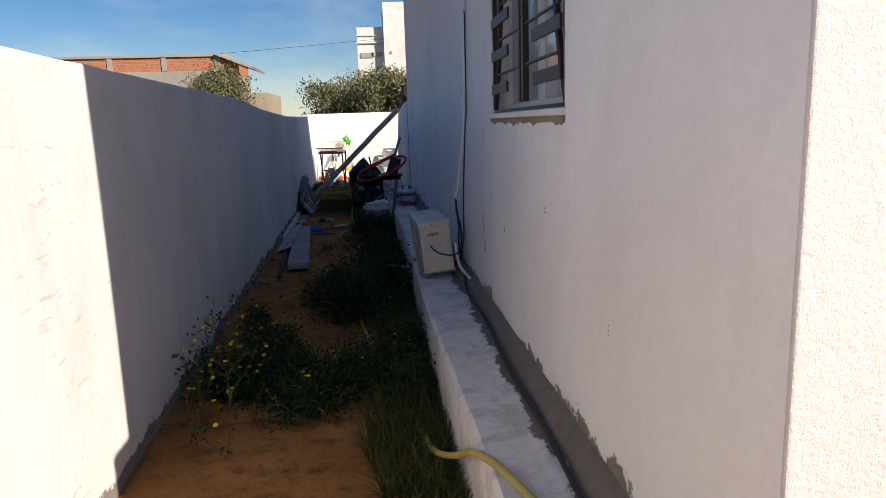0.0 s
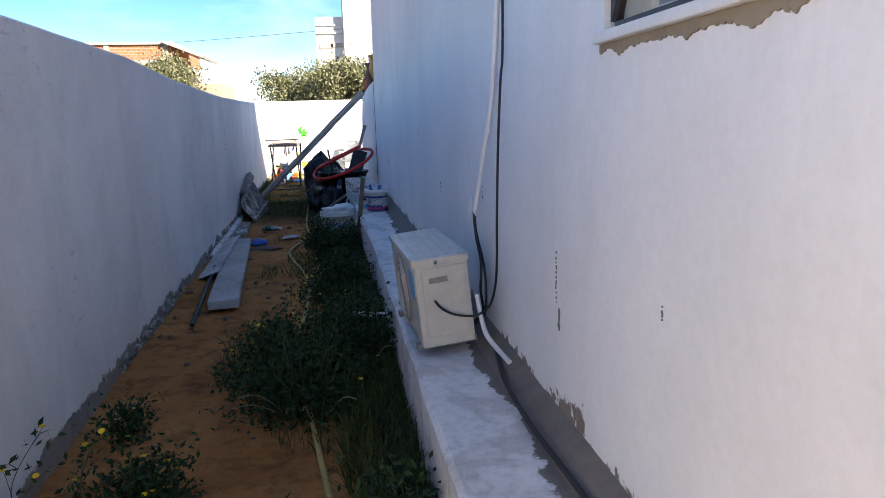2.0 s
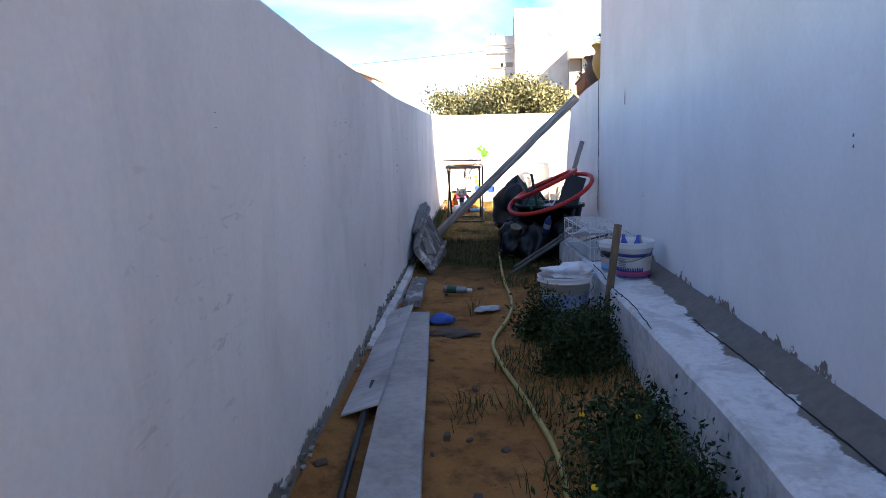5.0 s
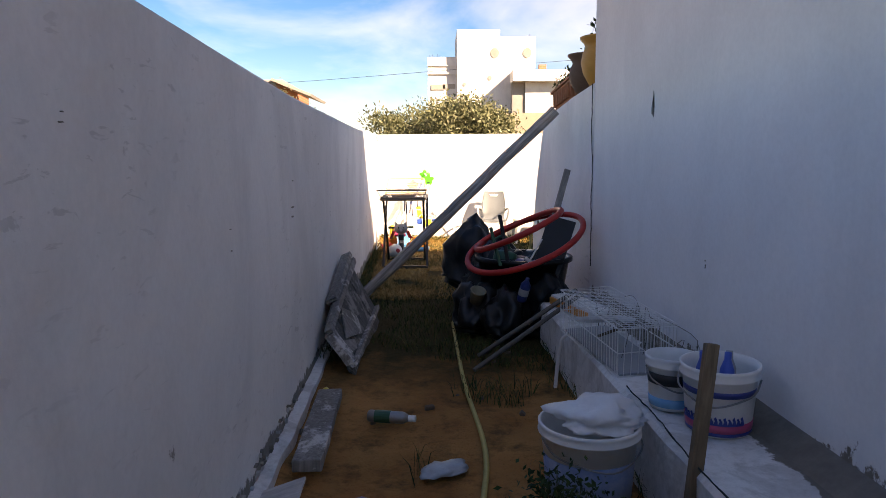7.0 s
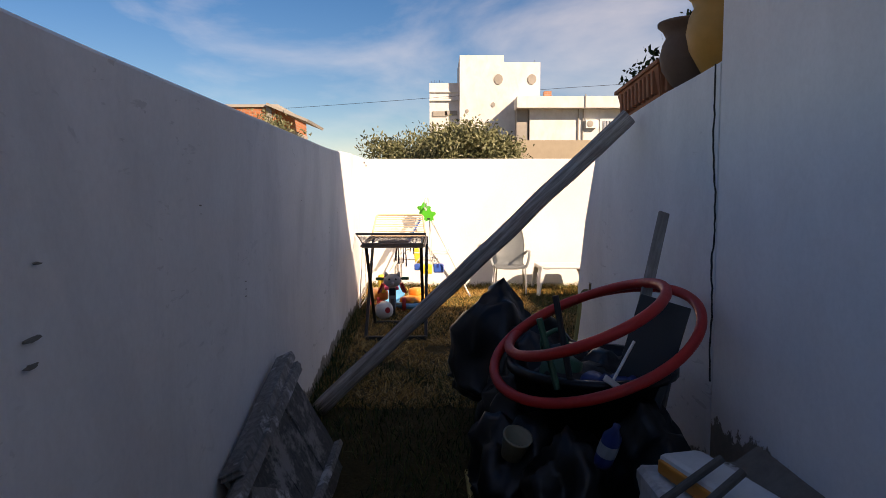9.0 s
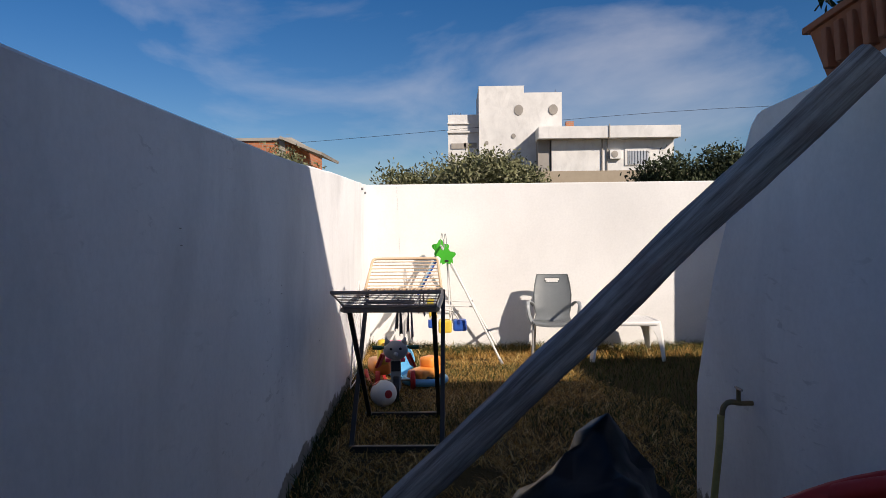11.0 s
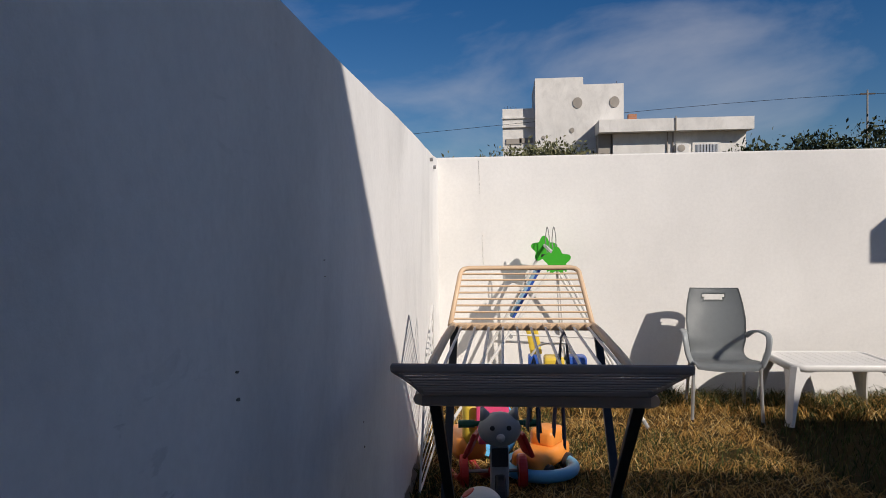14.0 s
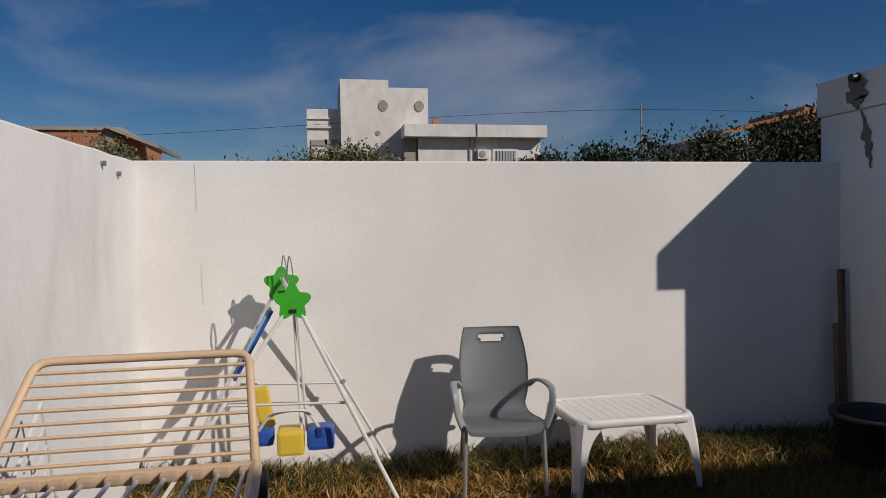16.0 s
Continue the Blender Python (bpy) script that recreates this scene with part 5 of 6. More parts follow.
part("body", lathe([(0.028, 0), (0.033, 0.01), (0.033, 0.20), (0.018, 0.23)], 16), M_STEEL, btl, smooth=True)
part("print", lathe([(0.0345, 0.04), (0.0345, 0.13)], 16, None, False), M_DKGREEN, btl)
part("cap", lathe([(0.018, 0.23), (0.018, 0.27), (0.0, 0.272)], 12, None, False), M_WHITEPL, btl)
tagged(btl, "discarded metal spray can lying on the soil", "spray can")
rumpled("blue_cap", pose(0.70, 9.42, 0.03, 0, 0, 15), 0.10, 0.07, 0.06, M_BLUE, "flattened blue plastic ball on the soil", "ball", 4, 0.25, None, 3)
rumpled("foil_pouch", pose(1.05, 9.85, 0.025, 0, 0, 35), 0.12, 0.075, 0.016, M_PAPER, "crumpled silver pouch on the soil", "pouch", 5, 0.4, None, 3)
rumpled("rag", pose(0.78, 9.1, 0.02, 0, 0, 10), 0.17, 0.10, 0.03, M_BROWNPOT, "dirty brown rag trodden into the soil", "rag", 8, 0.6, None, 3)
rumpled("yellow_can", pose(0.37, 10.75, 0.07, 0, 0, 10), 0.045, 0.045, 0.05, M_YELLOW, "crushed yellow can by the wall", "can", 9, 0.4, None, 3)
for i in range(60):
    rr = random.Random(400 + i)
    y = rr.uniform(3.5, 12.5)
    x = rr.uniform(wall_x(y) + 0.05, 1.9)
    o = part("stone", box((-1, -1, -1), (1, 1, 1), None, 0.5), M_CONCRETE if i % 2 else M_BROWNPOT) if i == 0 else None
    if o is None:
        o = STONE.copy()
        scene.collection.objects.link(o)
    STONE = o
    sc = rr.uniform(0.006, 0.022)
    o.matrix_world = pose(x, y, ground_z(x, y) + sc * 0.3, rr.uniform(0, 360), 0, rr.uniform(0, 360)) @ Matrix.Diagonal((sc * 1.4, sc, sc * 0.7, 1))
    tagged(o, "small clod of soil on the ground", "clod", "clods on the soil")

# ---- pots on the low wall, tap ----
def build_pots():
    box_pot = empty("trough_planter", pose(low_x(13.82) + 0.10, 13.82, 2.025, 0, 6.0, 93.5))
    bm = bmesh.new()
    v0 = [bm.verts.new(p) for p in ((-0.33, -0.085, 0), (0.33, -0.085, 0), (0.33, 0.085, 0), (-0.33, 0.085, 0))]
    v1 = [bm.verts.new(p) for p in ((-0.38, -0.115, 0.20), (0.38, -0.115, 0.20), (0.38, 0.115, 0.20), (-0.38, 0.115, 0.20))]
    bm.faces.new(v0[::-1])
    bm.faces.new(v1)
    for i in range(4):
        bm.faces.new((v0[i], v0[(i + 1) % 4], v1[(i + 1) % 4], v1[i]))
    bmesh.ops.bevel(bm, geom=bm.edges[:], offset=0.008, segments=2, affect="EDGES")
    part("body", bm, M_TERRA, box_pot)
    part("rim", box((-0.395, -0.13, 0.19), (0.395, 0.13, 0.215), None, 0.006), M_TERRA, box_pot)
    for i in range(9):
        part("fluting", box((-0.30 + i * 0.07, 0.085, 0.03), (-0.27 + i * 0.07, 0.125, 0.17), None, 0.006), M_TERRA, box_pot)
    for y in (-0.05, 0.05):
        part("end_fluting", box((-0.385, y - 0.018, 0.03), (-0.345, y + 0.018, 0.17), None, 0.006), M_TERRA, box_pot)
    rng = np.random.default_rng(41)
    c = np.stack([rng.uniform(-0.36, 0.36, 320), rng.uniform(-0.1, 0.1, 320), 0.21 + rng.uniform(0, 1, 320) ** 1.5 * 0.13], 1)
    v, f = leaf_arrays(rng, c, np.full(320, 0.05), 1.0)
    mesh_from("foliage", v, f, M_WEED, box_pot)
    tagged(box_pot, "fluted terracotta trough planter with low green plants", "planter", "pots on the low wall")
    urn = empty("clay_urn", pose(2.44, 13.28, 2.085))
    part("body", lathe([(0.075, 0), (0.10, 0.02), (0.15, 0.10), (0.165, 0.17), (0.15, 0.24), (0.13, 0.28), (0.15, 0.32), (0.178, 0.345), (0.178, 0.36), (0.13, 0.35), (0.11, 0.28)], 32), M_BROWNPOT, urn, smooth=True)
    v, f = leaf_arrays(rng, np.stack([rng.normal(0, 0.02, 30), rng.normal(0, 0.02, 30), 0.36 + rng.uniform(0, 0.08, 30)], 1), np.full(30, 0.04), 1.2)
    mesh_from("sprig", v, f, M_WEED, urn)
    tagged(urn, "dark brown clay urn with a flared rim", "urn", "pots on the low wall")
    pot = empty("ochre_pot", pose(2.52, 13.02, 2.115))
    part("body", lathe([(0.085, 0), (0.11, 0.02), (0.17, 0.13), (0.188, 0.22), (0.175, 0.30), (0.15, 0.35), (0.165, 0.39), (0.195, 0.42), (0.20, 0.44), (0.16, 0.44), (0.135, 0.35)], 36), M_OCHRE, pot, smooth=True)
    v, f = leaf_arrays(rng, np.stack([rng.normal(0, 0.05, 90), rng.normal(0, 0.05, 90), 0.44 + rng.uniform(0, 0.16, 90)], 1), np.full(90, 0.06), 1.2)
    mesh_from("foliage", v, f, M_WEED, pot)
    tagged(pot, "large ochre glazed clay pot against the house", "pot", "pots on the low wall")
    tap = empty("garden_tap", pose(low_x(14.63), 14.63, 0.73))
    part("inlet", tube([(0.01, 0, 0), (-0.055, 0, 0)], 0.011, 8), M_BRASS, tap)
    part("spout", tube(spline([(-0.05, 0, 0), (-0.10, 0, 0.005), (-0.125, 0, -0.02), (-0.13, 0, -0.06)], 5), 0.012, 8), M_BRASS, tap)
    part("valve", tube([(-0.06, 0, 0.0), (-0.06, 0, 0.06)], 0.010, 8), M_BRASS, tap)
    part("lever", box((-0.065, -0.035, 0.058), (-0.055, 0.035, 0.068), None, 0.003), M_STEEL, tap)
    tagged(tap, "old brass garden tap on the low wall", "tap")
    hose = part("tap_hose", tube(spline([(2.13, 14.63, 0.68), (2.12, 14.62, 0.55), (2.08, 14.58, 0.30), (2.03, 14.50, 0.06), (1.98, 14.3, 0.03), (1.8, 14.0, 0.03)], 7), 0.016, 8), M_HOSE, smooth=True)
    tagged(hose, "yellow hose hanging from the tap", "hose")


M_BRASS = simple("old_brass", (0.28, 0.20, 0.10), 0.5, 0.7, 0.4, 30)
build_pots()


# ---- the drying rack ----
M_CLOTHMAUVE = simple("mauve_knit", (0.26, 0.19, 0.22), 0.95, 0, 0.3, 40, bump=0.6)


def build_drying_rack():
    root = empty("drying_rack", pose(0.585, 16.65, 0.0))
    ox, oy = 0.585, 16.65

    def P(x, y, z):
        return (x - ox, y - oy, z)

    xl, xr = 0.29, 0.88
    yn, yf, zh = 16.02, 17.20, 1.00
    part("near_hinge_bar", box(P(xl - 0.005, yn - 0.02, zh - 0.040), P(xr + 0.005, yn + 0.012, zh + 0.004), None, 0.008), M_SHADEBEIGE, root)
    part("near_hinge_block", box(P(0.44, yn - 0.005, zh + 0.012), P(0.74, yn + 0.02, zh + 0.035), None, 0.006), M_SHADEBEIGE, root)
    part("far_hinge_bar", box(P(xl - 0.02, yf - 0.015, zh - 0.02), P(xr + 0.01, yf + 0.015, zh + 0.012), None, 0.006), M_BEIGE, root)
    for i in range(10):
        x = xl + 0.02 + i * (xr - xl - 0.05) / 9
        part("far_tooth", box(P(x, yf - 0.04, zh - 0.01), P(x + 0.035, yf - 0.012, zh + 0.010), None, 0.004), M_BEIGE, root)
        part("rod", tube([P(x + 0.01, yn, zh), P(x + 0.01, yf, zh - 0.003)], 0.0055, 7), M_WHITEMT, root)
    for x, s in ((xl - 0.005, -1), (xr + 0.005, 1)):
        part("side_arm", tube(spline([P(x, yn - 0.02, zh - 0.02), P(x + 0.012 * s, yn + 0.4, zh - 0.015), P(x + 0.008 * s, yn + 0.85, zh - 0.004), P(x, yf, zh)], 6), 0.016, 8), M_BEIGE, root)
    # near wing, raised towards the passage; its shade is put into a darker beige
    ya, za = 15.74, 1.115
    wing = part("near_wing", tube([P(xl - 0.03, ya, za), P(xr + 0.03, ya, za), P(xr - 0.005, yn - 0.02, zh), P(xl + 0.005, yn - 0.02, zh)], 0.011, 8, True), M_SHADEBEIGE, root)
    part("outer_bar", box(P(xl - 0.035, ya - 0.010, za - 0.008), P(xr + 0.035, ya + 0.010, za + 0.010), None, 0.005), M_SHADEBEIGE, root)
    for i in range(1, 9):
        t = i / 9
        y, z = ya + (yn - 0.02 - ya) * t, za + (zh - za) * t
        e = 0.03 * (1 - t)
        part("wing_rod", tube([P(xl - e, y, z), P(xr + e, y, z)], 0.0032, 6), M_SHADEBEIGE, root)
    # far wing, raised
    yb, zb = 17.46, 1.235
    def W3(x, t):
        return P(x, yf + (yb - yf) * t, zh + (zb - zh) * t)

    part("wing_frame", tube([W3(xl - 0.02, 0), W3(xl + 0.012, 0.90), W3(xl + 0.018, 0.95), W3(xl + 0.030, 0.985), W3(xl + 0.055, 1.0), W3(xr - 0.070, 1.0), W3(xr - 0.045, 0.985), W3(xr - 0.033, 0.95), W3(xr - 0.027, 0.90), W3(xr + 0.005, 0)], 0.0115, 8), M_BEIGE, root, smooth=True)
    for i in range(1, 9):
        t = i / 9
        y, z = yf + (yb - yf) * t, zh + (zb - zh) * t
        part("wing_rod", tube([P(xl - 0.02 + 0.035 * t, y, z), P(xr + 0.005 - 0.035 * t, y, z)], 0.005, 6), M_BEIGE, root)
    # crossed black legs
    for x, xo in ((xl + 0.03, xl + 0.0), (xr - 0.02, xr + 0.02)):
        part("leg", box((-0.016, -0.012, 0), (0.016, 0.012, 1.40), Matrix.Translation(P(x, 17.02, 0.0)) @ Matrix.Rotation(math.atan2(0.99, 0.99), 4, "X"), 0.004), M_BLACK, root)
        part("leg", box((-0.016, -0.012, 0), (0.016, 0.012, 1.40), Matrix.Translation(P(xo, 16.20, 0.0)) @ Matrix.Rotation(-math.atan2(0.98, 0.98), 4, "X"), 0.004), M_BLACK, root)
    for y in (16.20, 17.02):
        part("foot_bar", box(P(xl - 0.01, y - 0.020, 0.004), P(xr + 0.03, y + 0.020, 0.05), None, 0.006), M_BLACK, root)
    tagged(root, "winged drying rack with beige frame and crossed black legs", "drying rack")
    rng = random.Random(3)
    for x, y, h, mat, lab in ((0.60, 16.45, 0.25, M_CLOTHGREY, "grey sock hanging on the drying rack"), (0.68, 16.45, 0.27, M_CLOTHMAUVE, "dark sock hanging on the drying rack"), (0.74, 16.95, 0.18, M_CLOTHGREY, "small dark cloth hanging on the drying rack")):
        bm = bmesh.new()
        rows = []
        for i in range(-9, 10):
            t = abs(i) / 9
            side = 1 if i > 0 else -1
            drop = h * (t if i > 0 else t * 0.86)
            half = 0.022 + 0.030 * t ** 0.8
            off = side * (0.007 + 0.012 * t) if i else 0.0
            row = []
            for k in range(7):
                u = -1 + k / 3
                fold = 0.006 * math.sin(3.1 * u + 2.0 * t + h * 40) * t
                row.append(bm.verts.new((off + fold, u * half + 0.012 * t * math.sin(4 * t), 0.008 - drop - 0.012 * t * u * u)))
            rows.append(row)
        for ra, rb in zip(rows, rows[1:]):
            for k in range(6):
                bm.faces.new((ra[k], ra[k + 1], rb[k + 1], rb[k]))
        bmesh.ops.recalc_face_normals(bm, faces=bm.faces[:])
        bmesh.ops.solidify(bm, geom=bm.faces[:], thickness=0.004)
        o = part("sock", bm, mat, smooth=True)
        o.matrix_world = pose(x, y, 1.0, 0, 0, rng.uniform(-10, 10))
        tagged(o, lab, "sock", "washing on the rack")
    wall_rack = empty("wire_rack", pose(0.075, 17.60, 0.10, 0, 2, 0))
    L, H = 0.75, 0.90
    part("frame", tube([(0, 0, 0), (0, L, 0), (0, L * 0.55, H), (0, 0.15, H * 0.75)], 0.006, 6, True), M_WHITEMT, wall_rack)
    for i in range(1, 12):
        t = i / 12
        part("wire", tube([(0, 0.15 * t + 0.0, H * 0.75 * t), (0, L - 0.45 * L * t, H * t * 0.98)], 0.003, 5), M_WHITEMT, wall_rack)
    tagged(wall_rack, "folded white wire rack leaning on the boundary wall", "rack")


build_drying_rack()


# ---- child's swing ----
def star_panel(name, r, t, mat, parent, m):
    bm = bmesh.new()
    pts = []
    for k in range(40):
        a = math.pi / 2 + 2 * math.pi * k / 40
        rr = r * (0.82 + 0.18 * math.cos(5 * (a - math.pi / 2)) + 0.02)
        pts.append((rr * math.cos(a), rr * math.sin(a)))
    f = [bm.verts.new((x, -t / 2, z)) for x, z in pts]
    b = [bm.verts.new((x * 0.97, t / 2, z * 0.97)) for x, z in pts]
    bm.faces.new(f)
    bm.faces.new(b[::-1])
    for i in range(40):
        bm.faces.new((f[i], f[(i + 1) % 40], b[(i + 1) % 40], b[i]))
    ob = part(name, bm, mat, parent)
    ob.matrix_local = m
    return ob


M_PALEBLUE = simple("faded_pale_blue_plastic", (0.30, 0.50, 0.66), 0.4, 0, 0.25, 9)


def build_swing():
    ox, oy = 0.86, 19.58
    root = empty("swing_set", pose(ox, oy, 0.0))

    def P(x, y, z):
        return (x - ox, y - oy, z)

    yf, yr = 19.45, 19.78
    for x, y, z, feet in ((0.90, yf, 1.165, ((1.50, 19.09), (0.10, 19.12))), (0.825, yr, 1.245, ((1.52, 19.88), (0.14, 19.88)))):
        s = star_panel("star_panel", 0.108, 0.03, M_GREEN, root, Matrix.Translation(P(x, y, z)))
        part("slot", box((-0.022, -0.019, -0.062), (0.022, -0.014, -0.040), None, 0.002), M_BLACK, s)
        for k, (fx, fy) in enumerate(feet):
            d = 0.045 if k == 0 else -0.045
            top, foot = Vector(P(x + d, y, z - 0.06)), Vector(P(fx, fy, 0.0))
            part("leg", tube([top, foot], 0.012, 8), M_WHITEMT, root)
            part("foot_cap", tube([foot + (top - foot) * 0.05, foot], 0.016, 8), M_GREYPL, root)
        part("crossbar", tube([P(0.55 if y < 19.6 else 0.53, y - 0.15 if y < 19.6 else y + 0.04, 0.63), P(1.19, y - 0.13 if y < 19.6 else y + 0.04, 0.605)], 0.008, 6), M_WHITEMT, root)
        for jx in (0.55, 1.19):
            part("joint", tube([P(jx, y - 0.16 if y < 19.6 else y + 0.02, 0.615), P(jx, y - 0.11 if y < 19.6 else y + 0.06, 0.615)], 0.014, 8), M_GREYPL, root)
    part("top_bar", tube([P(0.90, yf, 1.20), P(0.825, yr, 1.28)], 0.013, 8), M_WHITEMT, root)
    for x, y in ((0.885, 19.52), (0.845, 19.68)):
        part("hook", tube(spline([P(x, y, 1.22), P(x - 0.014, y, 1.32), P(x, y, 1.425), P(x + 0.016, y, 1.33), P(x + 0.010, y, 1.23)], 6), 0.004, 6), M_STEEL, root)
    for x, y, xe, ye in ((0.90, 19.50, 0.935, 19.45), (0.915, 19.56, 0.965, 19.52)):
        part("hanger", tube([P(x, y, 1.20), P(xe, ye, 0.40)], 0.009, 7), M_WHITEMT, root)
    seat = part("seat", box(P(0.80, 19.38, 0.30), P(0.95, 19.56, 0.44), None, 0.02), M_YELLOW, root, "yellow moulded seat")
    part("side_bolster", box(P(0.965, 19.40, 0.315), P(1.12, 19.55, 0.445), None, 0.025), M_BLUE, root, "blue side bolster")
    part("bolster_notch", box(P(1.02, 19.39, 0.40), P(1.05, 19.41, 0.45), None, 0.004), M_LABELBLUE, root)
    part("side_bolster", box(P(0.68, 19.44, 0.345), P(0.78, 19.56, 0.45), None, 0.025), M_BLUE, root, "blue side bolster")
    part("backrest", box((-0.045, -0.02, -0.12), (0.045, 0.02, 0.12), Matrix.Translation(P(0.725, 19.50, 0.56)) @ Matrix.Rotation(radians(-10), 4, "Y"), 0.015), M_YELLOW, root)
    part("seat_strap", tube(spline([P(0.70, 19.42, 0.45), P(0.78, 19.40, 0.54), P(0.95, 19.40, 0.55), P(1.03, 19.42, 0.45)], 5), 0.009, 7), M_WHITEMT, root)
    part("slide_panel", box((-0.012, -0.07, -0.22), (0.012, 0.07, 0.22), Matrix.Translation(P(0.66, 19.58, 0.925)) @ Matrix.Rotation(radians(29), 4, "Y"), 0.006), M_PALEBLUE, root, "pale blue plastic side panel")
    part("panel_edge", box((0.0, -0.075, -0.225), (0.02, -0.055, 0.225), Matrix.Translation(P(0.665, 19.58, 0.92)) @ Matrix.Rotation(radians(29), 4, "Y"), 0.004), M_BLUE, root)
    tagged(root, "white tubular child's swing with green star panels", "swing")


build_swing()


# ---- chair and table ----
M_CHAIR = simple("light_grey_chair_plastic", (0.30, 0.325, 0.335), 0.4, 0, 0.12, 8)


def add_band(bm, pts, wide, thick, side):
    """A flat moulded strip swept along pts; side is the way its width lies."""
    pts = [Vector(p) for p in pts]
    rows = []
    for i, p in enumerate(pts):
        d = (pts[min(i + 1, len(pts) - 1)] - pts[max(i - 1, 0)]).normalized()
        s = (Vector(side) - d * d.dot(Vector(side))).normalized()
        n = d.cross(s)
        ring = []
        for k in range(10):
            a = 2 * math.pi * k / 10
            cx, cy = math.cos(a), math.sin(a)
            ring.append(bm.verts.new(p + s * wide / 2 * math.copysign(abs(cx) ** 0.6, cx) + n * thick / 2 * math.copysign(abs(cy) ** 0.6, cy)))
        rows.append(ring)
    for a, b in zip(rows, rows[1:]):
        for k in range(10):
            bm.faces.new((a[k], a[(k + 1) % 10], b[(k + 1) % 10], b[k]))
    bm.faces.new(rows[0][::-1])
    bm.faces.new(rows[-1])


def build_chair():
    root = empty("armchair", pose(2.10, 19.44, 0.0, 0, 0, -6))
    # shell: seat and back as one curved sheet, waisted at the seat, narrow at the top, with a grip slot
    prof = [(-0.265, 0.385), (-0.258, 0.418), (-0.22, 0.432), (-0.10, 0.425), (0.06, 0.405), (0.14, 0.415), (0.185, 0.46), (0.212, 0.56), (0.252, 0.70), (0.292, 0.82), (0.325, 0.930)]
    half = [0.205, 0.225, 0.235, 0.24, 0.225, 0.205, 0.195, 0.212, 0.220, 0.206, 0.178]
    sm_p = spline([(0, y, z) for y, z in prof], 6)
    idx = np.linspace(0, len(prof) - 1, len(sm_p))
    hw = np.interp(idx, range(len(prof)), half)
    cols = 25
    bm = bmesh.new()
    grid = []
    for p, h in zip(sm_p, hw):
        row = []
        back = min(1.0, max(0.0, (p.z - 0.43) / 0.12)) if p.y > 0 else 0.0
        crown = -0.006 * max(0.0, (p.z - 0.84) / 0.09)
        for k in range(cols):
            u = -1 + 2 * k / (cols - 1)
            row.append(bm.verts.new((u * h, p.y - back * 0.05 * u * u, p.z + (1 - back) * 0.016 * u * u - crown * u * u)))
        grid.append(row)
    for i in range(len(grid) - 1):
        for k in range(cols - 1):
            zc = (grid[i][cols // 2].co.z + grid[i + 1][cols // 2].co.z) / 2
            wide = 5 if zc > 0.865 else 4
            if 0.842 < zc < 0.885 and abs(k - 11.5) <= wide:
                continue
            bm.faces.new((grid[i][k], grid[i][k + 1], grid[i + 1][k + 1], grid[i + 1][k]))
    bmesh.ops.solidify(bm, geom=bm.faces[:], thickness=0.009)
    part("shell", bm, M_CHAIR, root, smooth=True)
    for s in (-1, 1):
        bm = bmesh.new()
        add_band(bm, spline([(s * 0.215, 0.19, 0.575), (s * 0.245, 0.13, 0.615), (s * 0.270, 0.02, 0.638), (s * 0.280, -0.12, 0.642), (s * 0.282, -0.185, 0.632), (s * 0.280, -0.212, 0.590), (s * 0.265, -0.215, 0.50), (s * 0.232, -0.205, 0.415)], 6), 0.042, 0.020, (s * 0.9, -0.45, 0.1))
        part("armrest", bm, M_CHAIR, root, smooth=True)
        part("leg", tube([(s * 0.225, -0.205, 0.415), (s * 0.238, -0.225, 0.0)], 0.0125, 10), M_ALU, root, "grey metal leg")
        part("leg", tube([(s * 0.195, 0.15, 0.415), (s * 0.215, 0.25, 0.0)], 0.0125, 10), M_ALU, root, "grey metal leg")
        for y, x in ((-0.225, 0.238), (0.25, 0.215)):
            part("foot_cap", tube([(s * x, y, 0.03), (s * x, y, 0.0)], 0.015, 10), M_BLACK, root)
    tagged(root, "grey plastic armchair with metal legs on dry grass", "armchair")


M_ALU = simple("grey_aluminium", (0.42, 0.42, 0.42), 0.4, 0.5, 0.2, 20)
build_chair()


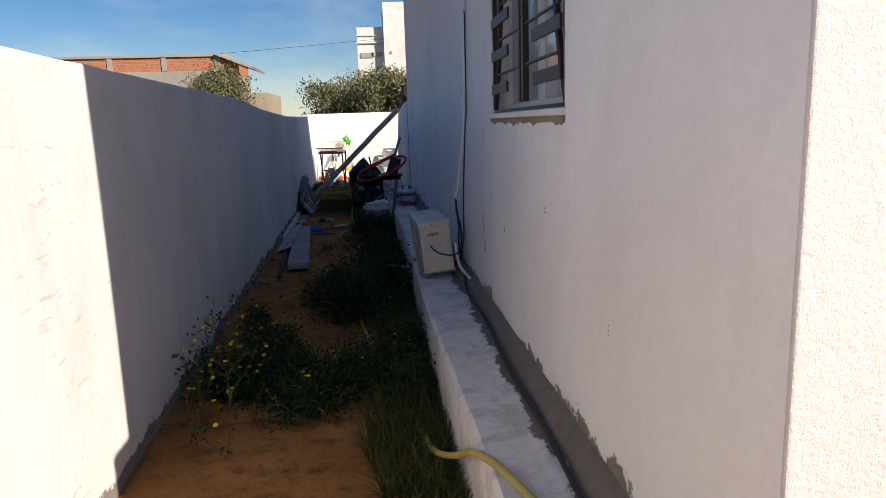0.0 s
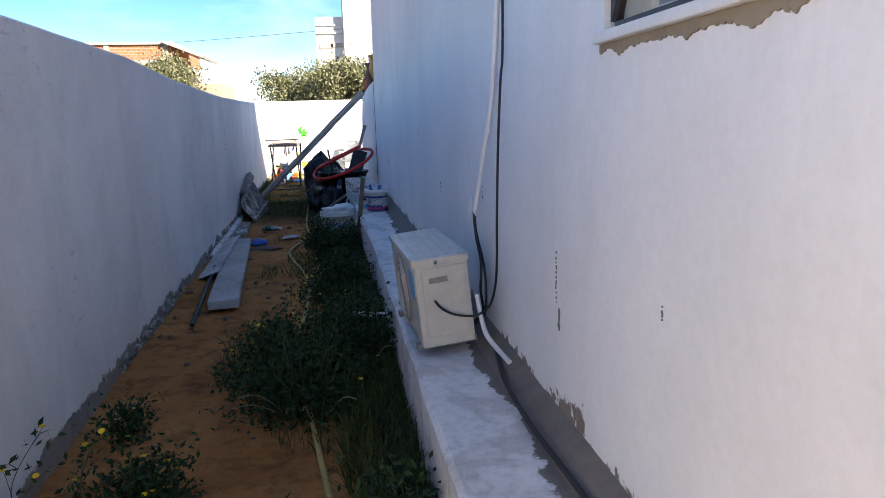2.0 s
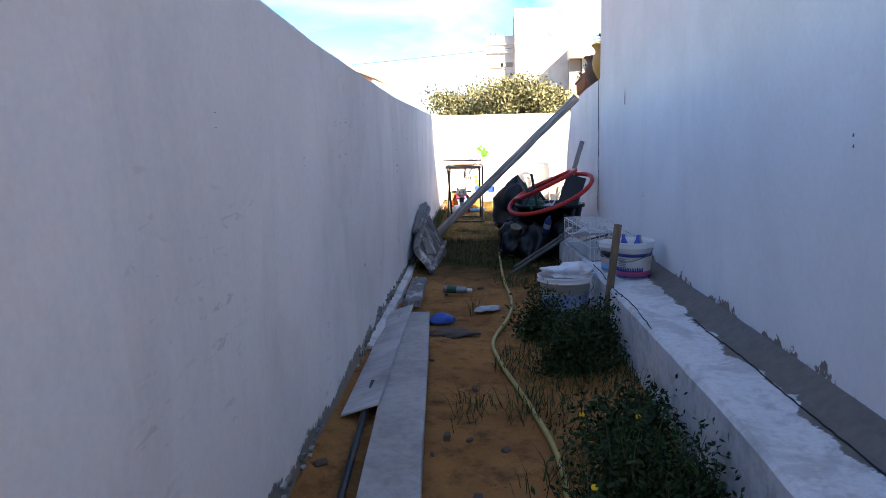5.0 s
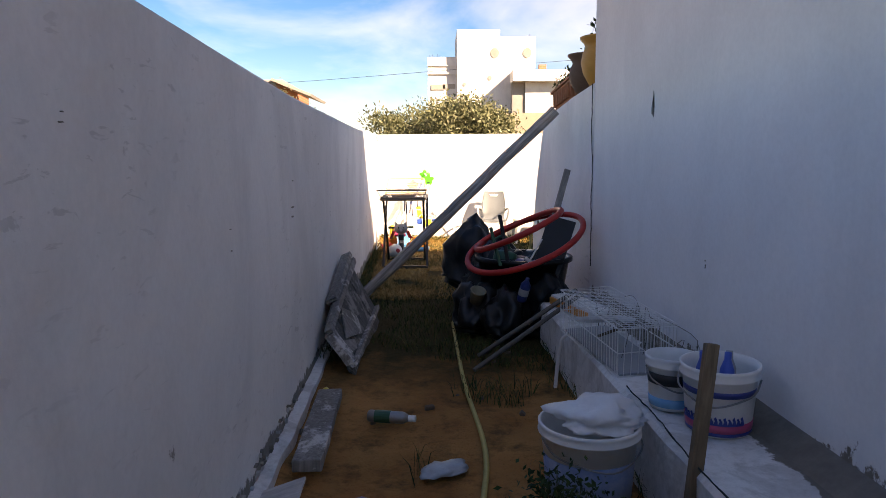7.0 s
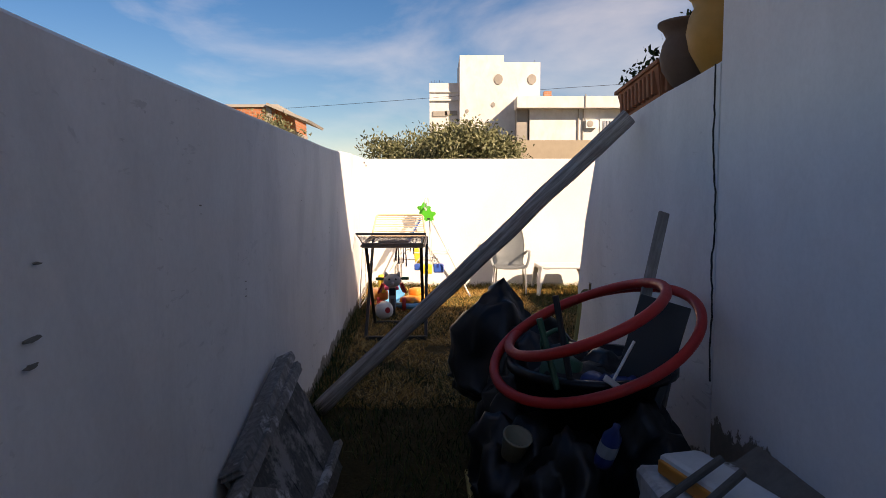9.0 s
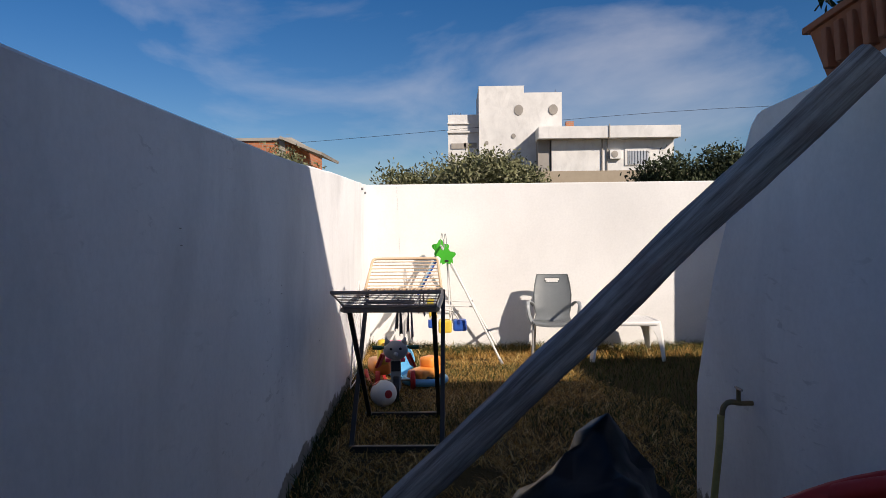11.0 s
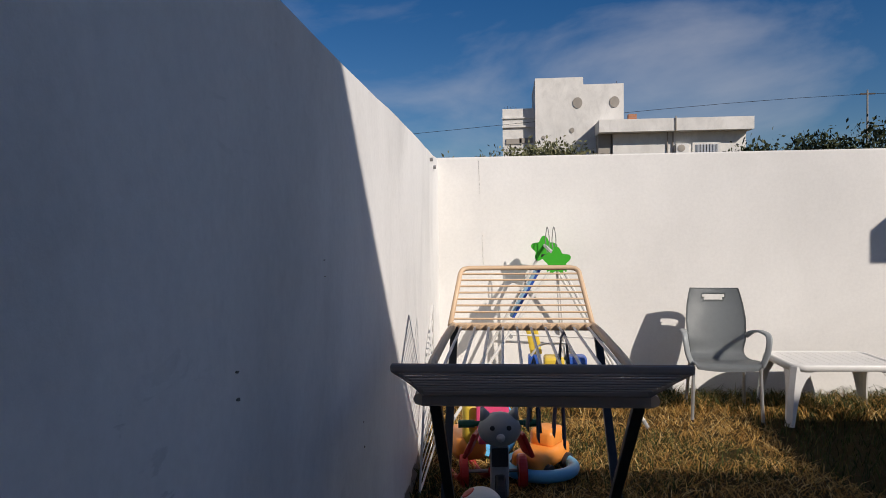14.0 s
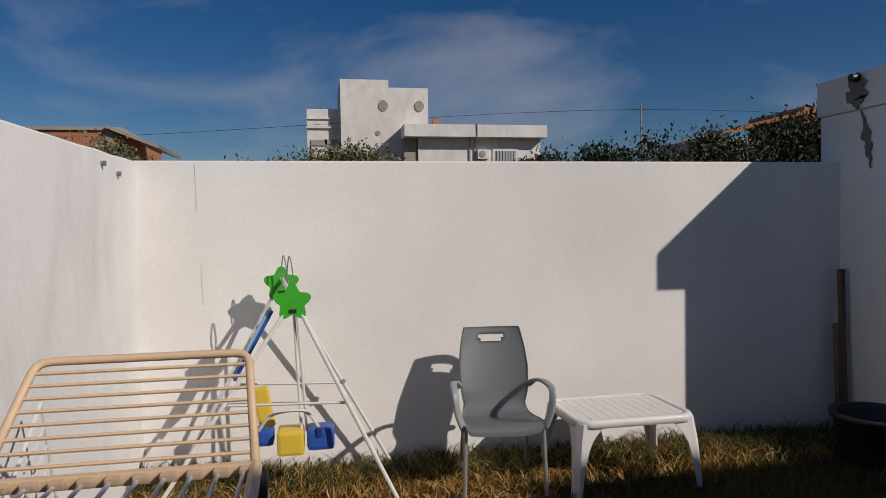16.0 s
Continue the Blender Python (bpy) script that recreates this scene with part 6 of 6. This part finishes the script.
def build_table():
    root = empty("garden_table", pose(2.88, 19.48, 0.0, 0, 0, 1))
    W, D, H = 0.77, 0.58, 0.44

    def outline(w, d, r, n=7):
        pts = []
        for sx, sy, a0 in ((1, 1, 0), (-1, 1, 90), (-1, -1, 180), (1, -1, 270)):
            for k in range(n):
                a = radians(a0 + 90 * k / (n - 1))
                pts.append((sx * (w / 2 - r) + r * math.cos(a), sy * (d / 2 - r) + r * math.sin(a)))
        return pts

    # moulded edge: rounded corners, a soft shoulder and an apron
    bm = bmesh.new()
    rings = []
    for w, d, r, z in ((W - 0.10, D - 0.10, 0.06, H - 0.006), (W - 0.05, D - 0.05, 0.085, H - 0.002), (W - 0.012, D - 0.012, 0.10, H - 0.005), (W, D, 0.105, H - 0.016), (W, D, 0.105, H - 0.048), (W - 0.02, D - 0.02, 0.10, H - 0.05), (W - 0.02, D - 0.02, 0.10, H - 0.022), (W - 0.10, D - 0.10, 0.06, H - 0.022)):
        rings.append([bm.verts.new((x, y, z)) for x, y in outline(w, d, r)])
    for a, b in zip(rings, rings[1:] + rings[:1]):
        for k in range(len(a)):
            bm.faces.new((a[k], a[(k + 1) % len(a)], b[(k + 1) % len(a)], b[k]))
    part("rim", bm, M_WHITEPL, root, smooth=True)
    n = 11
    w0, d0 = W - 0.10, D - 0.10
    for i in range(n):
        a = -w0 / 2 + i * w0 / n
        inset = 0.018 if i in (0, n - 1) else 0.0
        part("top_plank", box((a + 0.0008, -d0 / 2 + inset, H - 0.02), (a + w0 / n - 0.0008, d0 / 2 - inset, H - 0.0065), None, 0.003), M_WHITEPL, root)
    for s in (-1, 1):
        for q in (-1, 1):
            bm = bmesh.new()
            rings = []
            for t, z in ((0.0, H - 0.02), (0.12, H - 0.06), (0.30, H - 0.11), (0.48, H - 0.17), (0.72, H - 0.29), (1.0, 0.0)):
                e = t ** 0.6
                inner = 0.15 * (1 - e) ** 1.5 + 0.048
                xo, yo = W / 2 - 0.012 + 0.045 * t, D / 2 - 0.012 + 0.03 * t
                ring = [(xo - 0.03, yo), (xo, yo - 0.03), (xo, yo - inner), (xo - 0.012, yo - inner), (xo - 0.02, yo - 0.035), (xo - 0.035, yo - 0.02), (xo - inner, yo - 0.012), (xo - inner, yo)]
                rings.append([bm.verts.new((s * x, q * y, z)) for x, y in ring])
            for a, b in zip(rings, rings[1:]):
                for k in range(8):
                    bm.faces.new((a[k], a[(k + 1) % 8], b[(k + 1) % 8], b[k]))
            bm.faces.new(rings[0])
            bm.faces.new(rings[-1][::-1])
            bmesh.ops.recalc_face_normals(bm, faces=bm.faces[:])
            part("leg", bm, M_WHITEPL, root)
    tagged(root, "low white plastic garden table on the grass", "table")


build_table()
tb = empty("black_basin", pose(4.60, 19.30, 0.0))
part("body", lathe([(0.20, 0), (0.22, 0.02), (0.26, 0.30), (0.28, 0.30), (0.28, 0.33), (0.25, 0.33), (0.235, 0.29), (0.19, 0.03)], 28), M_BLACK, tb, smooth=True)
tagged(tb, "black plastic basin in the shaded corner", "basin")
for x, h, rz in ((4.86, 1.22, 0), (4.82, 0.82, 12)):
    o = part("wooden_post", box((-0.02, -0.02, 0), (0.02, 0.02, h), None, 0.004), M_STICK)
    o.matrix_world = pose(x, 19.88, 0.0, -2, 0, rz)
    tagged(o, "thin wooden post standing in the corner", "post", "posts in the corner")


# ---- toys under the drying rack ----
def wheel(parent, x, y, z, r, w, tyre, rim):
    t = part("wheel", lathe([(r * 0.55, -w / 2), (r * 0.95, -w / 2), (r, -w * 0.3), (r, w * 0.3), (r * 0.95, w / 2), (r * 0.55, w / 2)], 24, Matrix.Translation((x, y, z)) @ Matrix.Rotation(radians(90), 4, "Y")), tyre, parent, smooth=False)
    part("rim", lathe([(r * 0.56, -w * 0.42), (r * 0.2, -w * 0.6), (r * 0.2, w * 0.6), (r * 0.56, w * 0.42)], 16, Matrix.Translation((x, y, z)) @ Matrix.Rotation(radians(90), 4, "Y")), rim, t)
    return t


M_CHAIRGREY = simple("pale_grey_plastic", (0.46, 0.46, 0.47), 0.45, 0, 0.15, 9)


def build_toys():
    tri = empty("tricycle", pose(0.46, 17.72, 0.0, 0, 0, 6))
    part("frame", tube(spline([(0, -0.14, 0.14), (0, -0.08, 0.30), (0, 0.06, 0.30), (0, 0.30, 0.14)], 5), 0.018, 8), M_RED, tri)
    part("front_fork", box((-0.045, -0.17, 0.10), (0.045, -0.12, 0.36), None, 0.015), M_GREYPL, tri)
    wheel(tri, 0, -0.16, 0.11, 0.11, 0.05, M_BLACK, M_GREYPL)
    wheel(tri, -0.16, 0.24, 0.09, 0.09, 0.045, M_RED, M_BLACK)
    wheel(tri, 0.16, 0.24, 0.09, 0.09, 0.045, M_RED, M_BLACK)
    part("axle", tube([(-0.16, 0.24, 0.09), (0.16, 0.24, 0.09)], 0.010, 6), M_STEEL, tri)
    part("handlebar", tube([(-0.19, -0.13, 0.46), (0.19, -0.13, 0.46)], 0.013, 8), M_DKGREEN, tri)
    bm = bmesh.new()
    bmesh.ops.create_icosphere(bm, subdivisions=3, radius=0.095, matrix=Matrix.Translation((0, -0.16, 0.44)) @ Matrix.Diagonal((1.12, 0.7, 0.9, 1)))
    for s in (-1, 1):
        bmesh.ops.create_cone(bm, cap_ends=True, segments=10, radius1=0.035, radius2=0.008, depth=0.06, matrix=Matrix.Translation((s * 0.075, -0.15, 0.52)) @ Matrix.Rotation(radians(20 * s), 4, "Y"))
    part("head_fairing", bm, M_GREYPL, tri, "plain grey rounded fairing", smooth=True)
    part("snout", lathe([(0.0, 0.0), (0.022, 0.004), (0.019, 0.018), (0.0, 0.024)], 14, Matrix.Translation((0, -0.215, 0.415)) @ Matrix.Rotation(radians(90), 4, "X"), False), M_CHAIRGREY, tri, "pale grey snout", smooth=True)
    for s in (-1, 1):
        part("eye", lathe([(0.0, 0.0), (0.012, 0.002), (0.0, 0.006)], 10, Matrix.Translation((s * 0.04, -0.222, 0.462)) @ Matrix.Rotation(radians(80), 4, "X"), False), M_BLACK, tri)
        part("grip", tube([(s * 0.12, -0.13, 0.46), (s * 0.20, -0.13, 0.46)], 0.019, 10), M_DKGREEN, tri, "dark green rubber grip")
        part("knee_guard", box((-0.012, -0.06, -0.07), (0.012, 0.06, 0.07), pose(s * 0.13, -0.06, 0.34, 0, -s * 24, s * 18), 0.010), M_RED, tri, "red side guard")
    part("seat", box((-0.09, 0.06, 0.29), (0.09, 0.24, 0.33), None, 0.015), M_PINK, tri, "pink saddle")
    part("seat_back", box((-0.09, 0.22, 0.33), (0.09, 0.25, 0.46), None, 0.014), M_PINK, tri)
    part("dash_plate", box((-0.04, -0.185, 0.26), (0.04, -0.17, 0.35), None, 0.006), M_BLACK, tri)
    tagged(tri, "child's tricycle with red wheels and a grey fairing", "tricycle")
    car = empty("ride_on_car", pose(0.71, 18.18, 0.0, 0, 0, -30) @ Matrix.Diagonal((0.82, 0.82, 0.76, 1)))
    bm = bmesh.new()
    add_box(bm, (-0.12, -0.24, 0.08), (0.12, 0.24, 0.22), None, 0.05)
    add_box(bm, (-0.09, -0.02, 0.20), (0.09, 0.20, 0.34), None, 0.04)
    part("body", bm, M_ORANGE, car, smooth=True)
    for x in (-0.13, 0.13):
        for y in (-0.15, 0.15):
            wheel(car, x, y, 0.07, 0.07, 0.035, M_BLACK, M_YELLOW)
    tagged(car, "orange plastic ride-on car with yellow hubs", "toy car")
    ring = empty("baby_walker", pose(0.70, 18.14, 0.03))
    part("ring", tube([(0.19 * math.cos(a), 0.18 * math.sin(a), 0.03) for a in (2 * math.pi * k / 32 for k in range(32))], 0.035, 10, True), M_SKYBLUE, ring, smooth=True)
    tagged(ring, "sky blue plastic walker ring on the grass", "baby walker")
    yt = empty("rocking_toy", pose(0.27, 18.15, 0.0, 0, 0, 20))
    part("body", box((-0.09, -0.16, 0.12), (0.09, 0.16, 0.26), None, 0.05), M_ORANGE, yt, smooth=True)
    part("neck", box((-0.05, -0.18, 0.22), (0.05, -0.08, 0.46), None, 0.04), M_YELLOW, yt, smooth=True)
    part("rocker", tube(spline([(0.08, -0.25, 0.10), (0.08, -0.1, 0.02), (0.08, 0.1, 0.02), (0.08, 0.25, 0.10)], 5), 0.02, 8), M_RED, yt)
    part("rocker", tube(spline([(-0.08, -0.25, 0.10), (-0.08, -0.1, 0.02), (-0.08, 0.1, 0.02), (-0.08, 0.25, 0.10)], 5), 0.02, 8), M_RED, yt)
    tagged(yt, "yellow and orange plastic rocking toy", "rocking toy")
    tub = part("toy_tub", lathe([(0.12, 0), (0.14, 0.02), (0.17, 0.16), (0.18, 0.16), (0.16, 0.15), (0.12, 0.02)], 24), M_SKYBLUE, smooth=True)
    tub.matrix_world = pose(0.35, 18.55, 0.14, 70, 0, 30)
    tagged(tub, "overturned pale blue plastic basin among the toys", "basin")
    ball = empty("ball", pose(0.39, 17.36, 0.115, 20, 10, 0))
    bm = bmesh.new()
    bmesh.ops.create_icosphere(bm, subdivisions=4, radius=0.11)
    part("skin", bm, M_WHITEPL, ball, smooth=True)
    for d in ((0.45, -0.75, 0.5), (-0.7, 0.2, 0.7), (0.0, 0.9, -0.4)):
        d = Vector(d).normalized()
        part("spot", lathe([(0.036, -0.006), (0.030, 0.0), (0.0, 0.002)], 14, Matrix.Translation(d * 0.1085) @ d.to_track_quat("Z", "Y").to_matrix().to_4x4(), False), M_RED, ball)
    tagged(ball, "white ball with red spots on the grass", "ball")


build_toys()


# ---- weeds and grass ----
M_DRYSTEM = simple("dry_weed_stem", (0.30, 0.22, 0.13), 0.9, 0, 0.3, 20)


def weed_clump(seed, x, y, r, h, n, flowers=0, leaf=0.030, label="leafy green weeds growing on the soil"):
    n = int(n * 2.2)
    rng = np.random.default_rng(seed)
    root = empty("weed_clump", pose(x, y, ground_z(x, y)))
    bm = bmesh.new()
    c = []
    stems = max(7, int(n / 90))
    heads = []
    for i in range(stems):
        a, q = rng.uniform(0, 2 * np.pi), r * rng.uniform(0.1, 1.0) * (1.28 if rng.uniform() < 0.25 else 1.0)
        top = h * rng.uniform(0.30, 1.22) * (1.1 - 0.55 * (q / r) ** 2)
        bx, by = math.cos(a) * q * 0.5, math.sin(a) * q * 0.5
        tip = (math.cos(a) * q, math.sin(a) * q, top)
        pts = spline([(bx, by, -0.02), ((bx + tip[0]) / 2 + rng.uniform(-0.03, 0.03), (by + tip[1]) / 2 + rng.uniform(-0.03, 0.03), top * 0.55), tip], 5)
        add_tube(bm, pts, 0.004, 4, False, 0.0015)
        heads.append(tip)
        m = int(n / stems)
        t = rng.uniform(0.08, 1.0, m)
        base = np.array([list(p) for p in pts])
        k = np.clip((t * (len(pts) - 1)).astype(int), 0, len(pts) - 1)
        c.append(base[k] + rng.normal(size=(m, 3)) * np.array([0.045, 0.045, 0.03]) * (1 + r))
    part("stem", bm, M_STEM, root)
    if r > 0.28:
        for i in range(4):
            a = rng.uniform(-2.4, -0.7)
            e = (math.cos(a) * r * 1.25, math.sin(a) * r * 1.25, h * rng.uniform(0.35, 0.8))
            part("dry_stem", tube(spline([(math.cos(a) * r * 0.4, math.sin(a) * r * 0.4, 0.0), (math.cos(a) * r * 0.9, math.sin(a) * r * 0.9, e[2] * 0.8), e], 5), 0.003, 4), M_DRYSTEM, root)
    c = np.concatenate(c)
    c[:, 2] = np.maximum(c[:, 2], 0.004)
    v, f = leaf_arrays(rng, c, np.full(len(c), leaf), 0.9)
    mesh_from("leaves", v, f, M_WEED, root)
    for i in range(flowers):
        tip = heads[i % len(heads)]
        part("flower", lathe([(0.003, 0), (0.0125, 0.005), (0.011, 0.008), (0.0, 0.009)], 9, Matrix.Translation((tip[0] + rng.uniform(-0.08, 0.08), tip[1] + rng.uniform(-0.08, 0.08), tip[2] + 0.02)) @ Matrix.Rotation(rng.uniform(-0.6, 0.6), 4, "X"), False), M_FLOWER, root)
    return tagged(root, label, "weeds", "weeds in the passage")


YF = "yellow-flowered green weeds growing by the wall"
for args in ((1, 0.95, 2.75, 0.40, 0.24, 2300, 9), (2, 1.45, 2.75, 0.40, 0.24, 2200, 4), (3, 1.72, 2.9, 0.22, 0.22, 1100, 2), (4, 1.48, 4.45, 0.40, 0.46, 3600, 3), (5, 1.75, 4.9, 0.30, 0.42, 2600, 2),
             (6, 1.62, 5.45, 0.26, 0.30, 1800, 3), (7, 1.64, 6.6, 0.30, 0.34, 2200, 2), (8, 1.72, 7.2, 0.26, 0.26, 1500, 0), (9, 1.62, 8.35, 0.24, 0.34, 2200, 0), (10, 1.42, 9.05, 0.16, 0.36, 1300, 0),
             (11, 1.80, 8.75, 0.18, 0.30, 1400, 0), (12, 0.72, 2.75, 0.26, 0.34, 1300, 8), (13, 0.80, 3.6, 0.22, 0.26, 900, 6), (14, 1.2, 2.45, 0.30, 0.22, 1400, 5), (15, 0.62, 4.3, 0.14, 0.18, 300, 2), (16, 1.85, 2.5, 0.18, 0.26, 900, 0),
             (17, 1.85, 3.1, 0.16, 0.3, 900, 0), (18, 1.88, 5.9, 0.14, 0.3, 700, 0), (19, 1.86, 6.7, 0.13, 0.25, 600, 0), (20, 1.25, 4.9, 0.26, 0.34, 1500, 1)):
    weed_clump(*args, label=YF if len(args) > 6 and args[6] > 3 else "leafy green weeds growing on the soil")


def wall_stalk(seed, x, y, h):
    """A tall thin stalk with side twigs, few leaves and a yellow head."""
    rng = np.random.default_rng(seed)
    root = empty("flower_stalk", pose(x, y, ground_z(x, y)))
    bm = bmesh.new()
    c, tips = [], []
    main = spline([(0, 0, -0.02), (rng.uniform(-0.04, 0.06), rng.uniform(-0.06, 0.06), h * 0.5), (rng.uniform(-0.05, 0.12), rng.uniform(-0.12, 0.12), h)], 6)
    add_tube(bm, main, 0.003, 4, False, 0.0012)
    tips.append(main[-1])
    for k in (4, 6, 8, 10):
        p = main[k]
        q = p + Vector((rng.uniform(-0.05, 0.12), rng.uniform(-0.14, 0.14), rng.uniform(0.05, 0.16)))
        add_tube(bm, [p, (p + q) / 2 + Vector((0, 0, 0.015)), q], 0.002, 4, False, 0.001)
        tips.append(q)
    part("stem", bm, M_STEM, root)
    pts = np.array([list(p) for p in main] + [list(t) for t in tips])
    c = pts[rng.integers(0, len(pts), 46)] + rng.normal(size=(46, 3)) * 0.018
    v, f = leaf_arrays(rng, c, np.full(46, 0.03), 1.0)
    mesh_from("leaves", v, f, M_WEED, root)
    for t in tips[:3]:
        part("flower", lathe([(0.003, 0), (0.0125, 0.005), (0.011, 0.008), (0.0, 0.009)], 9, Matrix.Translation(t) @ Matrix.Rotation(rng.uniform(-0.8, 0.8), 4, "X"), False), M_FLOWER, root)
    return tagged(root, "tall thin yellow-flowered stalk beside the boundary wall", "flower stalk", "stalks by the wall")


for i in range(14):
    rr = random.Random(900 + i)
    y = rr.uniform(1.9, 3.5)
    wall_stalk(900 + i, wall_x(y) + rr.uniform(0.06, 0.40), y, rr.uniform(0.28, 0.55))
for i, (x, y) in enumerate(((1.25, 5.9), (1.32, 6.3), (1.2, 5.3), (1.4, 6.9), (1.05, 4.9))):
    wall_stalk(950 + i, x, y, 0.28)
for y, z in ((19.55, 1.90), (19.25, 1.93)):
    tagged(part("wall_stud", tube([(wall_x(y) - 0.01, y, z), (wall_x(y) + 0.02, y, z)], 0.014, 8), M_STEEL), "small metal stud near the top of the wall", "stud", "studs in the wall")


def build_grass():
    rng = np.random.default_rng(77)

    def scatter(n, x0, x1, y0, y1, keep):
        xy = np.stack([rng.uniform(x0, x1, n), rng.uniform(y0, y1, n)], 1)
        ok = np.array([keep(x, y) for x, y in xy])
        xy = xy[ok]
        z = np.array([ground_z(x, y) for x, y in xy])
        return np.column_stack([xy, z - 0.004])

    def inside(x, y):
        return x > wall_x(y) + 0.01 and y < BACK_Y - 0.01 and not (x > low_x(y) - 0.02 and y < 15.25)

    def patchy(x, y, s, t):
        return noise.noise(Vector((x * s, y * s, 2.2))) > t

    # straw stops and dark green fills the right, partly painting the lawn's shade
    sets = (("dry_lawn", M_STRAW, scatter(85000, -0.05, 5.0, 14.0, 20.0, lambda x, y: inside(x, y) and patchy(x, y, 2.5, -0.45) and x + 0.5 * noise.noise(Vector((x, y, 6.0))) < 2.55 + max(0.0, 17.6 - y) * 0.5), 0.046, 0.0058, 1.9, "dry yellow lawn grass"),
            ("green_lawn", M_GRASS, scatter(46000, -0.05, 5.0, 11.4, 20.0, lambda x, y: inside(x, y) and (patchy(x + 7, y, 1.2, -0.05) or (x > 2.3 and y > 15))), 0.085, 0.005, 0.9, "green lawn grass, coloured darker for the shade it stands in"),
            ("wall_grass", M_GRASS, scatter(5200, -0.05, 4.8, 19.55, 19.99, inside), 0.13, 0.007, 1.2, "taller grass along the back wall"),
            ("wall_grass", M_STRAW, scatter(5200, -0.05, 4.8, 19.4, 19.99, inside), 0.10, 0.007, 1.3, "taller dry grass along the back wall"),
            ("left_wall_grass", M_GRASS, scatter(9000, -0.05, 0.75, 11.5, 18.0, lambda x, y: inside(x, y) and x < wall_x(y) + 0.13), 0.12, 0.006, 0.7, "grass at the foot of the boundary wall"),
            ("passage_grass", M_GRASS, scatter(9000, 0.9, 2.0, 2.2, 12.4, lambda x, y: patchy(x, y + 3, 1.6, 0.12) or x > 1.85), 0.14, 0.005, 0.8, "thin grass in the passage"),
            ("ledge_grass", M_GRASS, scatter(15000, 1.45, 1.99, 1.1, 6.2, lambda x, y: x > 1.62 + 0.25 * noise.noise(Vector((x, y * 1.7, 4.0)))), 0.21, 0.005, 0.7, "dense dark grass at the foot of the ledge"))
    for name, mat, base, h, w, lean, lab in sets:
        v, f = blade_arrays(rng, base, h, w, lean)
        tagged(mesh_from(name, v, f, mat), lab, "grass", kind="stuff")


build_grass()
